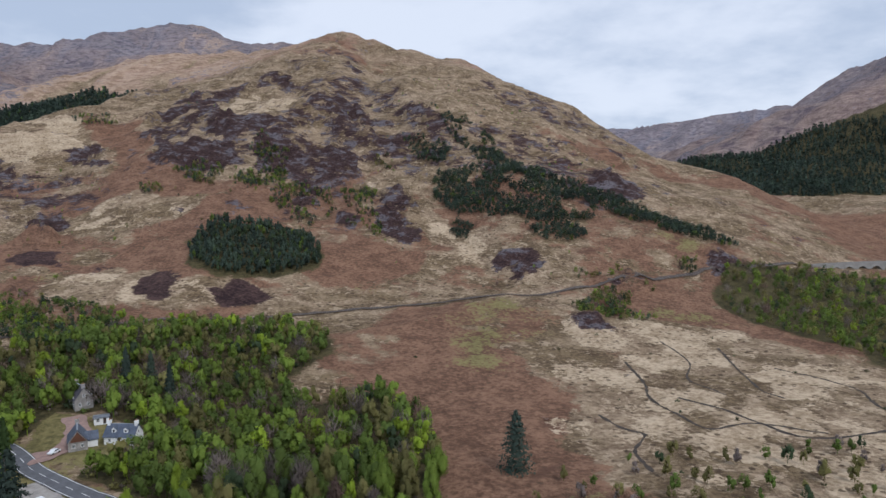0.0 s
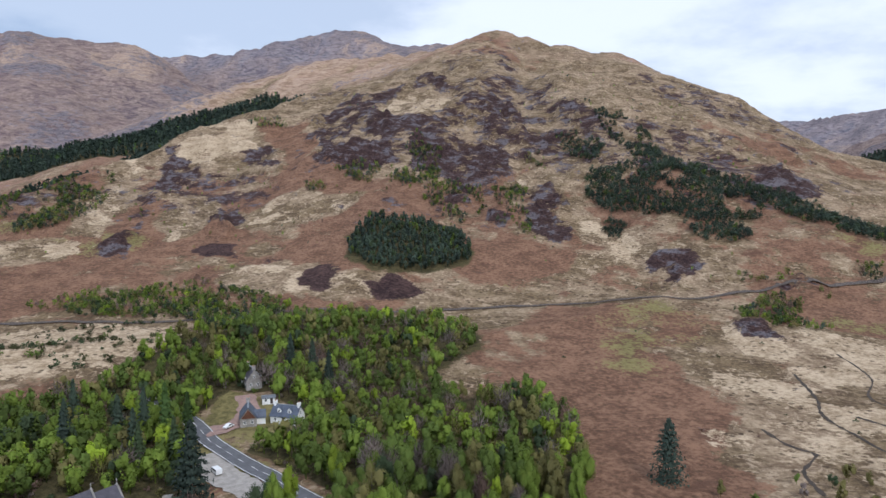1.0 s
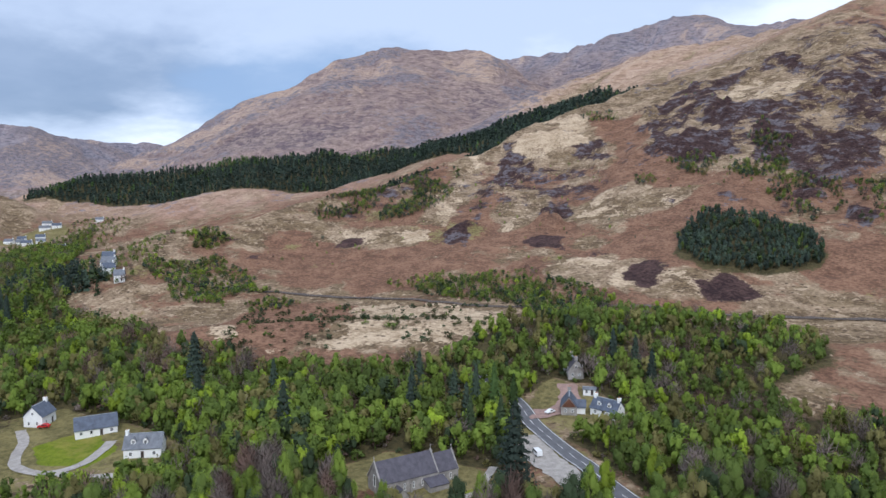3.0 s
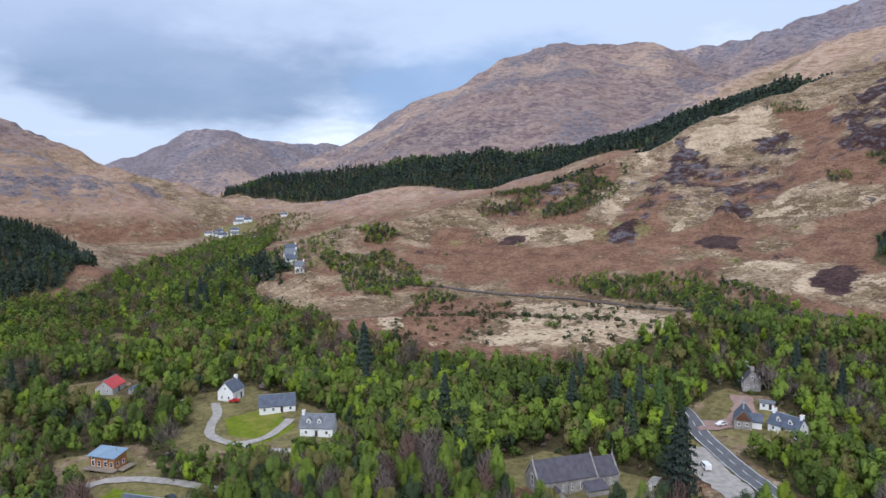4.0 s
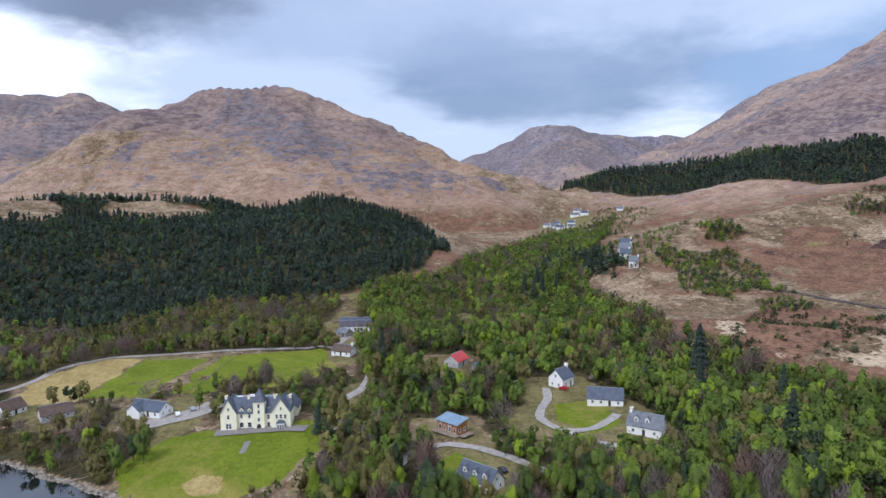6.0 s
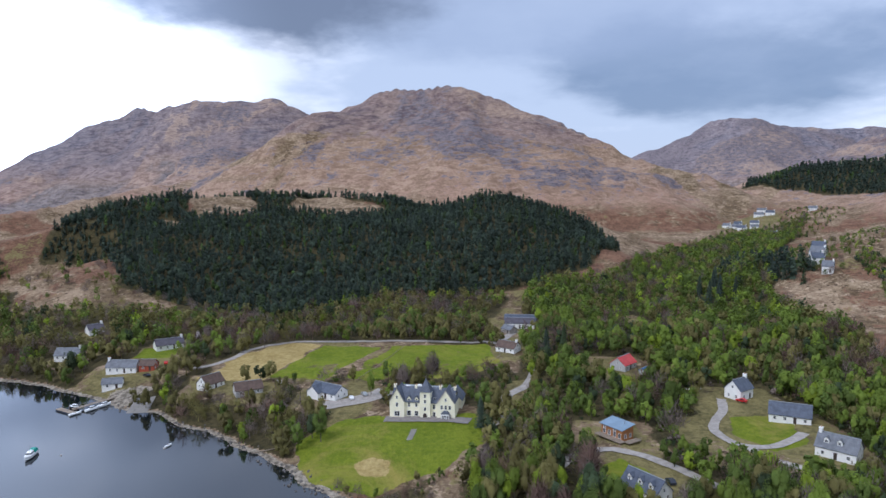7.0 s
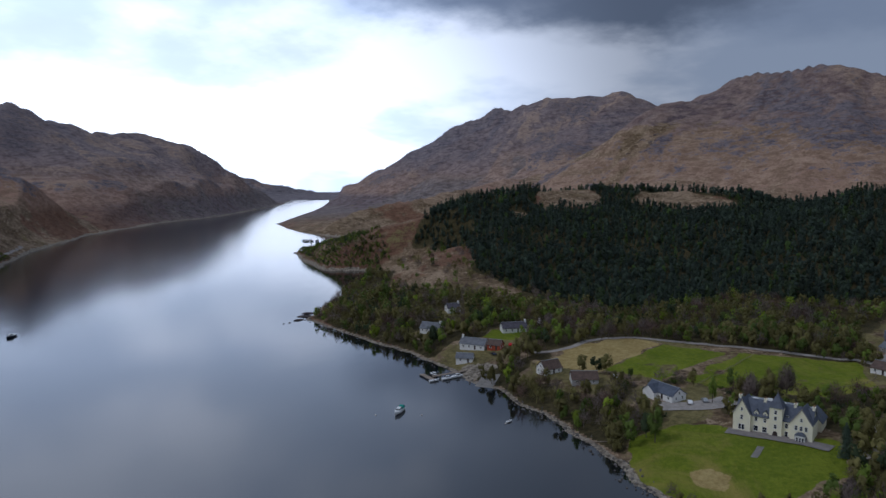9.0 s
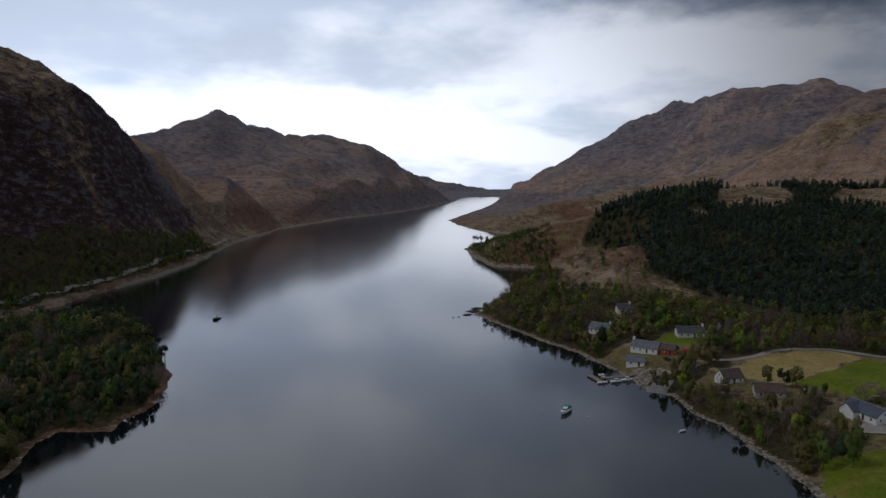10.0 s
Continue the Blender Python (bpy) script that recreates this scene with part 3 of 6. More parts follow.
PALE = [  # bleached grass
    [(-500, 830), (-446, 799), (-405, 787), (-375, 743), (-372, 694), (-382, 669), (-409, 666), (-452, 689)], [(-366, 535), (-403, 622), (-376, 612), (-333, 552), (-338, 502)],
    [(-311, 543), (-295, 593), (-249, 594), (-226, 578), (-205, 572), (-210, 550), (-233, 543), (-265, 531), (-298, 530)], [(-386, 470), (-480, 610), (-470, 640), (-417, 530), (-379, 474)],
    [(-285, 870), (-259, 912), (-181, 799), (-160, 838), (-158, 751), (-212, 771), (-246, 763)], [(-465, 567), (-494, 650), (-520, 720), (-466, 654), (-455, 585), (-391, 485), (-408, 489)],
]
PALE += [
    [(-70, 785), (-40, 747), (-26, 717), (-49, 736)], [(-84, 659), (-36, 682), (-19, 645), (-32, 628), (-75, 642)],
    [(-271, 456), (-213, 445), (-158, 434), (-123, 448), (-97, 435), (-123, 422), (-150, 413), (-184, 400), (-219, 404)], [(-500, 436), (-456, 454), (-398, 474), (-391, 442), (-430, 429), (-489, 421)],
    [(-24, 490), (-12, 526), (13, 550), (22, 542), (8, 516), (-10, 489)], [(-56, 438), (-42, 459), (-16, 474), (-16, 462), (-37, 442)], [(-18, 643), (-8, 598), (-5, 570), (-13, 566), (-20, 593)],
    [(-13, 620), (2, 578), (36, 533), (19, 518), (-7, 541), (-16, 580)],
]
RUST = [  # bracken slopes
    [(-214, 576), (-163, 594), (-136, 588), (-130, 542), (-165, 535), (-199, 549)], [(-405, 783), (-340, 795), (-285, 683), (-273, 626), (-360, 727)],
    [(-314, 659), (-248, 621), (-170, 581), (-216, 567), (-271, 591)], [(-28, 631), (-10, 642), (-8, 568), (-19, 546), (-25, 589)],
    [(-100, 522), (-38, 533), (-18, 530), (-21, 499), (-54, 471), (-91, 472)], [(-405, 433), (-397, 491), (-358, 507), (-306, 419), (-317, 379), (-341, 346), (-380, 358)],
    [(-511, 381), (-493, 424), (-415, 414), (-373, 362), (-414, 330), (-469, 345)], [(-373, 248), (-375, 281), (-329, 304), (-268, 240), (-277, 215), (-298, 203)],
]
BURNT = [  # dark heather and burnt ground on the slopes
    [(-319, 493), (-287, 496), (-234, 482), (-212, 456), (-227, 449), (-257, 461), (-286, 467)], [(-192, 448), (-182, 453), (-171, 435), (-168, 410), (-185, 425)],
    [(-143, 427), (-132, 444), (-116, 444), (-115, 431), (-134, 424)], [(-331, 407), (-331, 441), (-319, 432), (-314, 401)], [(-494, 340), (-489, 365), (-470, 356), (-458, 329), (-473, 328)],
    [(-472, 428), (-450, 442), (-423, 431), (-447, 415)], [(-530, 349), (-520, 369), (-510, 348)],
]
GREENS = [  # grassy slopes with a green cast
    [(-398, 501), (-342, 521), (-322, 498), (-303, 444), (-299, 408), (-323, 400), (-359, 429)], [(9, 427), (47, 429), (47, 400), (22, 318), (4, 322), (1, 361)],
    [(-504, 494), (-482, 522), (-424, 472), (-477, 455)], [(150, 600), (230, 560), (200, 520), (130, 540)],
]
SCRUB = [  # birch and dark scrub among the crags
    [(-247, 633), (-225, 651), (-169, 634), (-151, 669), (-144, 641), (-163, 594), (-221, 609)], [(-189, 688), (-183, 709), (-153, 691), (-144, 641), (-157, 627)],
    [(-150, 621), (-130, 647), (-103, 635), (-89, 587), (-108, 562), (-132, 566), (-146, 584)], [(-92, 631), (-62, 655), (-52, 614), (-59, 582), (-80, 594)],
    [(-82, 563), (-63, 583), (-48, 567), (-50, 546), (-74, 540)], [(-70, 706), (-58, 710), (-43, 702), (-52, 688), (-65, 689)],
    [(-528, 445), (-545, 482), (-580, 560), (-510, 514), (-504, 471)], [(-462, 470), (-513, 547), (-540, 640), (-508, 625), (-484, 596), (-466, 536), (-433, 489), (-451, 472)],
]
SCRUB += [
    [(-470, 480), (-500, 560), (-528, 630), (-485, 630), (-445, 560), (-432, 500)], [(-515, 440), (-540, 500), (-560, 560), (-520, 560), (-490, 490)],
    [(-419, 787), (-377, 809), (-365, 798), (-383, 770)], [(-264, 603), (-248, 605), (-229, 573), (-246, 573)], [(-209, 674), (-189, 644), (-162, 624), (-165, 595), (-194, 630)],
    [(93, 495), (127, 510), (135, 497), (110, 486), (93, 475)], [(81, 433), (117, 469), (125, 445), (107, 417), (85, 419)], [(136, 474), (148, 466), (144, 439), (134, 440)], [(175, 526), (196, 529), (192, 507), (170, 498)],
]
MOOR_GREEN = [(10, 335), (-15, 395), (15, 425), (50, 400), (40, 350)]
FLATS = [(60, 400), (120, 430), (165, 395), (190, 340), (240, 300), (300, 200), (120, 170), (60, 200), (52, 260), (70, 300), (40, 345)]


def paint(x, y, z, d, cover, use, tilth):
    """Marks bracken, green ground, rock, mown grass, shingle and woodland floor on the land."""

    def mask(poly, soft):
        p = np.array(poly)
        (x0, y0), (x1, y1) = p.min(0) - 2.5 * soft, p.max(0) + 2.5 * soft
        at = np.nonzero((x > x0) & (x < x1) & (y > y0) & (y < y1))
        out = np.zeros(x.shape)
        out[at] = poly_mask(x[at], y[at], poly, soft)
        return out

    for name in ("front", "valley", "shore", "park", "isle", "right", "south", "lane", "point", "bank"):
        poly = WOOD[name]
        use[..., 2] = np.maximum(use[..., 2], mask(poly, 8))
    for name in ("knoll", "grove", "strip", "east"):
        use[..., 2] = np.maximum(use[..., 2], mask(CONIFER[name], 8))
    for name, poly in BARE.items():
        use[..., 2] *= 1 - mask(poly, 4)
    for name, poly in LAWN.items():
        m = mask(poly, 2.5)
        if name.startswith("field"):
            m = m * (0.8 + 0.32 * fbm(x, y, 16, 4, 74))
        use[..., 0] = np.maximum(use[..., 0], m)
        use[..., 2] *= 1 - m
    m = np.maximum(mask(HAY, 4), mask(SCUFF, 4))
    tilth[..., 0] = m
    cover[..., 0] *= 1 - m
    use[..., 2] *= 1 - m
    glen = mask(GLEN, 25) * (1 - m)
    cover[..., 0] = cover[..., 0] * (1 - glen) + 0.3 * glen
    cover[..., 1] = np.maximum(cover[..., 1], glen * (0.5 + 0.3 * fbm(x, y, 30, 3, 72)))
    for poly, to in ((GORSE, 0.02), (FLATS, 0.06), (FERN, 0.85)):
        m = mask(poly, 14)
        cover[..., 0] = cover[..., 0] * (1 - m) + m * np.clip(to + 0.35 * fbm(x, y, 30, 4, 71), 0, 1)
        cover[..., 1] *= 1 - 0.8 * m
        cover[..., 2] *= 1 - 0.8 * m
    cover[..., 2] = np.maximum(cover[..., 2], mask(BRAE, 20) * (0.72 + 0.35 * fbm(x, y, 80, 3, 76)))
    for name in ("knoll_top", "knoll_top_b", "knoll_ledge"):
        cover[..., 0] *= 1 - 0.9 * mask(BARE[name], 6)
    grain = fbm(x, y, 26, 4, 78)
    m = patch(x, y, RUST, 12)
    cover[..., 0] = cover[..., 0] * (1 - m) + m * np.clip(0.85 + 0.2 * grain, 0, 1)
    m = patch(x, y, PALE, 10)
    cover[..., 0] *= 1 - m
    tilth[..., 1] = np.clip(m * (0.48 + 0.5 * grain), 0, 1)
    m = patch(x, y, GREENS, 22)
    cover[..., 1] = np.maximum(cover[..., 1], 0.56 * m)
    tilth[..., 1] = np.maximum(tilth[..., 1], np.maximum(mask(FLATS, 14), mask(GORSE, 12) * (1 - patch(x, y, RUST, 10))) * np.clip(0.45 + 0.5 * grain, 0, 1))
    m = patch(x, y, CRAGS, 8)
    cover[..., 2] = np.maximum(cover[..., 2], np.clip(1.35 * m, 0, 1) * np.clip(0.8 + 0.4 * grain, 0, 1))
    tilth[..., 2] = np.clip(patch(x, y, BURNT, 8) * (0.66 + 0.5 * grain), 0, 1)
    cover[..., 1] = np.maximum(cover[..., 1], 0.5 * mask(MOOR_GREEN, 30))
    for name, poly in BARE.items():
        if not name.startswith(("knoll", "ruddy")):
            cover[..., 1] = np.maximum(cover[..., 1], mask(poly, 6) * (0.68 + 0.25 * fbm(x, y, 14, 3, 73)))
    use[..., 1] = np.maximum(use[..., 1], 0.9 * mask([(-296, -176), (-312, -178), (-315, -154), (-297, -150)], 4))
    use[..., 2] *= d > 3


# ---- ground: one sheet out to the skyline ----
def make_land():
    turns = np.radians(np.concatenate([np.arange(-42, 176, 0.22), np.arange(178, 316, 3.0)]))
    reach = np.concatenate([[2, 60, 120], np.geomspace(170, 4950, 410)])
    n, k = len(turns), len(reach)
    x, y = np.outer(reach, -np.sin(turns)), np.outer(reach, np.cos(turns))
    z, gully, d = (np.concatenate(q) for q in zip(*(height(x[i:i + 40], y[i:i + 40], True) for i in range(0, k, 40))))
    gx = np.gradient(z, axis=0) / np.gradient(reach)[:, None]
    span = np.maximum(reach[:, None] * np.gradient(turns)[None, :], 0.1)
    gy = np.gradient(z, axis=1) / span
    steep = np.hypot(gx, gy)
    far = np.hypot(x, y)
    wide, small = fbm(x, y, 150, 5, 61, 0.6), fbm(x, y, 50, 4, 62, 0.6)
    hill = np.clip((z - 38) / 60, 0, 1)
    away = np.clip((far - 950) / 300, 0, 1)
    near_crag = np.clip(0.22 + 0.3 * fbm(x, y, 120, 4, 63) + 0.4 * (steep - 0.55), 0, 0.5)
    far_crag = np.clip(0.28 + 0.3 * wide + 0.45 * gully, 0, 0.62)
    crag = hill * (near_crag * (1 - away) + far_crag * away)
    near_fern = 0.56 + 0.3 * wide + 0.2 * small - np.clip((z - 110) / 250, 0, 0.42)
    fern = np.clip(near_fern * (1 - away) + (0.45 + 0.7 * gully + 0.15 * small) * away, 0, 1)
    green = np.clip(small * 0.6 - 0.22, 0, 0.5) * (z < 60)
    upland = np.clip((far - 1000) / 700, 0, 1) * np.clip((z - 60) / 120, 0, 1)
    # the hill over the spruce forest is tan below and purple-brown, partly painted haze, on top; the ridge behind the
    # near hill is dun grass
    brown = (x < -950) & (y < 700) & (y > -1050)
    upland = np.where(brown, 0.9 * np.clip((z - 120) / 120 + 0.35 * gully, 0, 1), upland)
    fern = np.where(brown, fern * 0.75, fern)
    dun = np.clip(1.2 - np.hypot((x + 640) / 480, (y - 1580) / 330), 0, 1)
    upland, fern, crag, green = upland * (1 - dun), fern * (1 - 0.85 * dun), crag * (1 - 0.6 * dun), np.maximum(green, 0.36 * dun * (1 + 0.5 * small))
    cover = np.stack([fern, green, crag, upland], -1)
    shingle = np.clip(1.2 - d / 3.0, 0, 1) * (d > -6) * np.where((x > -240) & (y < -240), 0.42, 1.0)
    # weight of the painted blue-grey haze on far ridges, kept in the fourth channel
    haze = np.maximum(0.75 * np.clip((far - 1500) / 500, 0, 1) * np.clip((-y - 500) / 400, 0, 1), np.clip((far - 2900) / 500, 0, 1))
    haze = np.maximum(haze, 0.6 * np.clip((x - 650) / 200, 0, 1) * np.clip((y - 1350) / 200, 0, 1))
    haze = np.maximum(haze, 0.8 * np.clip((y - 2250) / 250, 0, 1) * np.clip((-x - 200) / 200, 0, 1))
    use = np.stack([np.zeros_like(z), shingle, np.zeros_like(z), haze], -1)
    tilth = np.zeros((*z.shape, 4))
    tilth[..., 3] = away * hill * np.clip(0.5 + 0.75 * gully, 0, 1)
    paint(x, y, z, d, cover, use, tilth)
    ids = np.arange(k * n).reshape(k, n)
    nxt = np.roll(ids, -1, 1)
    faces = np.stack([ids[:-1], nxt[:-1], nxt[1:], ids[1:]], -1).reshape(-1, 4)[:, ::-1]
    me = bpy.data.meshes.new("ground")
    me.vertices.add(k * n)
    me.vertices.foreach_set("co", np.stack([x, y, z], -1).astype(np.float32).ravel())
    me.loops.add(faces.size)
    me.loops.foreach_set("vertex_index", faces.astype(np.int32).ravel())
    me.polygons.add(len(faces))
    me.polygons.foreach_set("loop_start", np.arange(0, faces.size, 4, dtype=np.int32))
    me.update(calc_edges=True)
    me.polygons.foreach_set("use_smooth", np.ones(len(faces), bool))
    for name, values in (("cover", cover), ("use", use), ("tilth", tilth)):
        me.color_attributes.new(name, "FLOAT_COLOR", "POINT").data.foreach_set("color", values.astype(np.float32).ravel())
    me.materials.append(GROUND)
    tagged(new("ground", me), "tan moor grass, rust bracken and grey crags on steep glen sides", "ground", kind="structure")


make_land()
bm = bmesh.new()
bmesh.ops.create_grid(bm, x_segments=1, y_segments=1, size=4900)
me = bpy.data.meshes.new("water")
bm.to_mesh(me)
me.materials.append(WATER)
tagged(new("water", me), "calm dark loch water mirroring the clouds", "water", kind="structure")

# ---- meshes ----
class Shape:
    """Collects faces for one mesh."""

    def __init__(self):
        self.v, self.f = [], []

    def add(self, verts, faces):
        k = len(self.v)
        self.v += [tuple(p) for p in verts]
        self.f += [tuple(i + k for i in face) for face in faces]
        return self

    def box(self, cx, cy, cz, sx, sy, sz, rz=0.0, taper=1.0):
        c, s = math.cos(rz), math.sin(rz)
        pts = []
        for k, g in ((-1, 1.0), (1, taper)):
            for i, j in ((-1, -1), (1, -1), (1, 1), (-1, 1)):
                x, y = i * sx / 2 * g, j * sy / 2 * g
                pts.append((cx + c * x - s * y, cy + s * x + c * y, cz + k * sz / 2))
        return self.add(pts, [(3, 2, 1, 0), (4, 5, 6, 7), (0, 1, 5, 4), (1, 2, 6, 5), (2, 3, 7, 6), (3, 0, 4, 7)])

    def prism(self, profile, x0, x1):
        """A profile of (y, z) points, drawn out along x."""
        n = len(profile)
        pts = [(x0, y, z) for y, z in profile] + [(x1, y, z) for y, z in profile]
        sides = [(i, (i + 1) % n, n + (i + 1) % n, n + i) for i in range(n)]
        return self.add(pts, [tuple(range(n))[::-1], tuple(range(n, 2 * n))] + sides)

    def tube(self, a, b, ra, rb, n=6):
        a, b = Vector(a), Vector(b)
        q = (b - a).to_track_quat("Z", "Y")
        ring = [q @ Vector((math.cos(2 * math.pi * i / n), math.sin(2 * math.pi * i / n), 0)) for i in range(n)]
        pts = [a + p * ra for p in ring] + [b + p * rb for p in ring]
        return self.add(pts, [(i, (i + 1) % n, n + (i + 1) % n, n + i) for i in range(n)] + [tuple(range(n))[::-1], tuple(range(n, 2 * n))])

    def mesh(self, name, mat, smooth=False):
        me = bpy.data.meshes.new(name)
        me.from_pydata(self.v, [], self.f)
        bm = bmesh.new()
        bm.from_mesh(me)
        bmesh.ops.recalc_face_normals(bm, faces=bm.faces)
        bm.to_mesh(me)
        bm.free()
        me.materials.append(mat)
        if smooth:
            me.polygons.foreach_set("use_smooth", np.ones(len(me.polygons), bool))
        return me


def part(name, shape, mat, parent, label="", m=None):
    """One mesh object under a thing or a part; shape may be a mesh that is already made."""
    ob = new(name, shape.mesh(name, mat) if isinstance(shape, Shape) else shape)
    ob.parent = parent
    if m is not None:
        ob.matrix_basis = m
    return tagged(ob, label)


def thing(name, label, category, m=None, group=""):
    ob = tagged(new(name), label, category, group)
    ob.empty_display_size = 0.5
    if m is not None:
        ob.matrix_basis = m
    return ob


def soup(name, verts, size, mat, tint=None, normals=None):
    """A mesh of many loose faces with that many corners each."""
    verts = np.asarray(verts, np.float32).reshape(-1, 3)
    n = len(verts) // size
    me = bpy.data.meshes.new(name)
    me.vertices.add(n * size)
    me.vertices.foreach_set("co", verts.ravel())
    me.loops.add(n * size)
    me.loops.foreach_set("vertex_index", np.arange(n * size, dtype=np.int32))
    me.polygons.add(n)
    me.polygons.foreach_set("loop_start", np.arange(0, n * size, size, dtype=np.int32))
    me.update(calc_edges=True)
    if normals is not None:
        # rounded light over the whole crown
        me.attributes.new("custom_normal", "FLOAT_VECTOR", "POINT").data.foreach_set("vector", np.asarray(normals, np.float32).ravel())
    if tint is not None:
        rgba = np.concatenate([np.asarray(tint, np.float32), np.ones((len(tint), 1), np.float32)], 1)
        me.color_attributes.new("tint", "FLOAT_COLOR", "POINT").data.foreach_set("color", rgba.ravel())
    me.materials.append(mat)
    return me


def ground_z(x, y):
    return float(height(np.array([x]), np.array([y]))[0])


# ---- foliage ----
def make_leaf(name, colour=None):
    m, t, s = material(name, 0.75, 0, 0.2)
    if colour is None:
        base = wire(t, "ShaderNodeVertexColor", layer_name="tint").outputs[0]
    else:
        lo, hi = [c * 0.72 for c in colour], [c * 1.3 for c in colour]
        base = blend(t, wire(t, "ShaderNodeObjectInfo").outputs["Random"], lo, hi)
    island = wire(t, "ShaderNodeNewGeometry").outputs["Random Per Island"]
    hsv = wire(t, "ShaderNodeHueSaturation", {"Value": calc(t, "ADD", 0.92, calc(t, "MULTIPLY", island, 0.16)),
                                              "Hue": calc(t, "ADD", 0.485, calc(t, "MULTIPLY", noise_fac(t, 0.8, 2), 0.03)), "Color": base})
    t.links.new(hsv.outputs[0], s.inputs["Base Color"])
    glow = wire(t, "ShaderNodeBsdfTranslucent", {"Color": hsv.outputs[0]})
    mix = wire(t, "ShaderNodeMixShader", {0: 0.35})
    t.links.new(s.outputs[0], mix.inputs[1])
    t.links.new(glow.outputs[0], mix.inputs[2])
    t.links.new(mix.outputs[0], t.nodes["Material Output"].inputs[0])
    return m


SPECIES = {  # leaf colours
    "lime": (0.25, 0.33, 0.03), "fresh": (0.166, 0.228, 0.036), "green": (0.11, 0.155, 0.032), "olive": (0.185, 0.168, 0.058),
    "dark": (0.055, 0.08, 0.037), "bare": (0.2, 0.16, 0.14), "russet": (0.19, 0.125, 0.1), "needle": (0.045, 0.064, 0.049),
    "pine": (0.064, 0.091, 0.062), "gorse": (0.075, 0.078, 0.034), "larch": (0.075, 0.125, 0.035), "blossom": (0.6, 0.56, 0.54),
}
LEAF = {k: make_leaf("leaf_" + k, c) for k, c in SPECIES.items()}
FOLIAGE = make_leaf("foliage")
BARK = plain("bark", (0.12, 0.1, 0.08), 0.95, 0.3, 2.0, bumps=0.5)


def outward(faces, soft):
    """Turns each face so that its front agrees with the crown's rounded normal."""
    way = np.cross(faces[:, 1] - faces[:, 0], faces[:, 2] - faces[:, 0])
    back = (way * soft[:, 0]).sum(1) < 0
    faces[back] = faces[back][:, ::-1]
    return np.stack([faces, soft])


def leaf_faces(rng, centre, facing, size, soft=None):
    """Small three-cornered leaf clumps round the centres, facing more or less outward."""
    n = len(centre)
    normal = facing + rng.normal(0, 0.6, (n, 3))
    normal /= np.linalg.norm(normal, axis=1, keepdims=True) + 1e-6
    side = np.cross(normal, rng.normal(0, 1, (n, 3)))
    side /= np.linalg.norm(side, axis=1, keepdims=True) + 1e-6
    other = np.cross(normal, side)
    s = np.asarray(size) * rng.uniform(0.55, 1.3, n)
    s = s[:, None]
    w = rng.uniform(0.7, 1.2, (n, 1))
    faces = np.stack([centre - side * s - other * s * 0.6, centre + side * s - other * s * 0.6, centre + other * s * w * 1.3], 1)
    soft = (facing if soft is None else soft) + 0.1 * normal
    soft /= np.linalg.norm(soft, axis=1, keepdims=True) + 1e-6
    return outward(faces, np.repeat(soft[:, None, :], 3, 1))


def ball_faces():
    """The twenty faces of a unit icosahedron."""
    g = (1 + 5 ** 0.5) / 2
    p = np.array([q for a in (-1, 1) for b in (-g, g) for q in ((0, a, b), (a, b, 0), (b, 0, a))]) / math.hypot(1, g)
    return np.array([[p[i], p[j], p[k]] for i, j, k in itertools.combinations(range(12), 3)
                     if max(np.linalg.norm(p[i] - p[j]), np.linalg.norm(p[j] - p[k]), np.linalg.norm(p[i] - p[k])) < 1.1])


BALL = ball_faces()


def broad_crown(rng, tall, wide, count, size, lobes=8, low=0.22, core=0.0):
    """An egg-shaped crown of uneven lobes, for a tree that tall and wide; core: how full of inner leaf it is."""
    mid = tall * (low + 1) / 2
    half = tall * (1 - low) / 2
    at = rng.normal(0, 1, (lobes, 3))
    at /= np.linalg.norm(at, axis=1, keepdims=True)
    at *= rng.uniform(0.35, 0.68, (lobes, 1))
    at = at * (wide / 2, wide / 2, half) + (0, 0, mid)
    rad = rng.uniform(0.27, 0.43, lobes)
    pick = rng.integers(0, lobes, count)
    way = rng.normal(0, 1, (count, 3))
    way /= np.linalg.norm(way, axis=1, keepdims=True)
    shell = rng.uniform(0.74, 1.08, (count, 1))
    # heads taper upward
    at[:, :2] *= np.clip(1.2 - 0.7 * (at[:, 2:] - mid) / half, 0.35, 1.2)
    span = np.array((wide / 2, wide / 2, half))
    p = at[pick] + way * rad[pick][:, None] * shell * span

    def rounded(q, out):
        whole = (q - (0, 0, mid - 0.25 * half)) / span
        whole = whole / (np.linalg.norm(whole, axis=-1, keepdims=True) + 1e-6)
        return 0.6 * whole + 0.55 * out + (0, 0, 0.25)

    faces = leaf_faces(rng, p, way + (0, 0, 0.3), size, rounded(p, way))
    if core:
        n = max(3, int(lobes * 0.6))
        inner = at[:n, None, None, :] + BALL[None] * (rad[:n, None, None, None] * core) * span
        soft = rounded(inner, BALL[None] * np.ones((n, 1, 1, 1)))
        soft = soft / np.linalg.norm(soft, axis=-1, keepdims=True)
        faces = np.concatenate([faces, outward(inner.reshape(-1, 3, 3), soft.reshape(-1, 3, 3))], 1)
    return faces


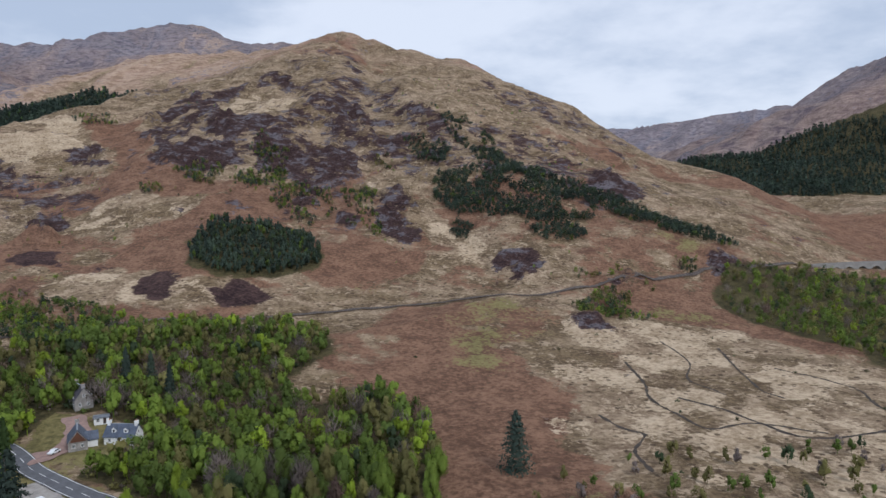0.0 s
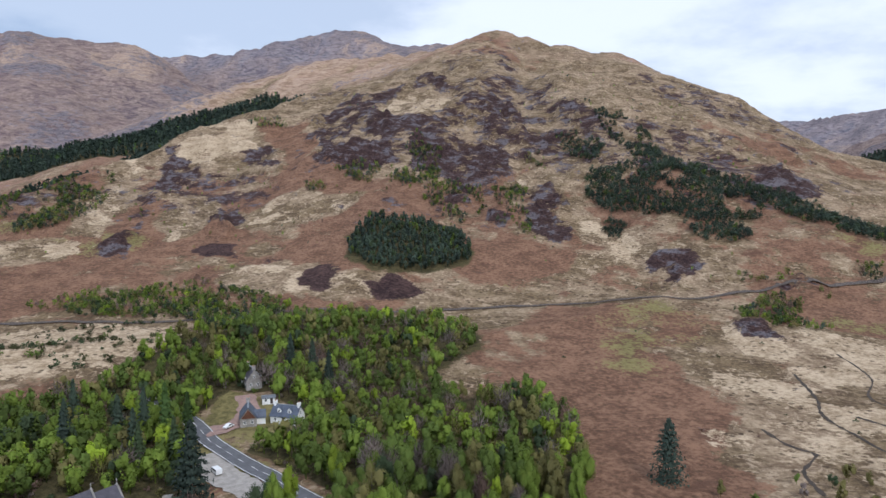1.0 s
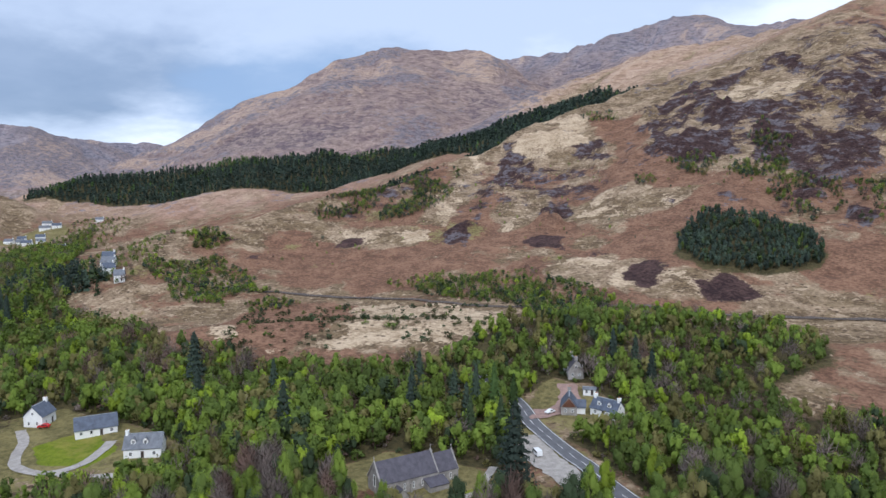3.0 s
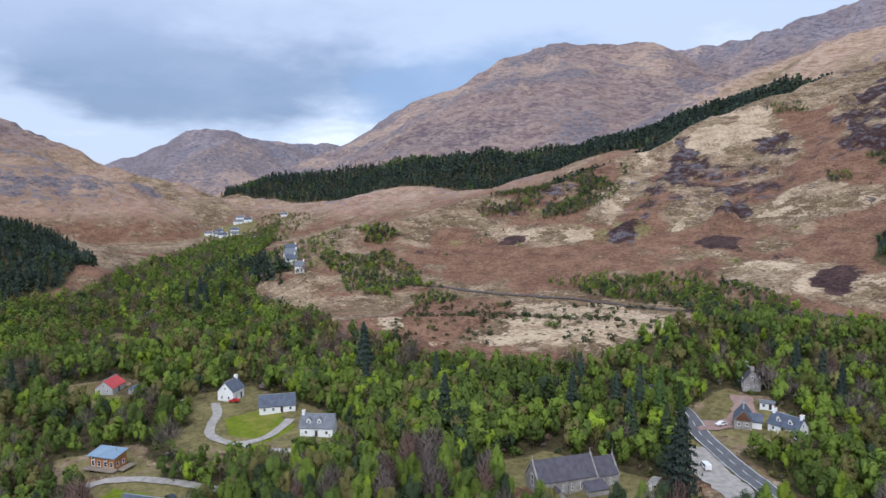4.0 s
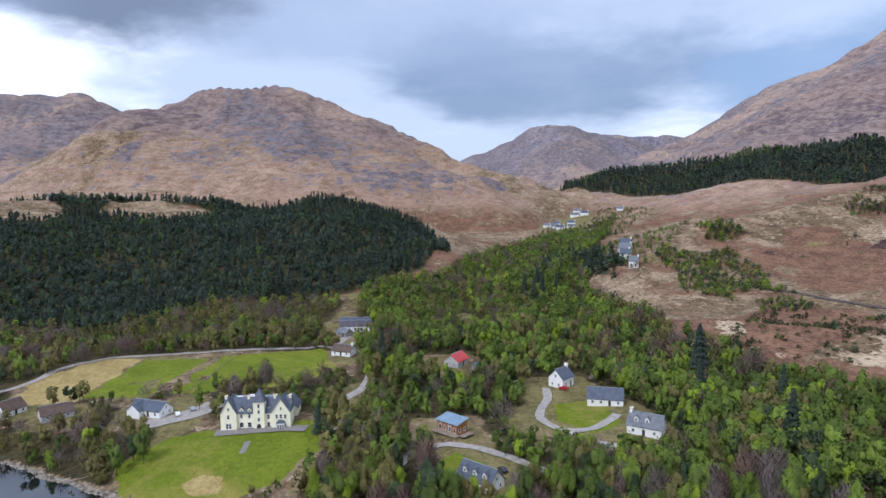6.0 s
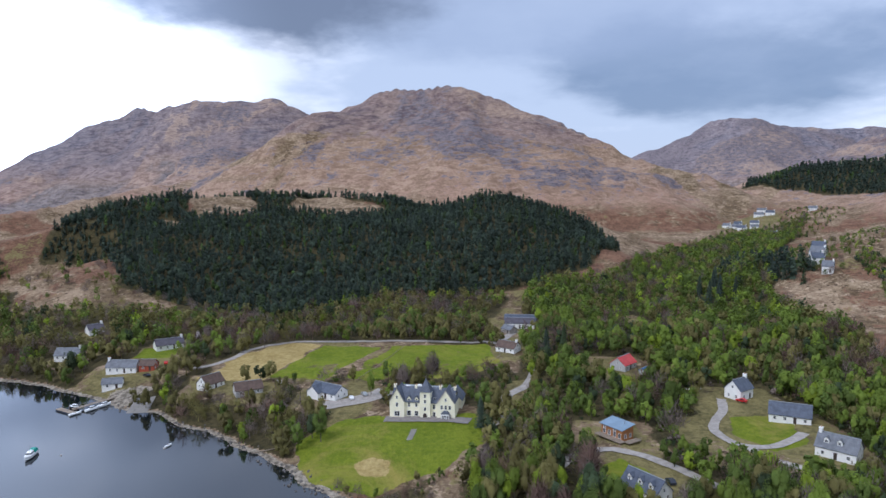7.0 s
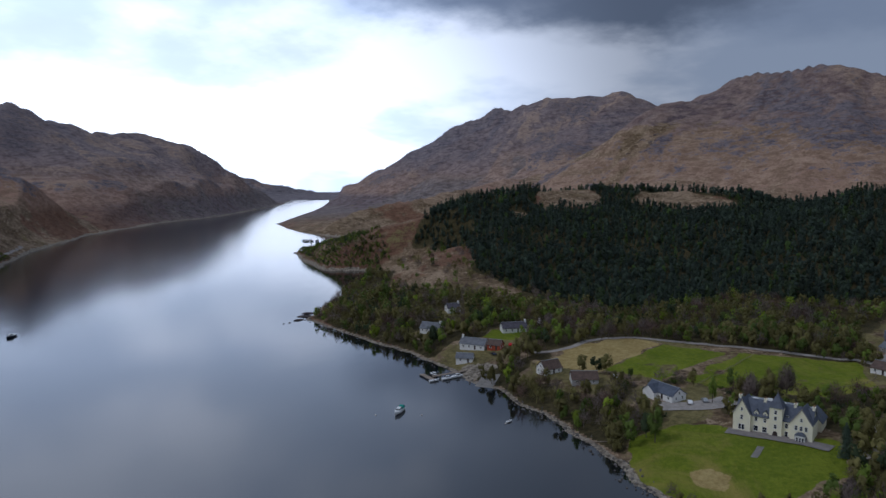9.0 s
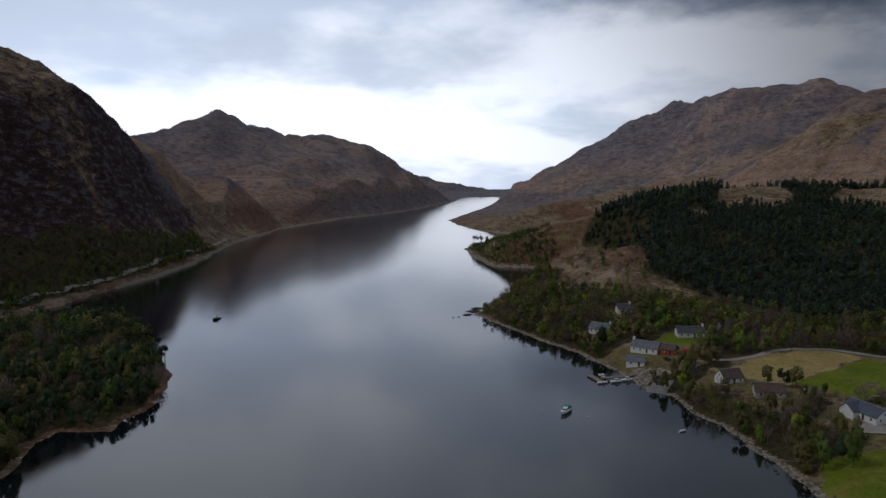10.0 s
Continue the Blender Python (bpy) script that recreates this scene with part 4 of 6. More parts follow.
def fir_crown(rng, tall, wide, count, size, low=0.08, power=0.9):
    """Drooping sprays round a straight stem, wide below and narrow above."""
    u = rng.uniform(0, 1, count) ** 0.75
    z = tall * (low + (1 - low) * (1 - u))
    ang = rng.uniform(0, 2 * math.pi, count)
    layer = 0.72 + 0.28 * np.cos(z / tall * 70 + 1.3 * np.sin(ang * 3))
    r = wide / 2 * u ** power * layer * rng.uniform(0.45, 1.05, count)
    p = np.stack([r * np.cos(ang), r * np.sin(ang), z - 0.18 * r], 1)
    out = np.stack([np.cos(ang), np.sin(ang), np.full(count, 0.9)], 1)
    return leaf_faces(rng, p, out, size)


def twig_crown(rng, tall, wide, count):
    """Bare upright twigs in a rounded head."""
    way = rng.normal(0, 1, (count, 3))
    way[:, 2] = np.abs(way[:, 2]) * 0.9 + 0.1
    way /= np.linalg.norm(way, axis=1, keepdims=True)
    end = way * rng.uniform(0.45, 1.0, (count, 1)) * (wide / 2, wide / 2, tall * 0.68) + (0, 0, tall * 0.3)
    grow = way * 0.6 + rng.normal(0, 0.35, (count, 3)) + (0, 0, 0.4)
    grow *= rng.uniform(0.8, 1.7, (count, 1))
    side = np.cross(grow, rng.normal(0, 1, (count, 3)))
    side /= np.linalg.norm(side, axis=1, keepdims=True)
    faces = np.stack([end - grow - side * 0.11, end - grow + side * 0.11, end + grow], 1)
    return outward(faces, np.repeat(way[:, None, :], 3, 1))


def trunk_shape(rng, tall, girth, spread, limbs=5):
    s = Shape()
    lean = rng.normal(0, 0.02, 2) * tall
    top = (lean[0], lean[1], tall * 0.8)
    s.tube((0, 0, -1.5), (lean[0] * 0.4, lean[1] * 0.4, tall * 0.35), girth, girth * 0.7, 6)
    s.tube((lean[0] * 0.4, lean[1] * 0.4, tall * 0.33), top, girth * 0.72, girth * 0.15, 5)
    for i in range(limbs):
        a, z = 2 * math.pi * (i + rng.uniform(0, 0.7)) / limbs, tall * rng.uniform(0.28, 0.55)
        s.tube((lean[0] * 0.5, lean[1] * 0.5, z), (math.cos(a) * spread * 0.42, math.sin(a) * spread * 0.42, z + tall * rng.uniform(0.15, 0.3)), girth * 0.4, girth * 0.08, 4)
    return s


def scatter(poly, gap, seed, keep=1.0):
    """Uneven places inside an outline, about that far apart."""
    rng = np.random.default_rng(seed)
    p = np.array(poly, float)
    (x0, y0), (x1, y1) = p.min(0), p.max(0)
    gx, gy = np.meshgrid(np.arange(x0, x1, gap), np.arange(y0, y1, gap))
    x = gx.ravel() + rng.uniform(-0.5, 0.5, gx.size) * gap
    y = gy.ravel() + rng.uniform(-0.5, 0.5, gx.size) * gap
    ok = inside(x, y, poly) & (rng.uniform(0, 1, gx.size) < keep)
    return x[ok], y[ok]

# ---- woods ----
def keep_clear(x, y, margin=0.0):
    ok = shore_distance(x, y) > 2.5
    for poly in [*BARE.values(), *LAWN.values(), HAY]:
        ok &= ~inside(x, y, poly)
    return ok


def template_set(maker, count, seed):
    rng = np.random.default_rng(seed)
    return [maker(rng).reshape(2, -1, 3) for _ in range(count)]


def plant(name, label, category, x, y, templates, tall, colours, weights, seed, squash=(0.85, 1.2), gloom=None):
    """Many trees joined into one mesh: templates are one metre tall."""
    if len(x) == 0:
        return
    rng = np.random.default_rng(seed)
    z = height(x, y) - 0.3
    kinds = rng.integers(0, len(templates), len(x))
    pick = rng.choice(len(colours), len(x), p=np.array(weights) / sum(weights))
    h = rng.uniform(*tall, len(x)) * (1 + 0.2 * fbm(x, y, 38, 2, seed + 5))
    w = h * rng.uniform(*squash, len(x))
    turn = rng.uniform(0, 2 * math.pi, len(x))
    tone = (rng.uniform(0.75, 1.28, len(x)) * (1 + 0.16 * fbm(x, y, 30, 2, seed + 6)))[:, None]
    verts, tints, normals = [], [], []
    for k, (base, soft) in enumerate(templates):
        i = np.where(kinds == k)[0]
        c, s = np.cos(turn[i])[:, None], np.sin(turn[i])[:, None]
        px = (c * base[:, 0] - s * base[:, 1]) * w[i][:, None] + x[i][:, None]
        py = (s * base[:, 0] + c * base[:, 1]) * w[i][:, None] + y[i][:, None]
        pz = base[:, 2] * h[i][:, None] + z[i][:, None]
        verts.append(np.stack([px, py, pz], -1).reshape(-1, 3))
        normals.append(np.stack([c * soft[:, 0] - s * soft[:, 1], s * soft[:, 0] + c * soft[:, 1], np.repeat(soft[None, :, 2], len(i), 0)], -1).reshape(-1, 3))
        rgb = np.array([SPECIES[c] for c in colours])[pick[i]] * tone[i]
        tints.append(np.repeat(rgb, len(base), 0))
    me = soup(name, np.concatenate(verts), 3, FOLIAGE, np.concatenate(tints), np.concatenate(normals))
    return tagged(new(name, me), label, category, kind="stuff")


def stem(rng, tall):
    """Two crossed slivers that stand for a thin stem."""
    r = 0.018
    faces = np.array([[(-r, 0, -0.05), (r, 0, -0.05), (0, 0, tall)], [(0, -r, -0.05), (0, r, -0.05), (0, 0, tall)]])
    return np.stack([faces, np.tile((0.6, -0.6, 0.5), (2, 3, 1))])


def small_broad(rng):
    return np.concatenate([broad_crown(rng, 1.0, 0.54, 250, 0.034, 12, 0.08, 0.8), stem(rng, 0.6)], 1)


def tiny_broad(rng):
    return broad_crown(rng, 1.0, 0.62, 90, 0.058, 8, 0.04, 0.0)


def small_twigs(rng):
    t = twig_crown(rng, 12.0, 9.0, 170)
    t[0] /= 12.0
    return np.concatenate([t, stem(rng, 0.6)], 1)


def small_fir(rng):
    return np.concatenate([fir_crown(rng, 1.0, 0.5, 84, 0.07, 0.06, 0.62), stem(rng, 0.95)], 1)


def tiny_fir(rng):
    return fir_crown(rng, 1.0, 0.46, 24, 0.13, 0.03)


def bush(rng):
    return broad_crown(rng, 1.0, 1.35, 60, 0.12, 7, -0.1, 0.0)


BROAD, TINY_BROAD, TWIGS = template_set(small_broad, 9, 1), template_set(tiny_broad, 8, 2), template_set(small_twigs, 6, 3)
FIRS, TINY_FIRS, BUSHES = template_set(small_fir, 8, 4), template_set(tiny_fir, 8, 5), template_set(bush, 8, 6)

# trees that stand near: each one a thing with trunk and crown
HERO_KINDS = [("lime", 0.07), ("fresh", 0.23), ("green", 0.29), ("olive", 0.17), ("dark", 0.14), ("bare", 0.09), ("russet", 0.06)]
TREE_LABEL = {"lime": "young birch in bright yellow-green spring leaf", "fresh": "broadleaf tree in fresh green spring leaf",
              "green": "full broadleaf tree with mid-green crown", "olive": "broadleaf tree with thin olive spring leaf",
              "dark": "dense dark green broadleaf tree", "bare": "leafless grey-brown tree with fine twigs",
              "russet": "leafless tree with purplish brown twigs", "blossom": "small round tree in full white blossom"}
HERO = {}


def hero_tree(kind, variant):
    key = (kind, variant)
    if key not in HERO:
        rng = np.random.default_rng(variant * 37 + len(kind) * 5 + ord(kind[0]))
        tall, wide = rng.uniform(12.0, 16.5), rng.uniform(5.4, 7.8)
        if kind in ("lime", "fresh"):
            wide *= 0.8
        if kind in ("bare", "russet"):
            faces = twig_crown(rng, tall, wide * 1.05, 900)
        else:
            faces = broad_crown(rng, tall, wide, 2700, 0.165, 22, 0.1, 0.8)
        HERO[key] = (trunk_shape(rng, tall, 0.24, wide).mesh("trunk", BARK), soup("crown", faces[0], 3, LEAF[kind], None, faces[1]))
    return HERO[key]


def plant_hero(x, y, z, kind, variant, scale, turn, group):
    trunk, crown = hero_tree(kind, variant)
    t = thing("birch_tree" if kind == "lime" else "tree", TREE_LABEL[kind], "tree",
              Matrix.LocRotScale((x, y, z - 0.2), Euler((0, 0, turn)), (scale, scale, scale)), group)
    part("trunk", trunk, None, t)
    part("crown", crown, None, t)
    return t


def make_woods():
    rng = np.random.default_rng(20)
    pools = {}
    for i, (name, gap) in enumerate([("front", 5.3), ("valley", 5.6), ("shore", 5.2), ("park", 5.6), ("isle", 5.0), ("right", 6.0), ("bay", 9.5), ("point", 4.6), ("mouth", 6.5), ("bank", 3.2), ("south", 4.6), ("crofts", 9.0), ("lane", 5.6),
                                     ("belt", 4.0), ("head", 3.5)]):
        x, y = scatter(WOOD[name], gap, 100 + i, 0.86 if name in ("front", "valley", "shore") else 0.72)
        ok = keep_clear(x, y)
        pools[name] = (x[ok], y[ok])
    # the nearest trees of the front and valley woods
    x, y = (np.concatenate([pools[n][k] for n in ("front", "valley")]) for k in (0, 1))
    r = np.hypot(x, y)
    order = np.argsort(r)
    z = height(x, y)
    seen = [i for i in order if r[i] > 165][:300]
    kinds, weights = zip(*HERO_KINDS)
    for i in seen:
        kind = rng.choice(kinds, p=np.array(weights) / sum(weights))
        plant_hero(x[i], y[i], z[i], kind, int(rng.integers(0, 4)), rng.uniform(0.72, 1.2), rng.uniform(0, 6.28), "trees of the near woods")
    rest = np.setdiff1d(np.arange(len(x)), seen)
    rest = rest[r[rest] > 165]
    wood_mix(x[rest], y[rest], "woodland", "mixed birch and oak wood in spring leaf", 7, (8, 13.5))
    for name, tall in (("shore", (6, 12)), ("park", (5.5, 11)), ("isle", (7, 13)), ("right", (6, 10)), ("belt", (3.5, 7)), ("lane", (6, 11.5)), ("head", (3.5, 8)), ("bay", (6, 10.5)), ("point", (5, 9)), ("mouth", (4, 8)), ("bank", (2.0, 5.5))):
        wood_mix(*pools[name], "woodland", {"park": "garden trees and shrubs round the hotel", "shore": "trees round the lochside houses, some still bare", "isle": "dark trees on the wooded isle",
                 "right": "young birch wood below the railway", "belt": "green scrub along the hill foot", "lane": "olive and bare trees below the spruce forest", "head": "green thicket on the headland", "bay": "mixed trees round the small bay", "point": "scrubby trees on the low stony point", "mouth": "fresh green trees round the village houses", "bank": "shrubs on the bank below the lawn"}[name],
                 {"park": 8, "shore": 8, "isle": 9, "right": 10, "belt": 11, "lane": 8, "head": 11, "bay": 8, "point": 8, "mouth": 11, "bank": 8}[name], tall)
    # low growth under the near trees
    for name, seed in (("front", 321), ("valley", 322), ("park", 323)):
        bx, by = scatter(WOOD[name], 5.0, seed, 0.6)
        ok = keep_clear(bx, by) & (np.hypot(bx, by) < 420) & (np.hypot(bx, by) > 160)
        plant("undergrowth", "low brown and green undergrowth beneath the trees", "bushes", bx[ok], by[ok], BUSHES, (1.2, 4.0), ["dark", "green", "olive", "russet", "bare"], [3, 4, 3, 2, 2], seed, (0.8, 1.3))
    for name in ("south", "crofts"):
        plant("woodland", "far loose woodland along the shore", "wood", *pools[name], TINY_BROAD, (5, 9), ["green", "olive", "dark", "fresh"], [3, 3, 2, 2], 13, (0.8, 1.1))


MIX = {7: [0.8, 4.2, 4.0, 1.9, 0.6], 8: [0.4, 1.3, 2.2, 6.5, 0.6], 9: [0, 0.1, 1.2, 2, 5], 10: [0.6, 2.4, 4, 2.4, 0.6], 11: [0.5, 3, 5, 1, 2], 12: [0.8, 3, 5, 2, 1]}


def wood_mix(x, y, name, label, seed, tall):
    rng = np.random.default_rng(seed)
    clump = fbm(x, y, 40, 2, seed)
    twiggy = rng.uniform(0, 1, len(x)) < np.where(clump > 0.25, 0.2, 0.06) * (2.4 if seed == 8 else 1)
    near = np.hypot(x, y) < 430
    a, b, c = ~twiggy & near, ~twiggy & ~near, twiggy
    kinds = ["lime", "fresh", "green", "olive", "dark"]
    plant(name, label, "wood", x[a], y[a], BROAD, tall, kinds, MIX[seed], seed)
    plant(name, "farther part of a birch wood in spring leaf", "wood", x[b], y[b], TINY_BROAD, tall, kinds, MIX[seed], seed + 50)
    plant(name, "leafless grey-brown trees among the wood", "wood", x[c], y[c], TWIGS, tall, ["bare", "russet", "olive"], [5, 3, 2], seed + 90)


def make_conifers():
    x, y = scatter(CONIFER["knoll"], 5.3, 201, 0.95)
    ok = keep_clear(x, y)
    x, y = x[ok], y[ok]
    rng = np.random.default_rng(208)
    firs = rng.uniform(0, 1, len(x)) < np.clip(0.5 + 0.5 * fbm(x, y, 60, 3, 94), 0.15, 0.85)
    plant("conifer_forest", "dark spruce plantation over the knoll", "forest", x[firs], y[firs], FIRS, (7, 13), ["needle", "pine", "larch", "dark"], [6, 4, 0.3, 1.2], 31, (0.85, 1.25))
    plant("conifer_forest", "dark rounded pines among the spruces", "forest", x[~firs], y[~firs], BROAD, (6, 12), ["needle", "pine", "dark", "larch"], [5, 5, 2, 0.5], 38, (0.8, 1.2))
    x, y = scatter(CONIFER["strip"], 7.2, 202, 0.95)
    top = [(p[0], p[1]) for p in RIDGES["strip"][1]]
    pale = (edge_distance(x, y, top, False) < 70) & (x < -820) & (fbm(x, y, 110, 2, 90) > -0.15)
    plant("conifer_forest", "long dark spruce belt across the hillside", "forest", x[~pale], y[~pale], TINY_FIRS, (9, 14), ["needle", "pine", "larch"], [6, 2, 0.3], 32, (0.9, 1.3))
    plant("conifer_forest", "fresh green larches along the top of the spruce belt", "forest", x[pale], y[pale], TINY_FIRS, (8, 12), ["larch", "pine", "needle"], [4, 2, 1], 39, (0.9, 1.3))
    x, y = scatter(CONIFER["ridge"], 6.5, 206, 0.95)
    plant("conifer_forest", "dark spruces along the crest of the spur", "forest", x, y, TINY_FIRS, (8, 13), ["needle", "pine"], [6, 2], 36, (0.9, 1.3))
    x, y = scatter(CONIFER["copse"], 6.0, 207, 0.8)
    plant("conifer_forest", "dark conifers at the mouth of the glen", "forest", x, y, FIRS, (9, 15), ["needle", "pine", "dark"], [4, 4, 2], 37, (0.9, 1.4))
    x, y = scatter(CONIFER["grove"], 3.7, 203, 0.97)
    plant("conifer_forest", "square grove of dark pines on the slope", "forest", x, y, BROAD, (7, 10), ["pine", "needle", "dark", "green"], [5, 4, 3, 0.6], 33, (0.75, 1.0))
    x, y = scatter(CONIFER["east"], 7.0, 204, 0.95)
    low = height(x, y) < 215 + 12 * fbm(x, y, 120, 3, 91)
    x, y = x[low], y[low]
    plant("conifer_forest", "dark spruce forest below the far mountain", "forest", x, y, TINY_FIRS, (8, 12), ["needle", "pine"], [4, 2], 34, (1.0, 1.5))
    x, y = (np.concatenate(q) for q in zip(*(scatter(poly, 3.5, 205 + 20 * i, 0.92) for i, poly in enumerate(PINES))))
    ok = fbm(x, y, 30, 3, 89) > -0.6
    x, y = x[ok], y[ok]
    plant("pine_wood", "loose dark pinewood on the crags", "forest", x, y, TINY_BROAD, (5, 9), ["pine", "dark", "needle", "green"], [5, 3, 4, 0.3], 35, (0.9, 1.25))


def make_scrub():
    x, y = scatter(GORSE, 6.4, 301, 0.66)
    ok = (shore_distance(x, y) > 4) & (fbm(x, y, 30, 3, 87) > -0.3)
    plant("gorse", "round olive gorse bushes on tan grass", "bushes", x[ok], y[ok], BUSHES, (1.6, 4.2), ["gorse", "dark", "green"], [5, 3, 1], 41, (0.9, 1.3))
    flats = [(60, 380), (160, 400), (280, 280), (300, 190), (60, 190), (20, 280), (-20, 300), (-40, 380), (40, 440)]
    x, y = scatter(flats, 26, 302, 0.45)
    plant("bush", "scattered dark heath bushes on the flats", "bushes", x, y, BUSHES, (0.8, 2.2), ["gorse", "dark", "russet"], [4, 4, 2], 42, (0.9, 1.5))
    for i, poly in enumerate(THICKETS):
        x, y = scatter(poly, 3.1, 310 + i, 0.9)
        ok = fbm(x, y, 24, 3, 86) + 0.9 * poly_mask(x, y, poly, 14) > 0.62
        plant("thicket", "dense green scrub on the hill foot", "bushes", x[ok], y[ok], TINY_BROAD, (2.6, 6.5), ["green", "fresh", "dark", "pine", "lime", "olive"], [4, 3, 2.5, 1.5, 0.6, 1.5], 60 + i, (0.9, 1.5))
    x, y = scatter(BRAE, 7.5, 330, 0.8)
    ok = fbm(x, y, 70, 4, 88) > -0.1
    plant("hill_scrub", "dark heath and birch scrub over the steep slope", "bushes", x[ok], y[ok], BUSHES, (0.8, 2.2), ["dark", "pine", "bare", "russet"], [4, 3, 1.0, 2], 70, (0.9, 1.4))
    # birches and shrubs dotted over the hill
    slope = [(-520, 330), (-560, 560), (-520, 800), (-380, 860), (-150, 960), (80, 960), (190, 860), (300, 640), (200, 520), (60, 470), (-60, 450), (-260, 430)]
    x, y = scatter(slope, 17, 303, 0.5)
    ok = fbm(x, y, 90, 3, 81) > 0.12
    plant("hill_birch", "small birches and scrub dotted over the hill", "bushes", x[ok], y[ok], TINY_BROAD, (2.0, 5.5), ["fresh", "green", "olive", "pine", "russet"], [3, 4, 3, 2, 2], 43, (0.7, 1.2))
    x, y = (np.concatenate(q) for q in zip(*(scatter(poly, 3.6, 340 + i, 0.85) for i, poly in enumerate(SCRUB))))
    ok = fbm(x, y, 24, 3, 83) > -0.3
    plant("hill_birch", "green birch and dark scrub among the crags", "bushes", x[ok], y[ok], TINY_BROAD, (3.5, 8.0), ["green", "olive", "pine", "dark", "fresh", "russet"], [4, 3, 3, 3, 2, 1.5], 44, (0.7, 1.2))
    edge = [(-209, -50), (-240, -80), (-262, -108), (-294, -165), (-328, -240), (-352, -300), (-345, -310), (-310, -240), (-275, -150), (-236, -85), (-205, -55)]
    x, y = scatter(edge, 3.6, 305, 0.6)
    d = shore_distance(x, y)
    ok = (d > 2) & (d < 22) & ~inside(x, y, BARE["pier"])
    plant("shore_scrub", "low scrub along the stony shore", "bushes", x[ok], y[ok], BUSHES, (0.8, 2.6), ["olive", "green", "bare", "dark"], [4, 3, 2, 1], 45, (0.9, 1.4))
    back = [(30, 170), (20, 200), (60, 225), (140, 235), (200, 225), (230, 190), (150, 170)]
    x, y = scatter(back, 7, 306, 0.6)
    plant("woodland", "loose thicket at the edge of the flats", "wood", x, y, BROAD, (3.5, 8), ["olive", "green", "bare", "dark"], [4, 3, 2, 2], 46, (0.8, 1.2))



def boulder(rng):
    """A broken block of rock with flat facets, one metre across."""
    bm = bmesh.new()
    bmesh.ops.create_icosphere(bm, subdivisions=2, radius=0.5)
    p = np.array([v.co for v in bm.verts])
    for _ in range(9):
        n = rng.normal(0, 1, 3)
        n /= np.linalg.norm(n)
        over = np.maximum(p @ n - rng.uniform(0.24, 0.42), 0)
        p -= over[:, None] * n
    p += rng.normal(0, 0.015, p.shape)
    f = np.array([[v.index for v in face.verts] for face in bm.faces])
    bm.free()
    return p[f].reshape(-1, 3)


CRAG = plain("crag_rock", (0.085, 0.073, 0.074), 0.95, 0.45, 0.25, bumps=0.8, depth=0.3)
make_woods()
make_conifers()
make_scrub()

# ---- buildings ----
PAINT = {"white": plain("white_harling", (0.82, 0.82, 0.8), 0.85, 0.07, 1.2, bumps=0.3), "cream": plain("cream_render", (0.87, 0.83, 0.64), 0.85, 0.07, 1.2, bumps=0.3),
         "stone": plain("grey_stone", (0.3, 0.28, 0.26), 0.9, 0.3, 2.0, bumps=0.6, depth=0.05), "timber": plain("larch_boards", (0.34, 0.15, 0.055), 0.7, 0.25, 1.5, bumps=0.3),
         "brown": plain("brown_timber", (0.14, 0.06, 0.035), 0.7, 0.25, 1.5), "rust": plain("red_oxide_paint", (0.36, 0.08, 0.04), 0.7, 0.2, 1.5), "grey": plain("grey_harling", (0.45, 0.45, 0.45), 0.85, 0.12, 1.2, bumps=0.3),
         "dark": plain("dark_boards", (0.07, 0.06, 0.055), 0.8, 0.25, 1.5)}
SLATE = {"slate": plain("blue_slate", (0.085, 0.1, 0.135), 0.5, 0.25, 2.5, bumps=0.4), "purple": plain("purple_slate", (0.085, 0.078, 0.095), 0.55, 0.25, 2.5, bumps=0.4),
         "tin": plain("blue_grey_tin_roof", (0.24, 0.33, 0.42), 0.4, 0.12, 1.0, 0.3), "blue": plain("blue_sheet_roof", (0.05, 0.2, 0.5), 0.5, 0.12, 1.2), "red": plain("red_tin_roof", (0.5, 0.06, 0.06), 0.5, 0.15, 1.2),
         "grey": plain("grey_slate", (0.15, 0.16, 0.18), 0.55, 0.25, 2.5, bumps=0.4), "brown": plain("brown_tiles", (0.11, 0.075, 0.06), 0.7, 0.25, 2.5, bumps=0.4)}
GLASS = plain("dark_window_glass", (0.03, 0.035, 0.045), 0.12, 0.3, 0.5, bumps=0.0)
FRAME = plain("white_window_frame", (0.8, 0.8, 0.78), 0.5, 0.05)
DOOR = plain("dark_door_paint", (0.06, 0.045, 0.04), 0.5, 0.2)
LEAD = plain("lead_flashing", (0.3, 0.32, 0.34), 0.5, 0.15, 2.0, 0.4)
CLAY = plain("clay_pot", (0.42, 0.24, 0.13), 0.8, 0.2)
DECK = plain("weathered_decking", (0.27, 0.22, 0.17), 0.85, 0.2, 2.0, bumps=0.3)
MESHES = {}


def shared(key, make, mat):
    if key not in MESHES:
        MESHES[key] = make().mesh(key[0], mat)
    return MESHES[key]


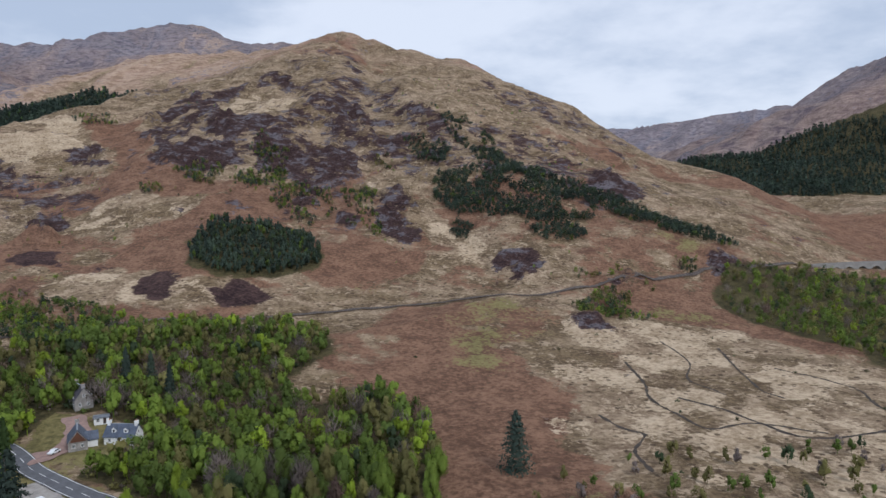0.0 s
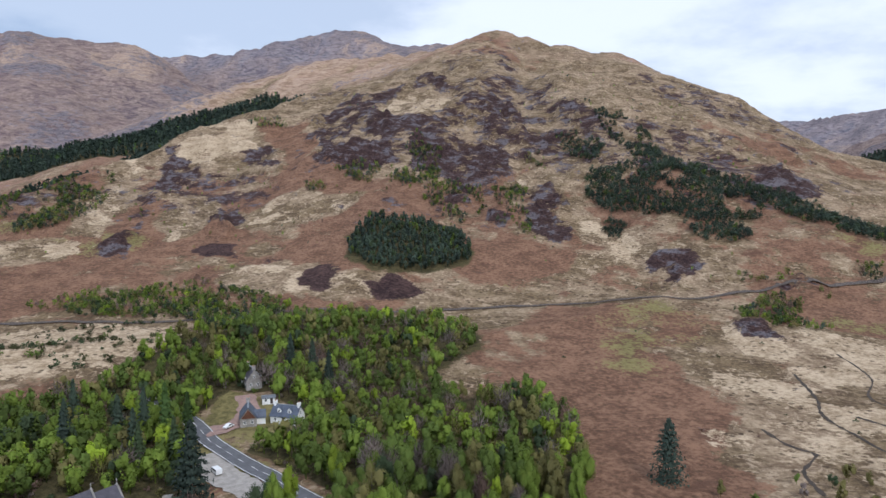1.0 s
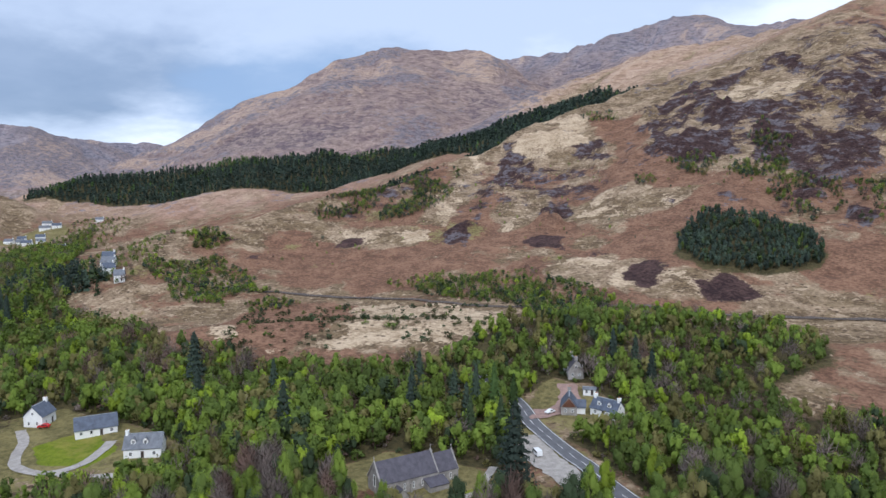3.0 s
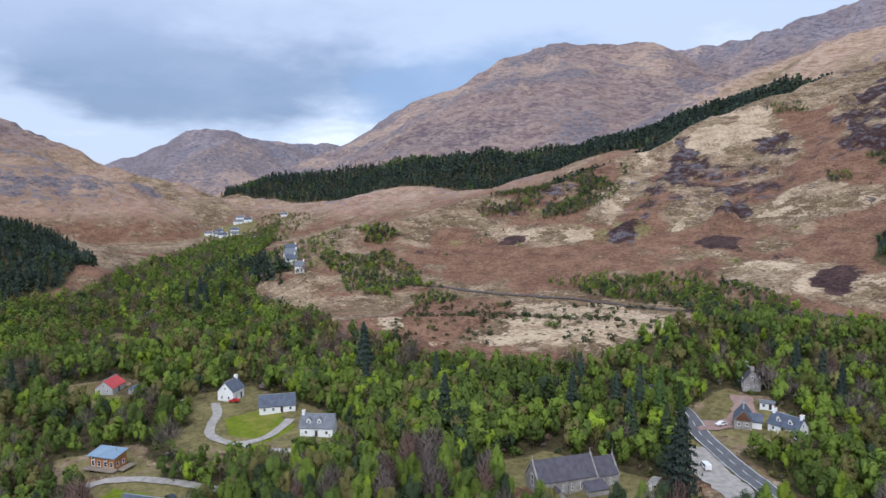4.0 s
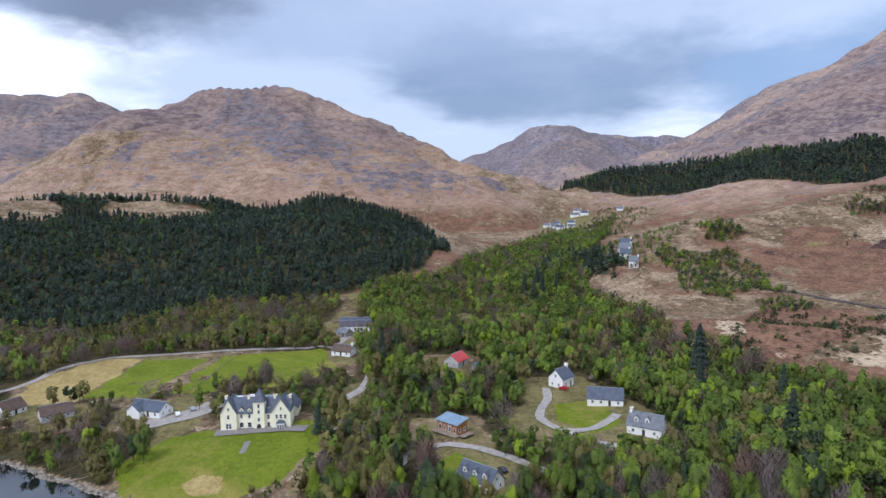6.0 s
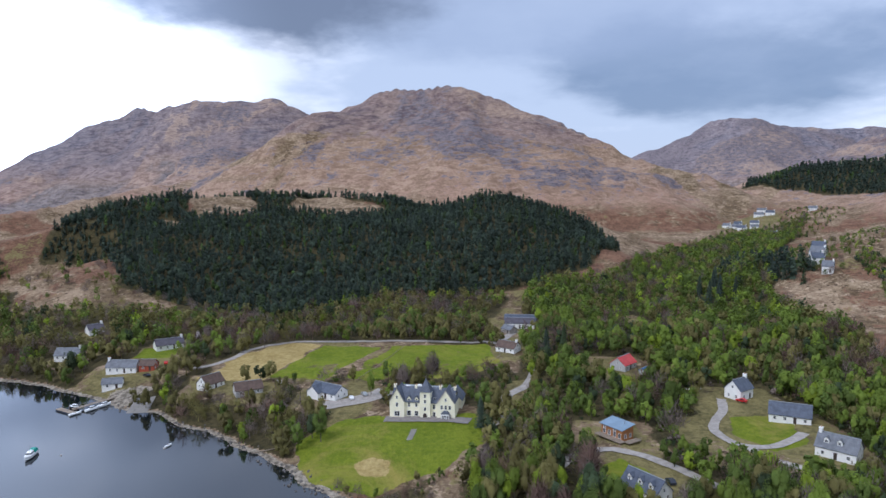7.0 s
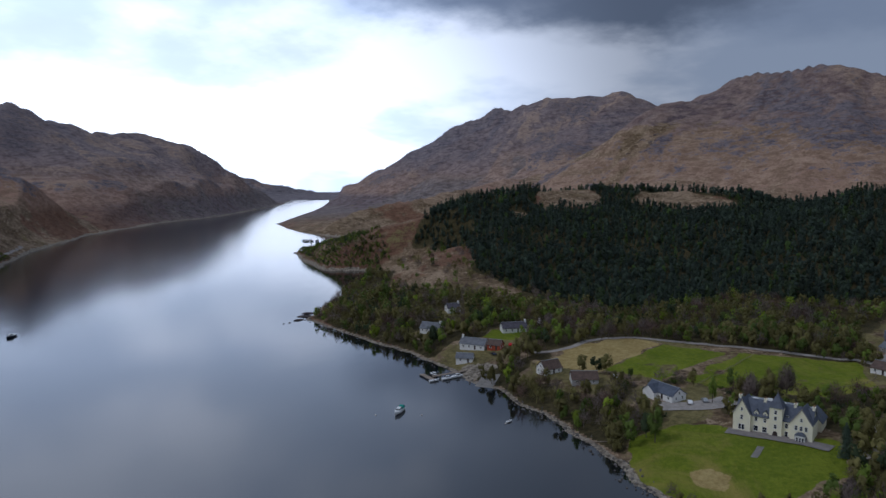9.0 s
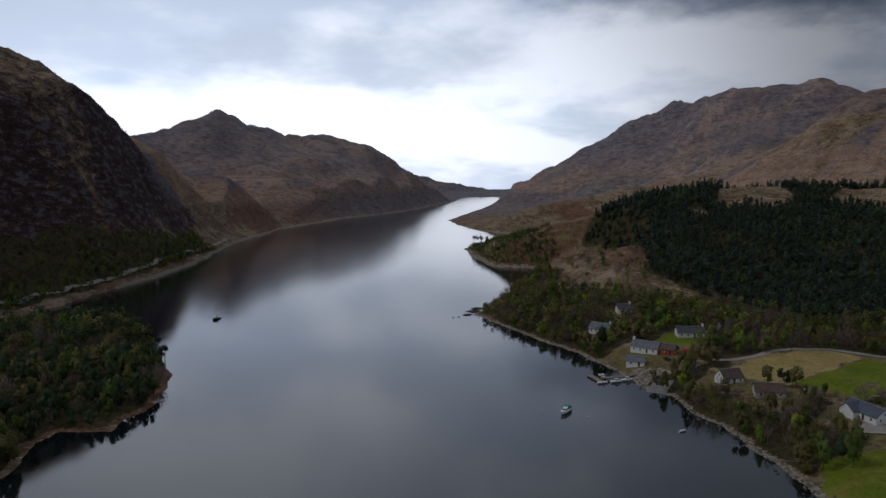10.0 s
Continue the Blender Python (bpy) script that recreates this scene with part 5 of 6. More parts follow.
def window(parent, x, y, z, w, h, face):
    """A framed window whose outer side faces the angle given (degrees round z)."""
    m = pose(x, y, z, 0, 0, face + 90)

    def frame_shape():
        s, b = Shape(), 0.11
        s.box(0, 0.0, h / 2 - b / 2, w, 0.14, b).box(0, -0.03, -h / 2 + b / 2, w + 0.16, 0.22, b)
        s.box(-w / 2 + b / 2, 0, 0, b, 0.14, h - 2 * b).box(w / 2 - b / 2, 0, 0, b, 0.14, h - 2 * b)
        return s.box(0, 0.01, 0, w - 2 * b, 0.1, 0.07)

    f = part("window", shared(("window", w, h), frame_shape, FRAME), None, parent, m=m)
    part("pane", shared(("pane", w, h), lambda: Shape().box(0, 0.03, 0, w - 0.2, 0.04, h - 0.2), GLASS), None, f)
    return f


def door(parent, x, y, z, w, h, face, mat=None):
    m = pose(x, y, z, 0, 0, face + 90)
    d = part("door", Shape().box(0, 0, h / 2, w, 0.12, h).box(0, -0.05, h + 0.06, w + 0.3, 0.16, 0.12), mat or DOOR, parent, m=m)
    return d


def chimney(parent, x, y, z, tall, mat, pots=2):
    c = part("chimney", Shape().box(x, y, z + tall / 2, 0.9, 1.4, tall).box(x, y, z + tall, 1.1, 1.6, 0.2), mat, parent)
    for k in range(pots):
        yy = y + (k - (pots - 1) / 2) * 0.6
        part("chimney_pot", Shape().tube((x, yy, z + tall), (x, yy, z + tall + 0.55), 0.17, 0.13, 8), CLAY, c)


def roof_slab(length, half, rise, over=0.35, thick=0.22, x0=0.0):
    """A pitched roof over a ridge along x; z is counted from the eaves."""
    s, g = Shape(), rise / half
    for k in (1, -1):
        e = half + over
        prof = [(-k * 0.0, rise + thick * 0.4), (k * e, -over * g + thick * 0.4), (k * e, -over * g - thick * 0.6), (0, rise - thick * 0.6)]
        s.prism(prof, x0 - length / 2 - over, x0 + length / 2 + over)
    return s


def gable_body(length, half, eaves, rise, x0=0.0, foot=-2.0):
    return Shape().prism([(-half, foot), (half, foot), (half, eaves), (0, eaves + rise), (-half, eaves)], x0 - length / 2, x0 + length / 2)


def dormer(parent, x, side, half, eaves, rise, wall, slate, w=1.6):
    """A small gabled dormer that breaks the slope on that side (-1 or 1)."""
    y0 = side * half * 0.72
    z0 = eaves + rise * 0.28
    d = part("dormer", Shape().prism([(-w / 2, z0 - 0.5), (w / 2, z0 - 0.5), (w / 2, z0 + 1.3), (0, z0 + 2.1), (-w / 2, z0 + 1.3)], 0, half * 0.62), wall, parent,
             m=pose(x, y0, 0, 0, 0, -90 * side))
    s = Shape()
    for k in (1, -1):
        s.prism([(0, z0 + 2.2), (k * (w / 2 + 0.25), z0 + 1.12), (k * (w / 2 + 0.25), z0 + 1.0), (0, z0 + 2.05)], -0.2, half * 0.66)
    part("dormer_roof", s, slate, d)
    window(d, -0.05, 0, z0 + 0.65, w * 0.66, 1.05, 180)


def house(name, label, x, y, yaw, length, width, eaves, rise, wall="white", slate="slate", storeys=1, dormers=(), back_dormers=(), chimneys=(-1, 1), ends=True, group="", z=None, porch=None, doors=True):
    """A pitched house: ridge along its own x, front towards its own -y."""
    if z is None:
        c, s = math.cos(radians(yaw)), math.sin(radians(yaw))
        z = max(ground_z(x, y), min(ground_z(x + c * length / 2 * i - s * width / 2 * j, y + s * length / 2 * i + c * width / 2 * j) for i in (-1, 1) for j in (-1, 1)) + 0.2)
    h = thing(name, label, "house", pose(x, y, z, 0, 0, yaw), group)
    half = width / 2
    part("wall", gable_body(length, half, eaves, rise), PAINT[wall], h)
    r = part("roof", roof_slab(length, half, rise), SLATE[slate], h)
    part("ridge_cap", Shape().box(0, 0, eaves + rise + 0.1, length + 0.6, 0.4, 0.16), LEAD, h)
    r.location.z = eaves
    for k in chimneys:
        chimney(h, k * (length / 2 - 0.5), 0, eaves + rise - 0.5, 1.7, PAINT["stone" if wall == "stone" else wall], 2)
    n = max(2, int(length // 3.2))
    for s in range(storeys):
        zz = 1.45 + 2.7 * s
        for i in range(n):
            xx = (i - (n - 1) / 2) * length / (n + 0.2)
            for side in (-1, 1):
                if s == 0 and i == n // 2 and doors:
                    door(h, xx, side * (half + 0.02), 0, 1.0, 2.1, 90 * side)
                else:
                    window(h, xx, side * (half + 0.02), zz, 1.1, 1.25, 90 * side)
    if ends:
        for side in (-1, 1):
            for yy in (-half * 0.45, half * 0.45):
                window(h, side * (length / 2 + 0.02), yy, 1.45, 0.95, 1.2, 0 if side > 0 else 180)
            window(h, side * (length / 2 + 0.02), 0, eaves + rise * 0.25, 0.95, 1.15, 0 if side > 0 else 180)
    for u in dormers:
        dormer(h, u * length / 2, -1, half, eaves, rise, PAINT[wall], SLATE[slate])
    for u in back_dormers:
        dormer(h, u * length / 2, 1, half, eaves, rise, PAINT[wall], SLATE[slate])
    if porch is not None:
        p = part("porch", gable_body(2.4, 1.3, 2.2, 1.0), PAINT[wall], h, m=pose(porch * length / 2, -half - 1.0, 0, 0, 0, 90))
        q = part("porch_roof", roof_slab(2.4, 1.3, 1.0, 0.2, 0.15), SLATE[slate], p)
        q.location.z = 2.2
    return h


def make_hotel():
    """Three-storey cream country house with gabled wings and a square tower."""
    z = ground_z(-266, -25) - 0.8
    # its front runs along x and looks along -y
    h = thing("hotel", "cream Victorian country house hotel with slate roofs and square tower", "hotel", pose(-266.5, -25.0, z, 0, 0, 83))
    cream, slate = PAINT["cream"], SLATE["slate"]
    part("wall", gable_body(25, 4.6, 6.9, 4.6), cream, h, "cream main range", pose(0, 4.6, 0))
    part("roof", roof_slab(25, 4.6, 4.6), slate, h, "steep slate main roof", pose(0, 4.6, 6.9))
    for name, x, w, tall, rise, out in (("left_wing", -10.2, 6.0, 7.2, 5.0, 1.4), ("right_wing", 9.6, 7.2, 7.4, 5.0, 1.8)):
        g = part("gable_wing", gable_body(9.0, w / 2, tall, rise), cream, h, m=pose(x, 4.5 - out, 0, 0, 0, 90))
        part("wing_roof", roof_slab(9.0, w / 2, rise, 0.12), slate, g, m=pose(0, 0, tall))
        part("skew", Shape().prism([(-w / 2 - 0.15, tall - 0.2), (0, tall + rise + 0.35), (w / 2 + 0.15, tall - 0.2), (w / 2 - 0.2, tall - 0.2), (0, tall + rise - 0.2), (-w / 2 + 0.2, tall - 0.2)], -4.75, -4.5), PAINT["stone"], g)
        y = -out - 0.02
        for xx in ((-0.9, 0.9) if w < 7 else (-1.6, 1.6)):
            window(h, x + xx * (0.6 if w < 7 else 0.9), y, 2.0, 1.1, 2.0, -90)
        for xx in ((0,) if w < 7 else (-1.6, 0, 1.6)):
            window(h, x + xx, y, 5.6, 1.0, 1.7, -90)
        window(h, x, y, 8.6, 0.8, 1.3, -90)
    # bay on the right wing with a slate cap
    bay = part("bay_window", Shape().box(9.6, -2.5, 1.7, 3.0, 1.5, 3.4), FRAME, h, "white bay window")
    part("bay_roof", Shape().box(9.6, -2.5, 3.9, 3.5, 2.0, 1.0, 0, 0.45), slate, bay)
    for xx in (-0.9, 0, 0.9):
        window(bay, 9.6 + xx, -3.28, 1.9, 0.8, 1.9, -90)
    # tower with pyramid roof
    t = part("tower", Shape().box(1.2, 0.9, 4.6, 4.2, 4.6, 13.2), cream, h, "square cream tower")
    part("tower_roof", Shape().add([(-1.3, -1.8, 11.2), (3.7, -1.8, 11.2), (3.7, 3.6, 11.2), (-1.3, 3.6, 11.2), (1.2, 0.9, 16.2)],
                                   [(0, 1, 4), (1, 2, 4), (2, 3, 4), (3, 0, 4), (3, 2, 1, 0)]), slate, t, "steep pyramid slate roof")
    part("finial", Shape().tube((1.2, 0.9, 16.0), (1.2, 0.9, 17.2), 0.09, 0.03, 6), LEAD, t)
    part("archway", Shape().prism([(-0.8, 0), (0.8, 0), (0.8, 1.9), (0.55, 2.5), (0, 2.75), (-0.55, 2.5), (-0.8, 1.9)], -0.06, 0.06), DOOR, t, "dark arched doorway", pose(1.2, -1.44, 0, 0, 0, 90))
    for zz in (4.4, 7.4, 9.6):
        window(t, 1.2, -1.43, zz, 1.0, 1.5, -90)
    for xx in (-5.6, -2.6):
        window(h, xx, -0.03, 2.0, 1.6, 2.0, -90)
        window(h, xx, -0.03, 5.4, 1.0, 1.6, -90)
        d = part("dormer", Shape().prism([(-0.75, 6.4), (0.75, 6.4), (0.75, 8.0), (0, 8.9), (-0.75, 8.0)], 0, 3.0), cream, h, m=pose(xx, 0.2, 0, 0, 0, 90))
        part("dormer_roof", Shape().prism([(0, 9.0), (0.95, 7.85), (0.95, 7.7), (0, 8.8), (-0.95, 7.7), (-0.95, 7.85)], -0.2, 3.2), slate, d)
        window(d, -0.04, 0, 7.3, 0.85, 1.1, 180)
    for zz in (2.0, 5.0):
        window(h, 4.6, -0.03, zz, 1.1, 1.9, -90)
    window(h, 4.6, 0.9, 7.9, 1.0, 1.2, -90)
    # rear ranges and their flat leads
    part("rear_range", Shape().box(-1.0, 13.2, 3.6, 22, 8.0, 9.2), cream, h)
    part("flat_roof", Shape().box(-1.0, 13.2, 8.3, 22.4, 8.4, 0.25), LEAD, h, "pale flat roof behind the ridges")
    for i, xx in enumerate((-9.0, -4.5, 0.5, 5.0, 9.0)):
        part("rooflight", Shape().box(xx, 12.6 + (i % 2) * 2, 8.9, 2.2, 1.6, 1.0, 0, 0.8), FRAME, h)
    side = part("side_range", gable_body(9.0, 3.2, 5.6, 3.4), cream, h, m=pose(11.0, 13.5, 0, 0, 0, 90))
    part("side_roof", roof_slab(9.0, 3.2, 3.4), slate, side, m=pose(0, 0, 5.6))
    for xx, yy in ((-12.3, 4.6), (12.3, 4.6), (-3.6, 4.6), (6.4, 4.6)):
        chimney(h, xx, yy, 10.4, 1.7, cream, 3)
    for yy in (3.0, 7.0):
        for zz in (2.0, 5.4):
            window(h, 12.52, yy, zz, 1.0, 1.6, 0)
            window(h, -12.52, yy, zz, 1.0, 1.6, 180)


def make_church():
    """Grey stone church: nave, lower chancel, porch and side aisle."""
    z = ground_z(-133, 150) - 1.6
    c = thing("church", "grey stone church with purple slate roof and gable crosses", "church", pose(-136.5, 150.5, z, 0, 0, 70))
    stone, slate = PAINT["stone"], SLATE["purple"]
    part("nave", gable_body(19, 4.6, 5.6, 5.2, -1.5), stone, c)
    part("nave_roof", roof_slab(18.3, 4.6, 5.2, 0.15, 0.2, -1.5), slate, c, m=pose(0, 0, 5.6))
    part("chancel", gable_body(7.5, 4.1, 5.0, 4.5, 11.8), stone, c)
    part("chancel_roof", roof_slab(7.0, 4.1, 4.5, 0.12, 0.2, 11.9), slate, c, m=pose(0, 0, 5.0))
    for x, w, e, r in ((-11.1, 4.6, 5.6, 5.2), (8.0, 4.6, 5.6, 5.2), (15.5, 4.1, 5.0, 4.5)):
        k = part("gable_coping", Shape().prism([(-w - 0.3, e - 0.5), (0, e + r + 0.45), (w + 0.3, e - 0.5), (w - 0.1, e - 0.5), (0, e + r - 0.1), (-w + 0.1, e - 0.5)], x - 0.25, x + 0.25), PAINT["stone"], c, "pale stone gable coping")
        part("gable_cross", Shape().box(x, 0, e + r + 1.1, 0.14, 0.14, 1.4).box(x, 0, e + r + 1.3, 0.14, 0.7, 0.14), PAINT["stone"], k)
    part("aisle", Shape().prism([(-8.6, -1), (-4.5, -1), (-4.5, 4.2), (-8.6, 3.0)], 3.0, 9.5), stone, c)
    part("aisle_roof", Shape().prism([(-8.9, 3.0), (-4.55, 4.3), (-4.55, 4.5), (-8.9, 3.2)], 2.8, 9.7), slate, c)
    p = part("porch", gable_body(4.0, 1.8, 2.6, 2.0), stone, c, m=pose(-6.0, -6.4, 0, 0, 0, 90))
    part("porch_roof", roof_slab(4.0, 1.8, 2.0, 0.15, 0.15), slate, p, m=pose(0, 0, 2.6))
    for i in range(6):
        for side in (-1, 1):
            window(c, -9.4 + i * 3.0, side * 4.62, 3.4, 0.6, 2.0, 90 * side)
    for i in range(2):
        for side in (-1, 1):
            window(c, 10.2 + i * 2.6, side * 4.12, 3.1, 0.6, 1.8, 90 * side)
    window(c, -11.02, 0, 5.2, 1.4, 3.4, 180)
    window(c, 15.57, 0, 4.6, 1.5, 3.4, 0)
    for i in range(5):
        part("buttress", Shape().box(-10.6 + i * 4.6, -4.9, 1.8, 0.6, 0.9, 4.4, 0, 0.8), stone, c)


def make_cabin():
    """Two-storey timber house with a single-slope tin roof and a deck."""
    z = ground_z(-241, 46)
    h = thing("timber_house", "orange larch-clad house with sloping blue-grey tin roof and deck", "house", Matrix.LocRotScale((-241.5, 46.5, z), Euler((0, 0, radians(36))), (0.88, 0.88, 0.88)))
    part("wall", Shape().prism([(-3.1, -2.5), (3.1, -2.5), (3.1, 6.4), (-3.1, 5.2)], -5.6, 5.6), PAINT["timber"], h)
    part("roof", Shape().prism([(-3.8, 5.1), (3.7, 6.55), (3.7, 6.8), (-3.8, 5.35)], -6.2, 6.2), SLATE["tin"], h)
    deck = part("deck", Shape().box(0.5, -4.6, 1.2, 14.0, 3.2, 0.25).box(8.2, 0, 1.2, 3.0, 7.0, 0.25), DECK, h, "weathered timber deck on posts")
    for i in range(6):
        part("post", Shape().box(-6 + i * 2.6, -6.0, -0.6, 0.18, 0.18, 3.4), DECK, deck)
    part("railing", Shape().box(0.5, -6.15, 2.3, 14.0, 0.08, 0.1).box(0.5, -6.15, 1.8, 14.0, 0.05, 0.06).box(9.65, -1.0, 2.3, 0.08, 9.0, 0.1), DECK, deck)
    for xx in (-3.9, -1.3, 1.6, 4.2):
        window(h, xx, -3.12, 2.6, 1.5, 2.0, -90)
        window(h, xx, -3.12, 4.4, 1.3, 1.1, -90) if xx in (-3.9, 1.6) else None
    for yy in (-1.4, 1.4):
        window(h, 5.62, yy, 2.6, 1.2, 1.6, 0)
    part("flue", Shape().tube((3.0, 1.0, 6.0), (3.0, 1.0, 7.6), 0.15, 0.15, 8), LEAD, h)


make_hotel()
make_church()
make_cabin()
house("cottage", "white cottage with blue slate roof and two dormers", -114.5, 240.5, -5, 11, 6.6, 2.9, 3.4, dormers=(-0.4, 0.4))
lodge = house("stone_lodge", "stone gate lodge with slate roof and brown timber gable", -128.5, 236, -62, 9.5, 6.0, 3.2, 3.8, wall="stone", chimneys=(-1,))
part("rear_wing", gable_body(4.0, 2.2, 2.6, 2.2), PAINT["white"], lodge, "white rear wing", pose(0.5, 4.2, 0, 0, 0, 90))
part("wing_roof", roof_slab(4.0, 2.2, 2.2), SLATE["slate"], lodge, m=pose(0.5, 4.2, 2.6, 0, 0, 90))
part("timber_gable", Shape().prism([(-2.6, 2.9), (2.6, 2.9), (0, 6.2)], -0.12, 0.12), PAINT["brown"], lodge, "brown timber gable front", pose(4.86, 0, 0))
house("stone_house", "tall grey stone house with steep dark roof among trees", -144, 268, -48, 10, 6.6, 3.8, 4.2, wall="stone", slate="purple", storeys=2)
house("garage", "small white flat-fronted garage beside the cottage", -129.5, 255, 25, 5, 4, 2.4, 0.5, slate="grey", chimneys=(), ends=False)
house("house", "white gabled house with dark slate roof on a rise", -285, 104, 128, 9, 7.2, 4.2, 3.7, storeys=1, chimneys=(1,), group="white houses on the rise")
house("house", "long white cottage with dark slate roof and skylights", -258, 113, 67, 14, 7.5, 2.9, 3.6, chimneys=(), group="white houses on the rise")
house("house", "white house with gabled dormers beside bare earth", -224, 114, 48, 12, 7.5, 3.4, 3.8, slate="grey", dormers=(-0.5, 0.15), chimneys=(-1,), group="white houses on the rise")
house("house", "white gabled cottage with three slate dormers on the drive", -199, 47, 37, 13, 7.4, 2.9, 3.8, dormers=(-0.6, 0.0, 0.6), chimneys=())
house("red_roofed_house", "grey cottage with bright red tin roof among trees", -331, 66, 140, 11, 8, 2.9, 3.2, wall="grey", slate="red", chimneys=())
house("blue_shed", "small shed with a bright blue roof beside the red-roofed house", -322, 74, 140, 4.5, 3.2, 2.1, 0.9, wall="grey", slate="blue", chimneys=(), ends=False)
house("workshop", "long dark-roofed workshop range in the wood", -434, 22, 86, 20, 8, 3.6, 2.6, wall="grey", slate="slate", group="workshop ranges", chimneys=(), ends=False)
house("workshop", "second dark-roofed workshop range with pale gable", -424, 21, 86, 18, 8, 3.4, 2.6, wall="white", slate="purple", chimneys=(), ends=False, group="workshop ranges")
house("shed", "small dark-roofed shed near the workshop", -412, 14, 40, 8, 6, 2.6, 2.0, wall="stone", slate="grey", chimneys=(), ends=False)
house("bungalow", "brown-tiled bungalow half hidden by trees", -366, 12, 60, 11, 8, 2.6, 2.8, wall="white", slate="brown", chimneys=(1,))
lodge_house = house("lodge_house", "white bungalow with pale slate roof beside a car park", -293, -69, 60, 15, 8, 2.8, 2.8, slate="slate", chimneys=())
part("cross_wing", gable_body(5.4, 3.2, 2.8, 2.6), PAINT["white"], lodge_house, "white gabled cross wing", pose(-3.6, -3.6, 0, 0, 0, 90))
part("wing_roof", roof_slab(5.4, 3.2, 2.6), SLATE["slate"], lodge_house, m=pose(-3.6, -3.6, 2.8, 0, 0, 90))
house("boathouse", "long grey-roofed white house above the pier", -334, -184, 94, 15, 7, 3.0, 2.8, slate="grey", storeys=1, chimneys=(-1,))
house("red_cottage", "rust-red painted cottage joined to a white house", -335.5, -171.5, 94, 7.5, 6.4, 2.7, 2.4, wall="rust", slate="brown", chimneys=())
house("villa", "white lochside villa with grey slate roof and deck", -359, -228, 95, 13, 8, 2.8, 3.2, slate="grey", chimneys=(1,))
house("bungalow", "white bungalow with dark roof behind the shore trees", -372, -178, 130, 15, 8, 2.8, 2.8, slate="purple", chimneys=(1,))
house("far_cottage", "white cottage with dark roof deep among trees", -403, -239, 140, 9, 7, 2.7, 2.8, slate="purple", chimneys=(1,))
house("white_cottage", "white gabled cottage with dark roof among bushes", -310, -129, 150, 10, 7.5, 2.8, 3.4, slate="brown", chimneys=())
house("grey_bungalow", "low grey bungalow with brown roof by the shore", -301, -108, 120, 12, 8, 2.6, 2.8, wall="grey", slate="brown", chimneys=())
house("pier_shed", "low pale boat shed at the head of the pier", -318, -181, 110, 9, 6, 2.6, 2.0, slate="grey", chimneys=(), ends=False)
for i, (x, y, yaw, n) in enumerate([(-1164, 396, 40, 13), (-1165, 414, 60, 12), (-1132, 400, 70, 12), (-1103, 398, 50, 14), (-1100, 416, 80, 12), (-1142, 432, 60, 13), (-1219, 468, 75, 16), (-1222, 488, 60, 14),
                                    (-1262, 489, 60, 15), (-1014, 409, 70, 12), (-1183, 541, 50, 13), (-541, 253, 60, 9), (-526, 246, 40, 10), (-513, 239, 80, 8), (-492, 237, 60, 7)]):
    house("village_house", ["white village house with grey slate roof", "white village house with dark gable"][i % 2], x, y, yaw, n, 8, 4.4, 3.6, slate=("grey", "slate")[i % 2], storeys=1, chimneys=(1,), ends=False, group="village houses up the glen")

# ---- roads, tracks and the railway ----
ASPHALT = plain("asphalt", (0.12, 0.12, 0.13), 0.85, 0.15, 2.0, bumps=0.2)
GRAVEL = plain("pale_gravel", (0.34, 0.31, 0.28), 0.95, 0.2, 2.0, bumps=0.4)
ROSE = plain("reddish_gravel", (0.3, 0.2, 0.17), 0.95, 0.18, 2.0, bumps=0.4)
LINE = plain("white_road_paint", (0.75, 0.75, 0.72), 0.7, 0.1)
BALLAST = plain("brown_ballast", (0.1, 0.08, 0.068), 0.95, 0.3, 2.0, bumps=0.5)
STEEL = plain("rail_steel", (0.2, 0.15, 0.12), 0.4, 0.2, 2.0, 0.8)
CONCRETE = plain("weathered_concrete", (0.25, 0.235, 0.215), 0.9, 0.2, 0.6, bumps=0.3)
PEAT = plain("wet_peat", (0.05, 0.036, 0.026), 0.7, 0.3, 1.0, bumps=0.4)


def smooth_line(points, step=3.0):
    """Points along a soft curve through those given."""
    p = [np.array(q, float) for q in points]
    p = [2 * p[0] - p[1]] + p + [2 * p[-1] - p[-2]]
    out = []
    for a, b, c, d in zip(p, p[1:], p[2:], p[3:]):
        n = max(1, int(np.linalg.norm(c - b) / step))
        for i in range(n):
            t = i / n
            out.append(0.5 * (2 * b + (c - a) * t + (2 * a - 5 * b + 4 * c - d) * t * t + (3 * b - a - 3 * c + d) * t ** 3))
    out.append(p[-2])
    return np.array(out)


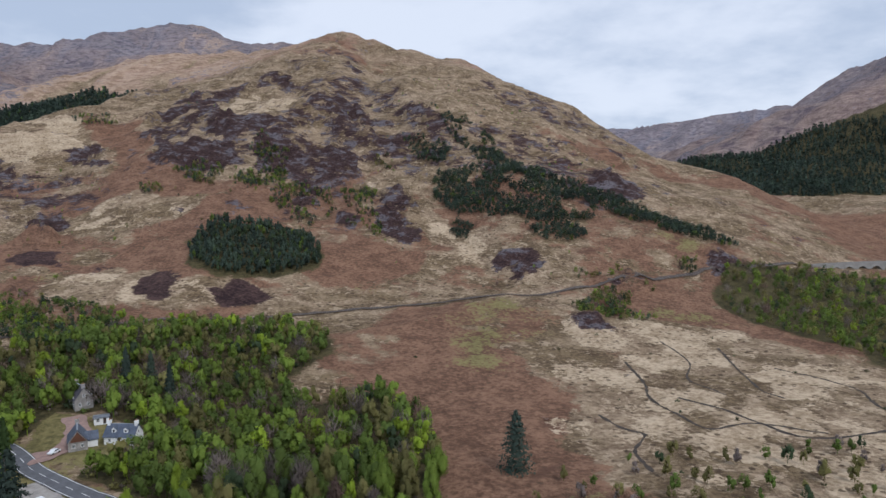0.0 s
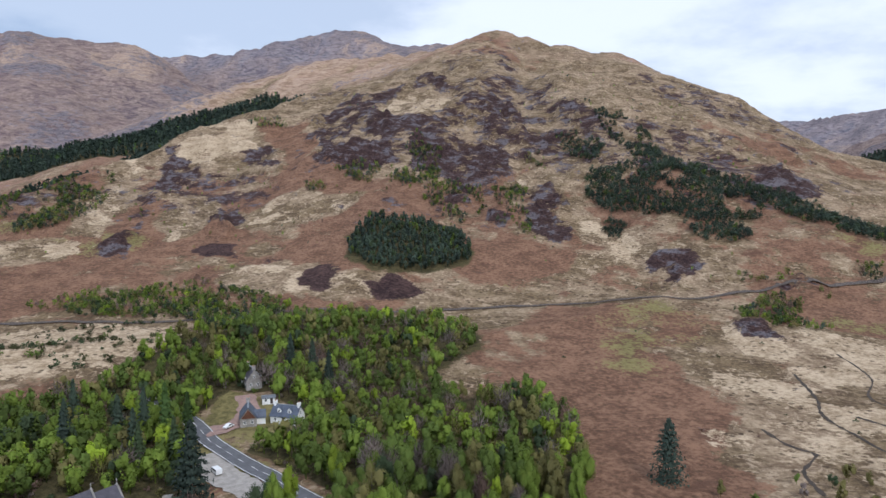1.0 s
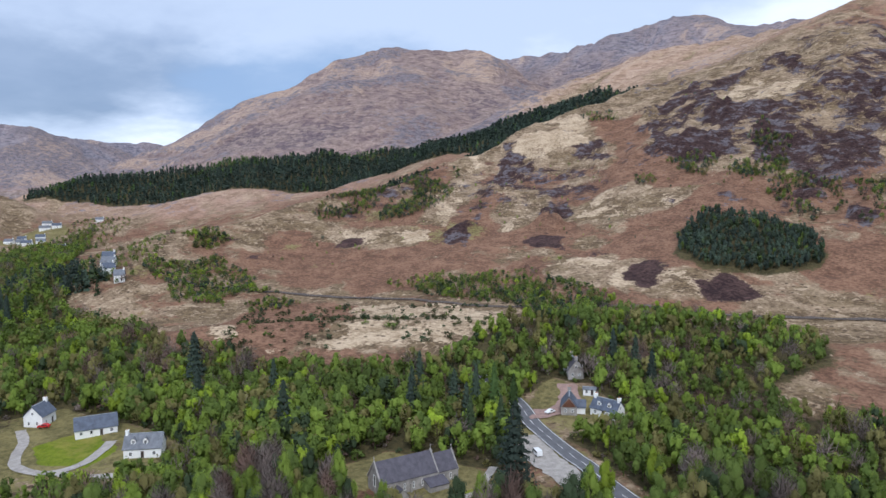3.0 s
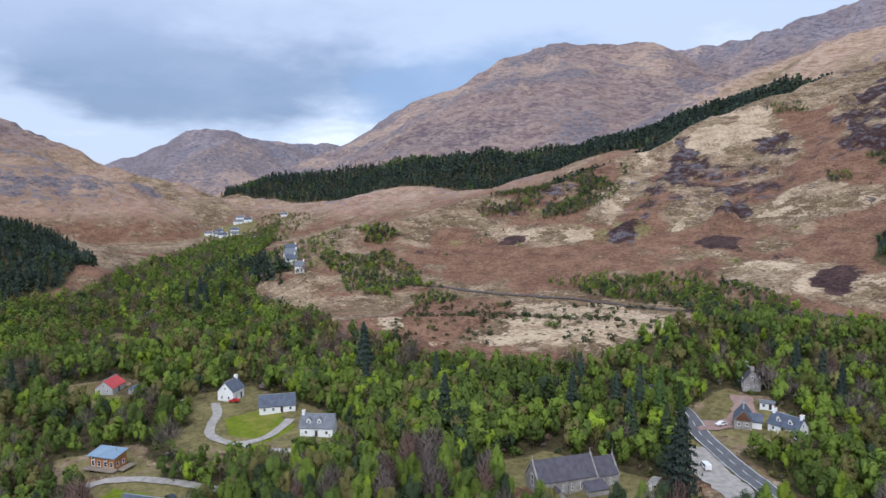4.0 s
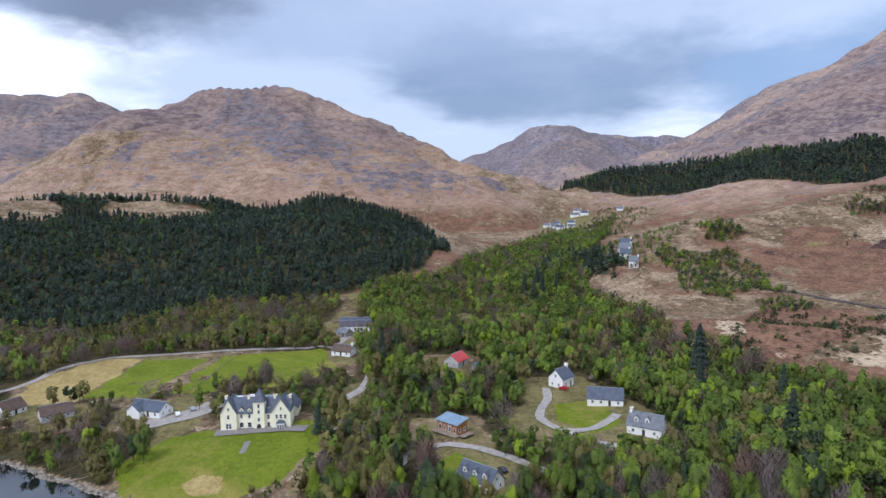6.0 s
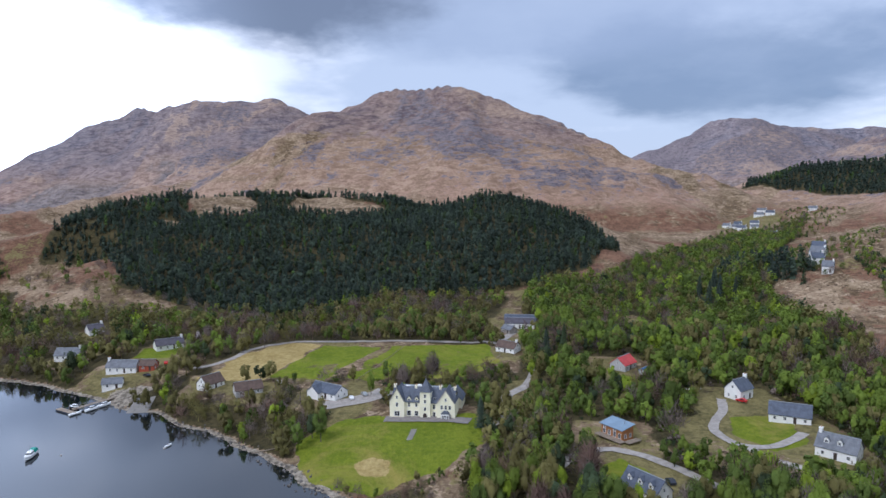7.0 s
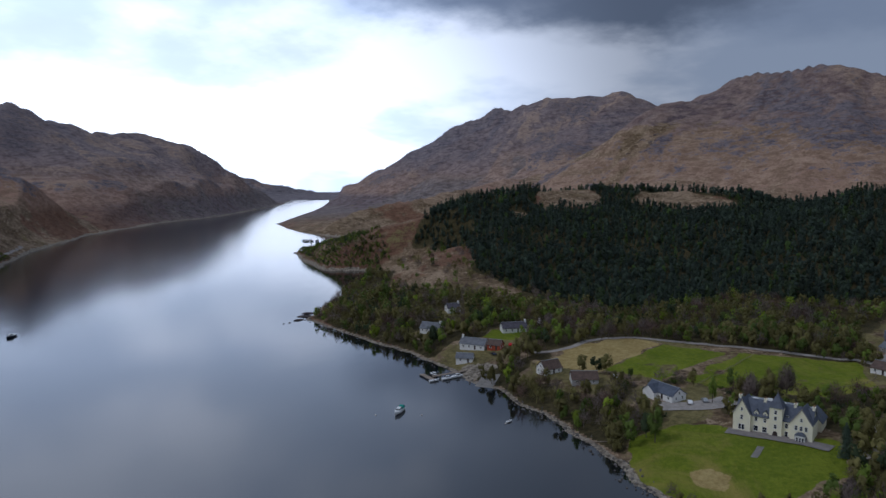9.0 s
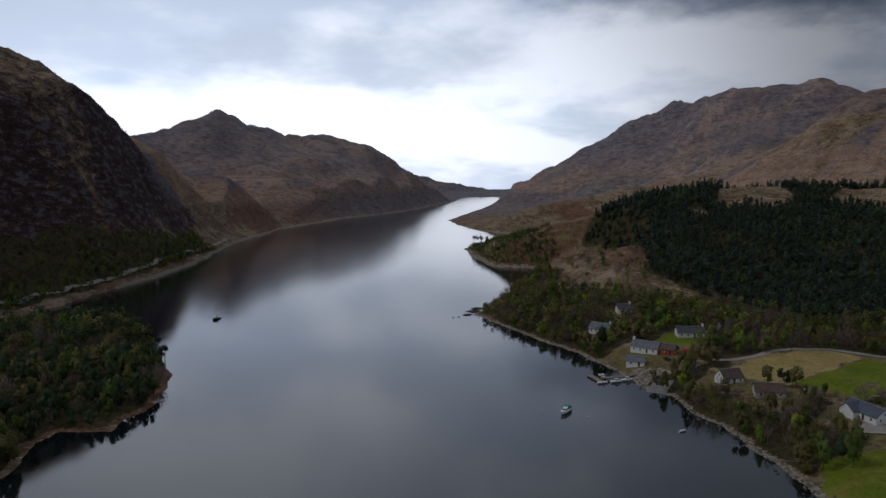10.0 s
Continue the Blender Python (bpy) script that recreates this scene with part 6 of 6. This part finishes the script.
def ribbon(points, width, lift, offset=0.0, cross=4, step=3.0, dash=None, ragged=0.0):
    """A strip laid on the land along a line; dash: metres on and off."""
    line = smooth_line(points, step)
    way = np.gradient(line, axis=0)
    way /= np.linalg.norm(way, axis=1, keepdims=True)
    side = np.stack([way[:, 1], -way[:, 0]], 1)
    rng = np.random.default_rng(len(points) * 7)
    w = width * (1 + ragged * rng.uniform(-1, 1, len(line)))
    k = np.linspace(-0.5, 0.5, cross)
    xy = line[:, None, :] + side[:, None, :] * (k[None, :, None] * w[:, None, None] + offset)
    centre = height(line[:, 0], line[:, 1])
    z = 0.5 * height(xy[..., 0], xy[..., 1]) + 0.5 * centre[:, None] + lift
    z = np.maximum(z, height(xy[..., 0], xy[..., 1]) + 0.5 * lift)
    verts = np.concatenate([xy, z[..., None]], -1).reshape(-1, 3)
    length = np.concatenate([[0], np.cumsum(np.linalg.norm(np.diff(line, axis=0), axis=1))])
    faces = []
    for i in range(len(line) - 1):
        if dash and length[i] % (dash[0] + dash[1]) > dash[0]:
            continue
        faces += [(i * cross + j, i * cross + j + 1, (i + 1) * cross + j + 1, (i + 1) * cross + j) for j in range(cross - 1)]
    return Shape().add(verts, faces)


def lay(name, label, category, shape, mat, parent=None):
    if parent:
        return part(name, shape, mat, parent, label)
    return tagged(new(name, shape.mesh(name, mat)), label, category, kind="structure")


ROAD = [(-176, 246), (-150, 231), (-132, 216), (-113, 203.5), (-97, 193.5), (-84, 185), (-66, 172), (-40, 150), (-10, 120)]
road = lay("road", "two-lane grey asphalt road with white markings", "road", ribbon(ROAD, 7.2, 0.3, step=2.0), ASPHALT)
for off in (-3.2, 3.2):
    lay("edge_line", "", "", ribbon(ROAD, 0.22, 0.33, off, 2, 2.0), LINE, road)
lay("centre_line", "", "", ribbon(ROAD, 0.2, 0.33, 0, 2, 1.0, (4, 4)), LINE, road)
lay("pavement_layby", "pale gravel lay-by beside the road", "lay-by", ribbon([(-130, 205), (-118, 194), (-106, 187), (-94, 180)], 11.0, 0.22, -1.0, 6, 2.0, None, 0.12), GRAVEL)
lay("forecourt", "reddish gravel forecourt before the stone lodge", "driveway", ribbon([(-139, 222), (-134, 229), (-131, 238), (-136, 250), (-142, 258)], 8.5, 0.2, 0, 5, 2.0, None, 0.15), ROSE)
for name, label, pts, w in (
        ("driveway", "pale gravel drive to the white houses", [(-282, 96), (-268, 92), (-258, 86), (-246, 82), (-234, 86), (-232, 96), (-238, 106), (-244, 112)], 3.6),
        ("driveway", "pale gravel drive branching to the upper house", [(-234, 87), (-222, 92), (-214, 100), (-212, 108)], 3.6),
        ("driveway", "curving pale drive past the timber house", [(-218, 24), (-226, 30), (-230, 40), (-227, 49), (-219, 58), (-205, 68), (-190, 78)], 3.8),
        ("driveway", "gravel drive behind the hotel", [(-256, 0), (-262, 8), (-275, 7), (-288, 9), (-303, 18), (-330, 24)], 4.5),
        ("lane", "narrow grey lane along the field", [(-335, -150), (-345, -136), (-372, -125), (-383, -104), (-386, -60), (-386, -20), (-384, 4), (-370, 12)], 4.0),
        ("path", "pale path to the church door", [(-124, 178), (-120, 168), (-116, 160), (-119, 152)], 2.6),
        ("car_park", "grey gravel car park beside the bungalow", [(-280, -70), (-284, -60), (-290, -50), (-300, -44)], 10.0),
        ("track", "gravel yard track to the workshop", [(-384, 8), (-400, 12), (-415, 18)], 5.0),
        ("shore_road", "pale shore road under the south hill", [(-40, -604), (-110, -608), (-170, -652), (-262, -728), (-350, -822), (-460, -950), (-540, -1055)], 5.0)):
    lay(name, label, "driveway" if name == "driveway" else name.replace("_", " "), ribbon(pts, w, 0.22, 0, 4, 2.5, None, 0.08), GRAVEL)
DRIVE = plain("grey_chippings", (0.22, 0.2, 0.19), 0.95, 0.2, 2.0, bumps=0.4)
lay("terrace", "grey gravel terrace before the hotel front", "terrace", ribbon([(-264.6, -40), (-263.9, -32), (-262.9, -22), (-262.0, -13), (-260, -6)], 6.0, 0.25, 0, 4, 2.0), DRIVE)
lay("slipway", "pale concrete slipway running into the loch", "slipway", ribbon([(-303, -157), (-296, -155.5), (-288, -154)], 9.0, 0.3, 0, 4, 2.0), CONCRETE)
for pts, w in (([(89.6, 338), (90, 306), (87, 288), (92, 267), (99, 251), (118, 256), (140, 246)], 1.3), ([(146, 364), (142, 333), (138, 297), (143, 285)], 1.1),
               ([(61, 269), (67, 254), (73, 247), (65, 231), (66, 214)], 1.4), ([(99, 288), (109, 276), (118, 260), (126, 246), (141, 242), (170, 250)], 1.5),
               ([(118, 372), (122, 340), (112, 312), (120, 290)], 0.9), ([(160, 330), (180, 300), (176, 270), (196, 240)], 1.2)):
    lay("burn", "narrow dark peaty burn winding over the flats", "stream", ribbon(pts, w, 0.09, 0, 3, 2.0, None, 0.5), PEAT)

RAIL = [(-470, 268), (-425, 296), (-396, 312), (-345, 328), (-300, 341), (-232, 352), (-150, 388), (-66, 423), (-18, 437), (17, 445), (51, 450), (106, 473), (188, 506), (285, 556)]
rail = lay("railway", "single railway line on dark ballast along the hill foot", "railway", ribbon(RAIL, 4.6, 0.35, 0, 4, 4.0, None, 0.2), BALLAST)
for off in (-0.72, 0.72):
    lay("rail", "", "", ribbon(RAIL, 0.14, 0.45, off, 2, 4.0), STEEL, rail)


def make_viaduct():
    """A curved concrete railway viaduct of round arches on tall piers."""
    top = 39.5
    v = thing("viaduct", "grey concrete railway viaduct with round arches", "viaduct", pose(0, 0, 0))
    span, n = 13.5, 15
    x, y, a = 283.0, 556.0, radians(27)
    for i in range(n):
        nx, ny = x + span * math.cos(a), y + span * math.sin(a)
        ang = math.atan2(ny - y, nx - x)
        m = Matrix.Translation((x, y, 0)) @ Matrix.Rotation(ang, 4, "Z")
        base = min(ground_z(x, y), ground_z(nx, ny)) - 3
        part("pier", Shape().box(0, 0, (base + top - 8) / 2, 2.6, 5.0, top - 8 - base, 0, 0.86), CONCRETE, v, m=m)
        arch = [(0.0, top - 9.0)]
        arch += [(span / 2 - (span / 2 - 1.0) * math.cos(math.pi * k / 12), top - 8.5 + 6.2 * math.sin(math.pi * k / 12)) for k in range(13)]
        s = Shape()
        for (xa, za), (xb, zb) in zip(arch[1:], arch[2:]):
            s.add([(xa, -2.6, za), (xb, -2.6, zb), (xb, -2.6, top), (xa, -2.6, top), (xa, 2.6, za), (xb, 2.6, zb), (xb, 2.6, top), (xa, 2.6, top)],
                  [(0, 1, 2, 3), (7, 6, 5, 4), (0, 4, 5, 1), (2, 6, 7, 3)])
        s.box(0.35, 0, top - 4.5, 1.4, 5.2, 9.0).box(span - 0.35, 0, top - 4.5, 1.4, 5.2, 9.0)
        part("arch", s, CONCRETE, v, m=m)
        part("parapet", Shape().box(span / 2, -2.7, top + 0.5, span + 0.3, 0.35, 1.1).box(span / 2, 2.7, top + 0.5, span + 0.3, 0.35, 1.1).box(span / 2, 0, top - 0.1, span, 5.2, 0.3), CONCRETE, v, m=m)
        x, y, a = nx, ny, a - radians(3.0)


make_viaduct()

# ---- conifers that stand out ----
FIR_MESH = {}


def fir_soup(rng, slim, mat):
    faces = fir_crown(rng, 1.0, slim, 2200, 0.02, 0.03, 0.6)
    return soup("crown", faces[0], 3, mat, None, faces[1])


def lone_fir(x, y, tall, wide, kind="needle", label="tall dark spruce with drooping boughs"):
    key = (kind, round(wide / tall, 2))
    if key not in FIR_MESH:
        rng = np.random.default_rng(int(wide * 100) + int(tall))
        FIR_MESH[key] = (trunk_shape(rng, 1.16, 0.016, 0.02, 0).mesh("trunk", BARK), fir_soup(rng, wide / tall, LEAF[kind]))
    t = thing("conifer", label, "tree", Matrix.LocRotScale((x, y, ground_z(x, y) - 0.2), Euler((0, 0, x)), (tall, tall, tall)), "lone conifers")
    part("trunk", FIR_MESH[key][0], None, t)
    part("crown", FIR_MESH[key][1], None, t)


for x, y, tall, wide, kind in [(22.5, 215, 20, 13.5, "needle"), (-110, 169, 27, 15, "needle"), (-268, 160, 27, 12.4, "needle"), (-196, 151, 22, 10.5, "pine"),
                               (-228, 171, 20, 7.0, "pine"), (-156, 212, 20, 6.2, "pine"), (-148, 213, 22, 6.8, "larch"), (-140, 214, 19, 6.0, "larch"), (-250, 150, 19, 7.2, "needle"),
                               (-190, 218, 17, 6.0, "pine"), (-110, 272, 18, 7.0, "needle"), (-131, 280, 20, 7.4, "needle"), (-122, 283, 18, 6.4, "pine"), (-255, -2, 12, 5.6, "pine"),
                               (-470, 150, 20, 7.0, "pine"), (-480, 160, 22, 8.0, "needle"), (-492, 150, 20, 7.0, "pine"), (-500, 162, 21, 7.5, "needle"), (-515, 168, 19, 7.0, "pine"), (-484, 172, 18, 6.6, "pine"),
                               (-340, 30, 18, 6.5, "pine"), (-352, 40, 17, 6.0, "dark"),
                               (-150, 198, 18, 7.0, "pine"), (-143, 191, 16, 6.4, "dark"), (-162, 206, 19, 7.2, "pine"), (-134, 197, 17, 6.2, "dark"), (-172, 192, 18, 7.0, "needle"), (-182, 204, 16, 6.6, "pine")]:
    lone_fir(x, y, tall, wide, kind)
for i, (x, y, kind, scale) in enumerate([(-249, -62, "green", 1.0), (-297, -36, "bare", 1.0), (-300, -30, "olive", 1.05), (-304, -24, "bare", 1.05), (-300, -40, "olive", 0.9), (-252, -66, "dark", 0.8), (-292, -50, "fresh", 0.75), (-262, 8, "olive", 0.9), (-262, 4, "olive", 0.9), (-316, -150, "olive", 0.95), (-322, -152, "olive", 0.9), (-388, -168, "blossom", 0.55), (-384, -160, "bare", 0.75),
                                         (-246, 10, "bare", 0.8), (-252, 20, "fresh", 0.8), (-232, 12, "olive", 0.9), (-222, 8, "olive", 0.95), (-212, 0, "bare", 0.9), (-207, 10, "olive", 1.0), (-238, 22, "green", 0.9),
                                         (-262, 60, "green", 1.0), (-256, 68, "fresh", 0.95), (-268, 72, "green", 1.05), (-186, 60, "olive", 0.9), (-190, 70, "green", 0.9), (-176, 50, "lime", 0.8), (-192, 28, "lime", 0.85)]):
    plant_hero(x, y, ground_z(x, y), kind, i % 4, scale, i * 1.7, "garden trees")

# ---- vehicles ----
CAR_PAINT = {"white": plain("white_car_paint", (0.8, 0.8, 0.8), 0.25, 0.03), "red": plain("red_car_paint", (0.5, 0.03, 0.03), 0.25, 0.05),
             "dark": plain("dark_car_paint", (0.04, 0.045, 0.06), 0.25, 0.05), "silver": plain("silver_car_paint", (0.5, 0.52, 0.54), 0.3, 0.05, metal=0.5)}
TYRE = plain("tyre_rubber", (0.02, 0.02, 0.02), 0.85, 0.1)


def vehicle(x, y, yaw, paint, label, van=False, name="car"):
    z = max(ground_z(x, y), ground_z(x + 1.5 * math.cos(radians(yaw)), y + 1.5 * math.sin(radians(yaw)))) + 0.25
    v = thing(name, label, "van" if van else "car", pose(x, y, z, 0, 0, yaw))
    if van:
        body = [(-2.6, 0.35), (2.5, 0.35), (2.6, 1.0), (1.75, 1.25), (1.2, 2.0), (-2.45, 2.05), (-2.6, 1.2)]
        glass = [(-2.3, 1.25), (1.62, 1.25), (1.15, 1.9), (-2.25, 1.92)]
        half, r = 0.98, 0.34
    else:
        body = [(-2.1, 0.3), (2.1, 0.3), (2.15, 0.7), (1.1, 0.92), (0.4, 1.4), (-1.0, 1.42), (-1.75, 1.0), (-2.12, 0.9)]
        glass = [(-1.6, 0.98), (0.95, 0.95), (0.36, 1.34), (-0.98, 1.36)]
        half, r = 0.88, 0.31
    turn = pose(0, 0, 0, 0, 0, 90)

    def slab(profile, w, inset=0.0):
        return Shape().prism([(a, b) for a, b in profile], -w, w)

    part("body", slab(body, half), CAR_PAINT[paint], v, m=turn)
    part("windows", slab(glass, half + 0.012), GLASS, v, m=turn)
    for sx in (-1, 1):
        for sy in (-1, 1):
            w = part("wheel", Shape().tube((sx * 0.72 * -body[0][0] * 0.86, sy * (half - 0.16), r), (sx * 0.72 * -body[0][0] * 0.86, sy * (half + 0.03), r), r, r, 12), TYRE, v)
            w.location.x = 0
    part("windscreen", Shape().box(body[3][0] - (0.33 if not van else 0.28), 0, (body[3][1] + body[4][1]) / 2, 0.5, half * 1.6, 0.06), GLASS, v, m=pose(0, 0, 0, 0, 0, 0))
    return v


vehicle(-133, 229, 75, "white", "white saloon car on the reddish forecourt")
vehicle(-117.5, 194, -38, "white", "white camper van parked in the gravel lay-by", True, "camper_van")
vehicle(-279, 103, 50, "red", "red car beside the white gabled house")
vehicle(-288, -58, 20, "white", "white car in the gravel car park")
vehicle(-292, -53, 30, "silver", "silver car in the gravel car park")
vehicle(-326, -168, 60, "dark", "dark car behind the pier shed")
vehicle(-341, -165, 20, "red", "red car beside the rust-red cottage")
vehicle(-206, 56, 10, "dark", "dark car on the drive by the dormered cottage")
vehicle(-310, -96, 20, "white", "white car beside the grey bungalow")

# ---- on and by the water ----
HULL = plain("white_boat_paint", (0.78, 0.8, 0.8), 0.35, 0.06)
TEAL = plain("teal_canvas", (0.02, 0.3, 0.24), 0.8, 0.12)
NAVY = plain("dark_hull_paint", (0.03, 0.04, 0.06), 0.4, 0.15)
BUOY = plain("pale_buoy_plastic", (0.7, 0.66, 0.6), 0.5, 0.1)
ROCK = plain("shore_rock", (0.13, 0.12, 0.11), 0.9, 0.4, 0.8, bumps=0.8, depth=0.1)


def hull_shape(length, beam, deep, sheer):
    """A boat's shell: sections from stern to stem."""
    rows = []
    for i in range(9):
        u = i / 8
        w = beam / 2 * (0.82 + 0.18 * math.sin(math.pi * min(1, u * 1.1))) * (1 - max(0, (u - 0.55) / 0.45) ** 2 * 0.97)
        x, top = length * (u - 0.5), deep + sheer * max(0, u - 0.4) ** 2
        rows.append([(x, -w, top), (x, -w * 0.9, deep * 0.35), (x, 0, -0.35 + 0.3 * u), (x, w * 0.9, deep * 0.35), (x, w, top)])
    s = Shape()
    s.add([p for r in rows for p in r], [(i * 5 + j, i * 5 + j + 1, (i + 1) * 5 + j + 1, (i + 1) * 5 + j) for i in range(8) for j in range(4)] + [(0, 1, 2, 3, 4)]
          + [(i * 5, (i + 1) * 5, (i + 1) * 5 + 4, i * 5 + 4) for i in range(8)])
    return s


def boat(x, y, yaw, length, label, cover=None, cabin=True, name="boat", group="", hull=None):
    b = thing(name, label, "boat", pose(x, y, 0.05, 0, 0, yaw), group)
    beam = length * 0.33
    part("hull", hull_shape(length, beam, length * 0.1 + 0.2, length * 0.14), hull or HULL, b)
    deep = length * 0.1 + 0.2
    if cabin:
        part("side_deck", Shape().prism([(-beam * 0.4, deep - 0.02), (beam * 0.4, deep - 0.02), (beam * 0.36, deep + 0.14), (-beam * 0.36, deep + 0.14)], -length * 0.48, length * 0.24), HULL, b, "white side deck")
        c = part("cabin", Shape().box(length * 0.02, 0, deep + 0.5, length * 0.34, beam * 0.62, 1.1, 0, 0.86), HULL, b)
        part("cabin_windows", Shape().box(length * 0.02, 0, deep + 0.68, length * 0.345, beam * 0.63, 0.32, 0, 0.93), GLASS, c)
        part("mast", Shape().tube((0, 0, deep + 1), (0, 0, deep + 3.4), 0.05, 0.03, 6), STEEL, b)
    if cover:
        part("canopy", Shape().box(-length * 0.3, 0, deep + 0.55, length * 0.34, beam * 0.78, 1.0, 0, 0.72), cover, b, "teal canvas canopy")
    if not cabin:
        part("thwart", Shape().box(0, 0, deep + 0.03, 0.3, beam * 0.85, 0.08), DECK, b)
    return b


boat(-238.0, -168.5, 14, 9.5, "white motor boat with teal canopy at its mooring", TEAL)
boat(-251, -122, 160, 3.2, "small white dinghy lying off the shore", cabin=False, name="dinghy")
for x, y in ((-230, -175), (-248.5, -122.5), (-240, -158)):
    b = tagged(new("buoy", Shape().tube((0, 0, -0.2), (0, 0, 0.25), 0.32, 0.3, 10).tube((0, 0, 0.25), (0, 0, 0.45), 0.3, 0.08, 10).mesh("buoy", BUOY)), "pale round mooring buoy", "buoy", "mooring buoys")
    b.location = (x, y, 0)


def make_pier():
    p = thing("pontoon", "dark floating pontoon with a gangway to the shore", "jetty", pose(-288, -186, 0, 0, 0, 62))
    part("float", Shape().box(0, 0, 0.2, 12, 2.6, 0.8), NAVY, p)
    part("deck", Shape().box(0, 0, 0.66, 12.2, 2.8, 0.12), DECK, p)
    for x in (-5.4, 0, 5.4):
        part("pile", Shape().tube((x, 1.55, -2), (x, 1.55, 2.6), 0.16, 0.16, 8), STEEL, p)
    g = thing("jetty", "weathered timber jetty on posts above the shore", "jetty", pose(-297, -178.5, 0, 0, 0, 152))
    part("deck", Shape().box(0, 0, 1.25, 20, 2.2, 0.2), DECK, g)
    for i in range(6):
        for k in (-1, 1):
            part("post", Shape().tube((-9 + 3.6 * i, k, -2), (-9 + 3.6 * i, k, 2.1), 0.14, 0.12, 7), DECK, g)
    part("handrail", Shape().box(0, 1.0, 2.1, 20, 0.08, 0.08), DECK, g)


make_pier()
for i, (x, y, yaw, n) in enumerate([(-291, -176, 150, 6.0), (-297, -173.5, 152, 6.5), (-285, -180, 150, 5.5), (-293, -185, 62, 7.0)]):
    boat(x, y, yaw, n, "white moored day boat beside the jetty", cabin=i != 2, name="moored_boat", group="boats at the jetty", hull=NAVY if i == 3 else None)
boat(-232, -474, 30, 9.0, "dark work boat lying out on the loch", None, True, "work_boat", hull=NAVY)
log_m = Shape().tube((-244.4, -87, 0.5), (-248.5, -77.5, 1.3), 0.22, 0.14, 7)
tagged(new("driftwood", log_m.mesh("driftwood", DECK)), "bleached fallen trunk on the stony shore", "log")


def make_rocks():
    """Boulders strewn along the water's edge."""
    rng = np.random.default_rng(77)
    s = Shape()
    line = LOCH[:17]
    for _ in range(520):
        i = rng.integers(0, len(line) - 1)
        u = rng.uniform()
        x = line[i][0] * (1 - u) + line[i + 1][0] * u + rng.normal(0, 4)
        y = line[i][1] * (1 - u) + line[i + 1][1] * u + rng.normal(0, 4)
        d = shore_distance(np.array([x]), np.array([y]))[0]
        if not -4 < d < 5:
            continue
        r = rng.uniform(0.25, 0.8)
        s.box(x, y, max(0.0, ground_z(x, y)) + r * 0.15, r * rng.uniform(1, 2.2), r * rng.uniform(1, 1.8), r * 1.1, rng.uniform(0, 3), rng.uniform(0.35, 0.7))
    tagged(new("boulders", s.mesh("boulders", ROCK)), "grey boulders strewn along the loch shore", "rocks", kind="stuff")


make_rocks()

# ---- hotel garden ----
steps = thing("garden_steps", "pale stone garden steps down the hotel lawn", "steps", pose(0, 0, 0))
for i in range(9):
    x, y = -253.5 + i * 0.95, -27.2 - i * 0.12
    part("step", Shape().box(x, y, ground_z(x, y) + 0.06, 0.8, 2.2, 0.3, 0.15), CONCRETE, steps)


def fence(name, label, pts, mat, tall=1.1, gap=2.4):
    line = smooth_line(pts, gap)
    f = thing(name, label, "fence", pose(0, 0, 0))
    z = height(line[:, 0], line[:, 1])
    for (x, y), h in zip(line, z):
        part("post", Shape().box(x, y, h + tall / 2 - 0.1, 0.13, 0.13, tall + 0.2), mat, f)
    for (a, za), (b, zb) in zip(zip(line, z), zip(line[1:], z[1:])):
        s = Shape()
        for k in (0.5, 0.92):
            s.tube((a[0], a[1], za + tall * k), (b[0], b[1], zb + tall * k), 0.06, 0.06, 4)
        part("bar", s, mat, f)


fence("garden_fence", "white-painted rail fence round the upper garden", [(-296, 92), (-292, 84), (-284, 80), (-274, 78)], FRAME)
fence("field_fence", "weathered post and rail fence along the field", [(-322, -14), (-350, 6), (-378, 6)], DECK)
fence("field_fence", "weathered post and rail fence between the fields", [(-316, -60), (-340, -52), (-378, -44)], DECK)


# ---- pines on the points, skerries ----
def old_pine(x, y, tall, seed, label="old pine with a bare trunk and flat dark head"):
    rng = np.random.default_rng(seed)
    faces = broad_crown(rng, tall, tall * 0.5, 520, 0.3, 12, 0.5)
    t = thing("pine_tree", label, "tree", pose(x, y, ground_z(x, y) - 0.2, 0, 0, seed * 40), "old pines on the points")
    part("trunk", trunk_shape(rng, tall, 0.26, tall * 0.3, 4), BARK, t)
    part("crown", soup("crown", faces[0], 3, LEAF["needle"], None, faces[1]), None, t)


for i, (x, y, tall) in enumerate([(-724, -672, 17), (-730, -664, 18), (-720, -662, 16), (-729, -652, 15), (-716, -650, 13), (-735, -656, 14), (-156, -384, 11), (-151, -376, 10), (-160, -402, 10), (-163, -420, 9)]):
    old_pine(x, y, tall, 61 + i)


def skerry(x, y, long, wide, tall, turn, seed):
    p = boulder(np.random.default_rng(seed)) * (long, wide, tall)
    c, s = math.cos(turn), math.sin(turn)
    p = np.stack([c * p[:, 0] - s * p[:, 1] + x, s * p[:, 0] + c * p[:, 1] + y, p[:, 2] + 0.12], 1)
    tagged(new("rock", soup("rock", p, 3, CRAG)), "low dark wet rock off the shore point", "rock", "skerries")


for i, (x, y, long, wide, tall, turn) in enumerate([(-378, -352, 16, 7, 2.4, 2.6), (-388, -357, 12, 6, 2.6, 2.4), (-366, -346, 9, 5, 1.6, 2.7), (-355, -345, 3.4, 2, 0.9, 0.4), (-351, -347, 2.4, 1.6, 0.8, 1.0),
                                                    (-371, -333, 4, 3, 1.3, 0.2)]):
    skerry(x, y, long, wide, tall, turn, 80 + i)
